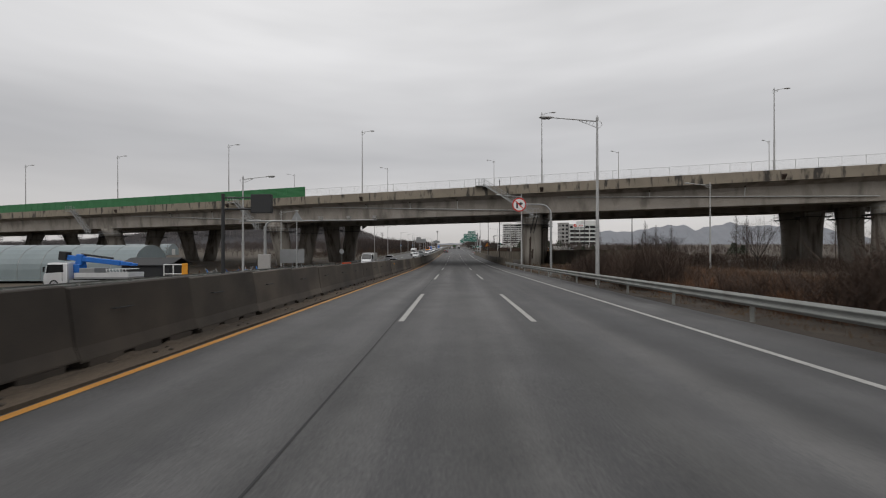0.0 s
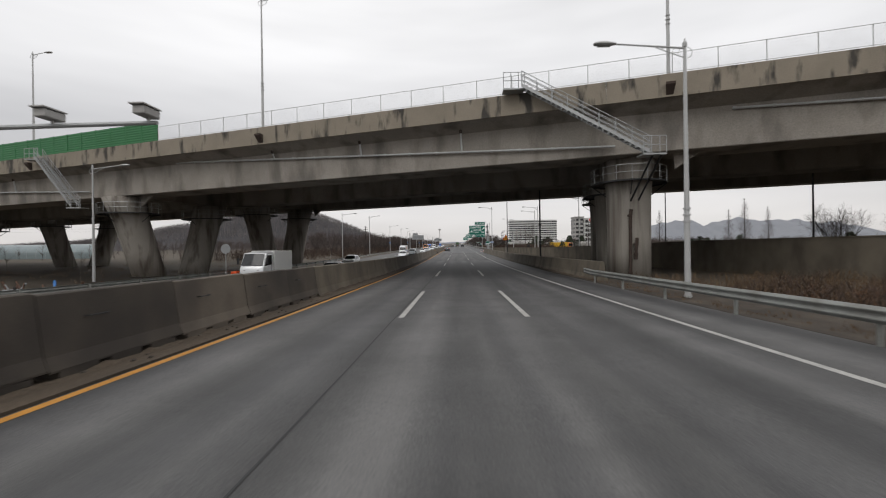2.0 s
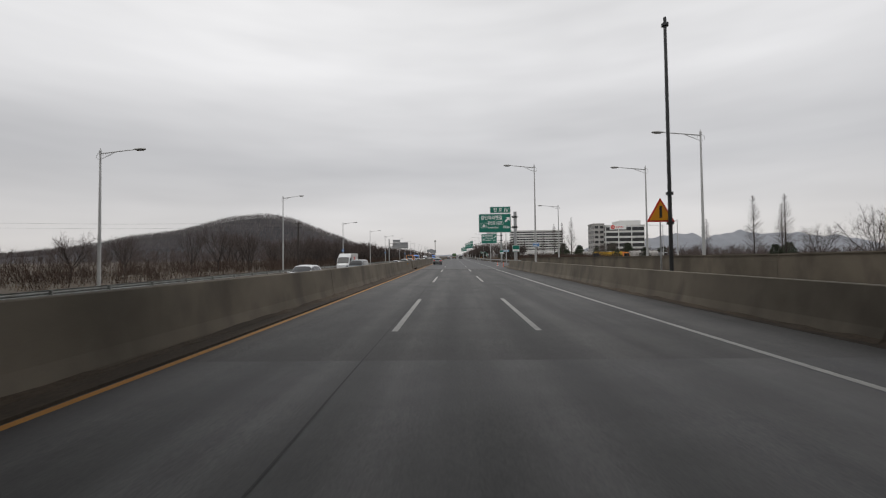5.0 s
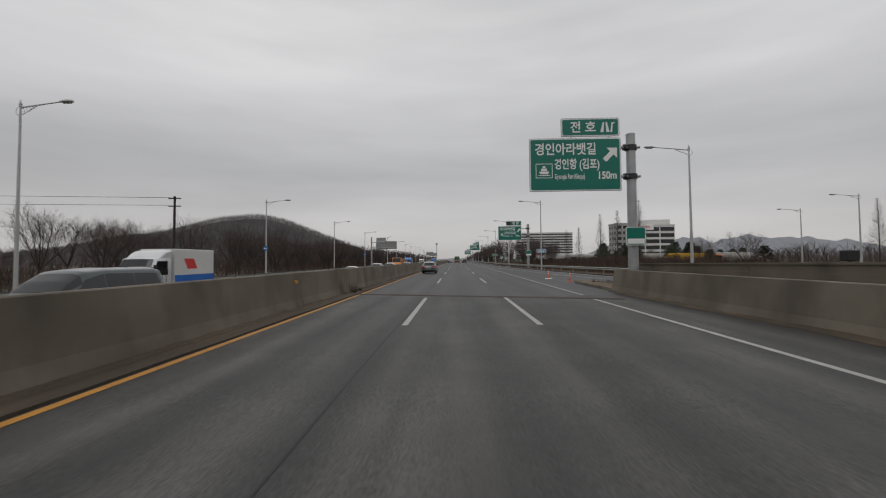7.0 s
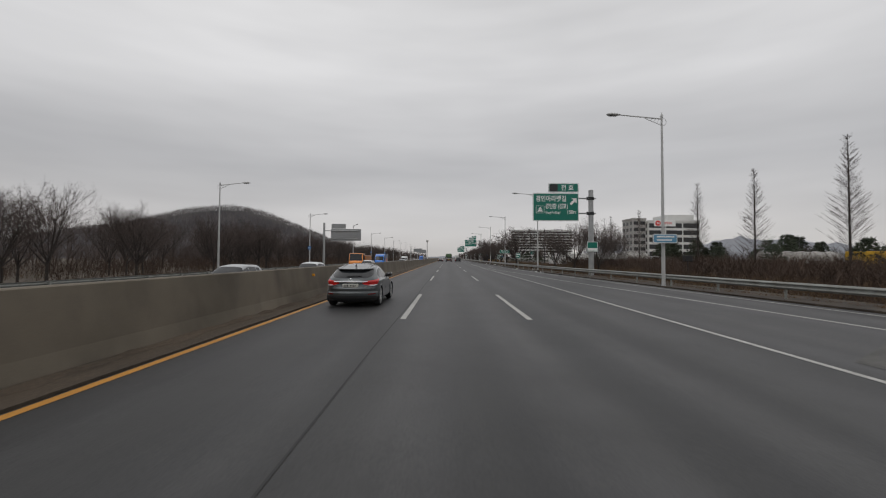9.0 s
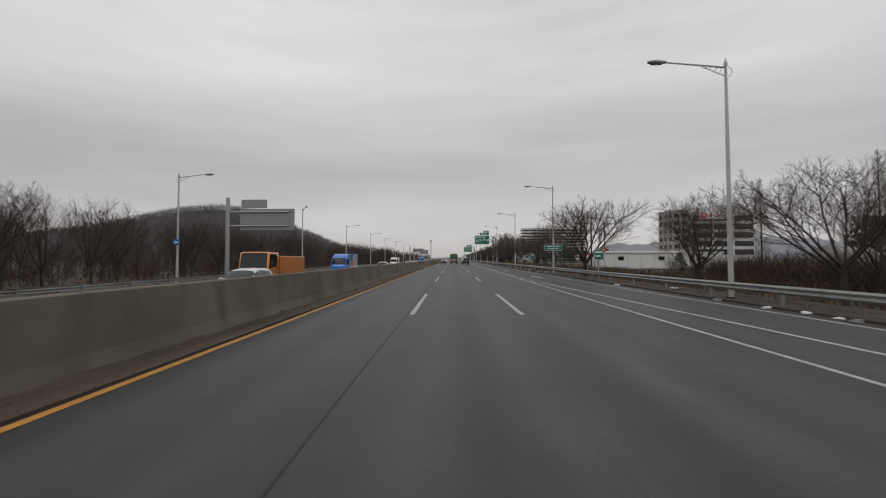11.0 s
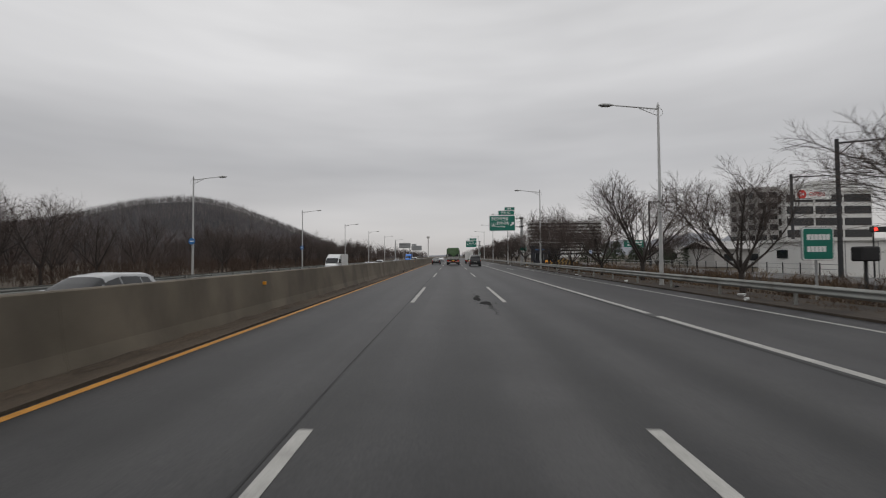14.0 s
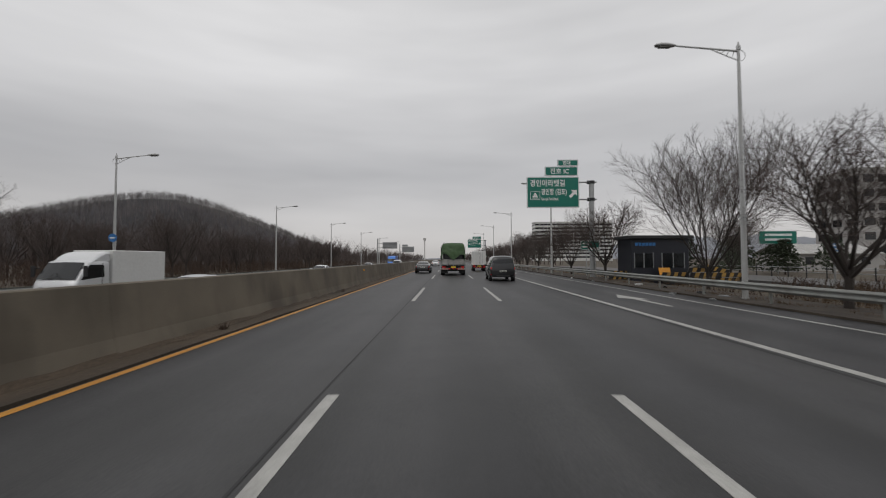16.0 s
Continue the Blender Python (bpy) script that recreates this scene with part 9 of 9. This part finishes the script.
for s in (-1, 1):
    bm = bmesh.new()
    chain(bm, [(s * 1.2, -4.36, 2.55), (s * 0.7, -4.42, 2.05), (s * 0.2, -4.46, 1.72), (0, -4.46, 1.66)], 0.018, 5)
    part("rope", bm, M_DARK, tl)
    for i in range(4):
        bm = bmesh.new()
        q = s * (0.62 + i * 0.14)
        vs = [bm.verts.new((q + a, -4.245, z)) for a, z in ((-0.05, 0.62), (0.02, 0.62), (0.05, 0.78), (-0.02, 0.78))]
        bm.faces.new(vs)
        part("hazard_stripe", fix(bm), M_HAZ, tl, "dull orange hazard stripe")
    bm = bmesh.new()
    box(bm, s * 0.85 - 0.34, s * 0.85 + 0.34, -4.235, -4.2, 0.6, 0.80)
    part("hazard_board", bm, M_SBACK, tl, "hazard board")
    bm = bmesh.new()
    box(bm, s * 0.85 - 0.3, s * 0.85 + 0.3, -3.9, -3.86, 0.25, 0.85)
    part("mud_flap", bm, M_BLACK, tl)
bm = bmesh.new()
box(bm, -1.1, 1.1, -3.95, -3.9, 0.45, 1.0)
part("rear_apron", bm, M_BLACK, tl, "dark underbody panel")

# crane lorry parked in the yard
cl = lorry(-34.5, 44, True, 7.4, 2.2, 2.3, P_WHITE, M_WALL, "white flatbed lorry with a folded blue loader crane", (), 2.35, 1.0, 0.42, body="bed", group="yard lorries", z=-1.6, name="crane_lorry")
cl.matrix_basis = Matrix.Translation((-39.9, 55.2, -1.8)) @ pose(0, 0, 0, 0, 0, 94) @ Matrix.Diagonal((1.2, 1.2, 1.2, 1))
bm = bmesh.new()
box(bm, -1.1, 1.1, -3.7, 1.0, 0.9, 1.05)
part("bed", bm, M_SBACK, cl)
for a, b in ((-1.1, -1.05), (1.05, 1.1)):
    bm = bmesh.new()
    box(bm, a, b, -3.7, 1.0, 1.05, 1.45)
    part("drop_side", bm, P_WHITE, cl)
bm = bmesh.new()
box(bm, -0.45, 0.45, 1.0, 1.6, 0.9, 2.2, 0.05)
part("crane_column", bm, P_BLUE, cl, "blue crane column")
boom = pose(0, 0, 2.55, 6.5, 0, 0)
bm = bmesh.new()
box(bm, -0.24, 0.24, -2.4, 2.3, -0.22, 0.24, 0.05, boom)
box(bm, -0.18, 0.18, -3.3, -2.4, -0.16, 0.18, 0.04, boom)
box(bm, -0.12, 0.12, -3.8, -3.3, -0.10, 0.12, 0.03, boom)
box(bm, -0.30, 0.30, 0.9, 1.5, -0.55, 0.42, 0.06, boom)
part("crane_boom", bm, P_BLUE, cl, "folded blue crane boom")
bm = bmesh.new()
box(bm, -0.34, 0.34, 2.3, 3.0, -0.3, 0.5, 0.06, boom)
part("winch", bm, M_BLACK, cl, "black winch at the boom's foot")
bm = bmesh.new()
tube(bm, boom @ Vector((0, -1.6, 0.36)), boom @ Vector((0, 1.2, 0.42)), 0.09, seg=10)
part("hydraulic_cylinder", bm, M_DARK, cl, "dark hydraulic cylinder on the boom")
bm = bmesh.new()
box(bm, -0.9, 0.9, -0.6, 0.7, 1.05, 1.85, 0.03)
part("tool_chest", bm, M_SBACK, cl, "grey tool chest on the bed")
for i in range(7):
    bm = bmesh.new()
    chain(bm, [(-0.95, -3.6 + 0.28 * i, 1.05), (-0.95, -3.35 + 0.28 * i, 1.75), (0.95, -3.35 + 0.28 * i, 1.75)], 0.03, 5)
    part("rack_bar", bm, M_SWHITE, cl)

# ---------------------------------------------------------------- the long section of the road
def world_of(ob):
    m = ob.matrix_parent_inverse @ ob.matrix_basis if ob.parent else ob.matrix_basis.copy()
    return world_of(ob.parent) @ m if ob.parent else m


def lay_on_grade(root):
    """Set a thing on the road's long section: small things are lifted, long ones follow it."""
    family = [root] + list(root.children_recursive)
    was = {ob: world_of(ob) for ob in family}
    span = {}
    for ob in family:
        if ob.type == "MESH":
            pts = [was[ob] @ Vector(c) for c in ob.bound_box]
            span[ob] = [(min(p[i] for p in pts), max(p[i] for p in pts)) for i in range(3)]
    lift = grade
    if root.name == "overpass":
        lift = lambda y: grade(y) if y < 105 else grade(105) + (y - 105) * slope(105)
    if not span or max(v[1][1] for v in span.values()) - min(v[1][0] for v in span.values()) < 2.5:
        root.matrix_basis = Matrix.Translation((0, 0, lift(was[root].translation.y if not span else span[max(span, key=lambda o: len(o.data.vertices))][1][0]))) @ root.matrix_basis
        return
    now = dict(was)
    for ob in family:
        m = was[ob]
        if ob.type != "MESH":
            now[ob] = Matrix.Translation((0, 0, lift(m.translation.y))) @ m
            continue
        if ob.data.users > 1:
            (xa, xb), (ya, yb), (za, zb) = span[ob]
            c = Vector(((xa + xb) / 2, (ya + yb) / 2, za))
            tilt = Matrix.Rotation(math.atan(slope(c.y)), 4, "X") if yb - ya > 4 * (zb - za) else Matrix()
            now[ob] = Matrix.Translation(c + Vector((0, 0, lift(c.y)))) @ tilt @ Matrix.Translation(-c) @ m
            continue
        now[ob] = Matrix.Translation((0, 0, lift(m.translation.y))) @ m
        n = len(ob.data.vertices)
        co = np.empty(n * 3)
        ob.data.vertices.foreach_get("co", co)
        co = co.reshape(n, 3)
        a = np.array(m)
        y = co @ a[1, :3] + a[1, 3]
        d = np.abs(y - 90)
        dz = 0.013 * np.where(d < 40, d * d / 80, d - 20)
        if root.name == "overpass":
            dz = np.where(y < 105, dz, grade(105) + (y - 105) * slope(105))
        up = np.array(m.inverted().to_3x3() @ Vector((0, 0, 1)))
        co = co + (dz - lift(m.translation.y))[:, None] * up[None, :]
        ob.data.vertices.foreach_set("co", co.ravel())
        ob.data.update()
    for ob in family:
        if ob.parent in now:
            ob.matrix_basis = (now[ob.parent] @ ob.matrix_parent_inverse).inverted() @ now[ob]
        else:
            ob.matrix_basis = now[ob]


for ob in [o for o in scene.objects if o.parent is None and o.type in {"MESH", "EMPTY"}]:
    lay_on_grade(ob)
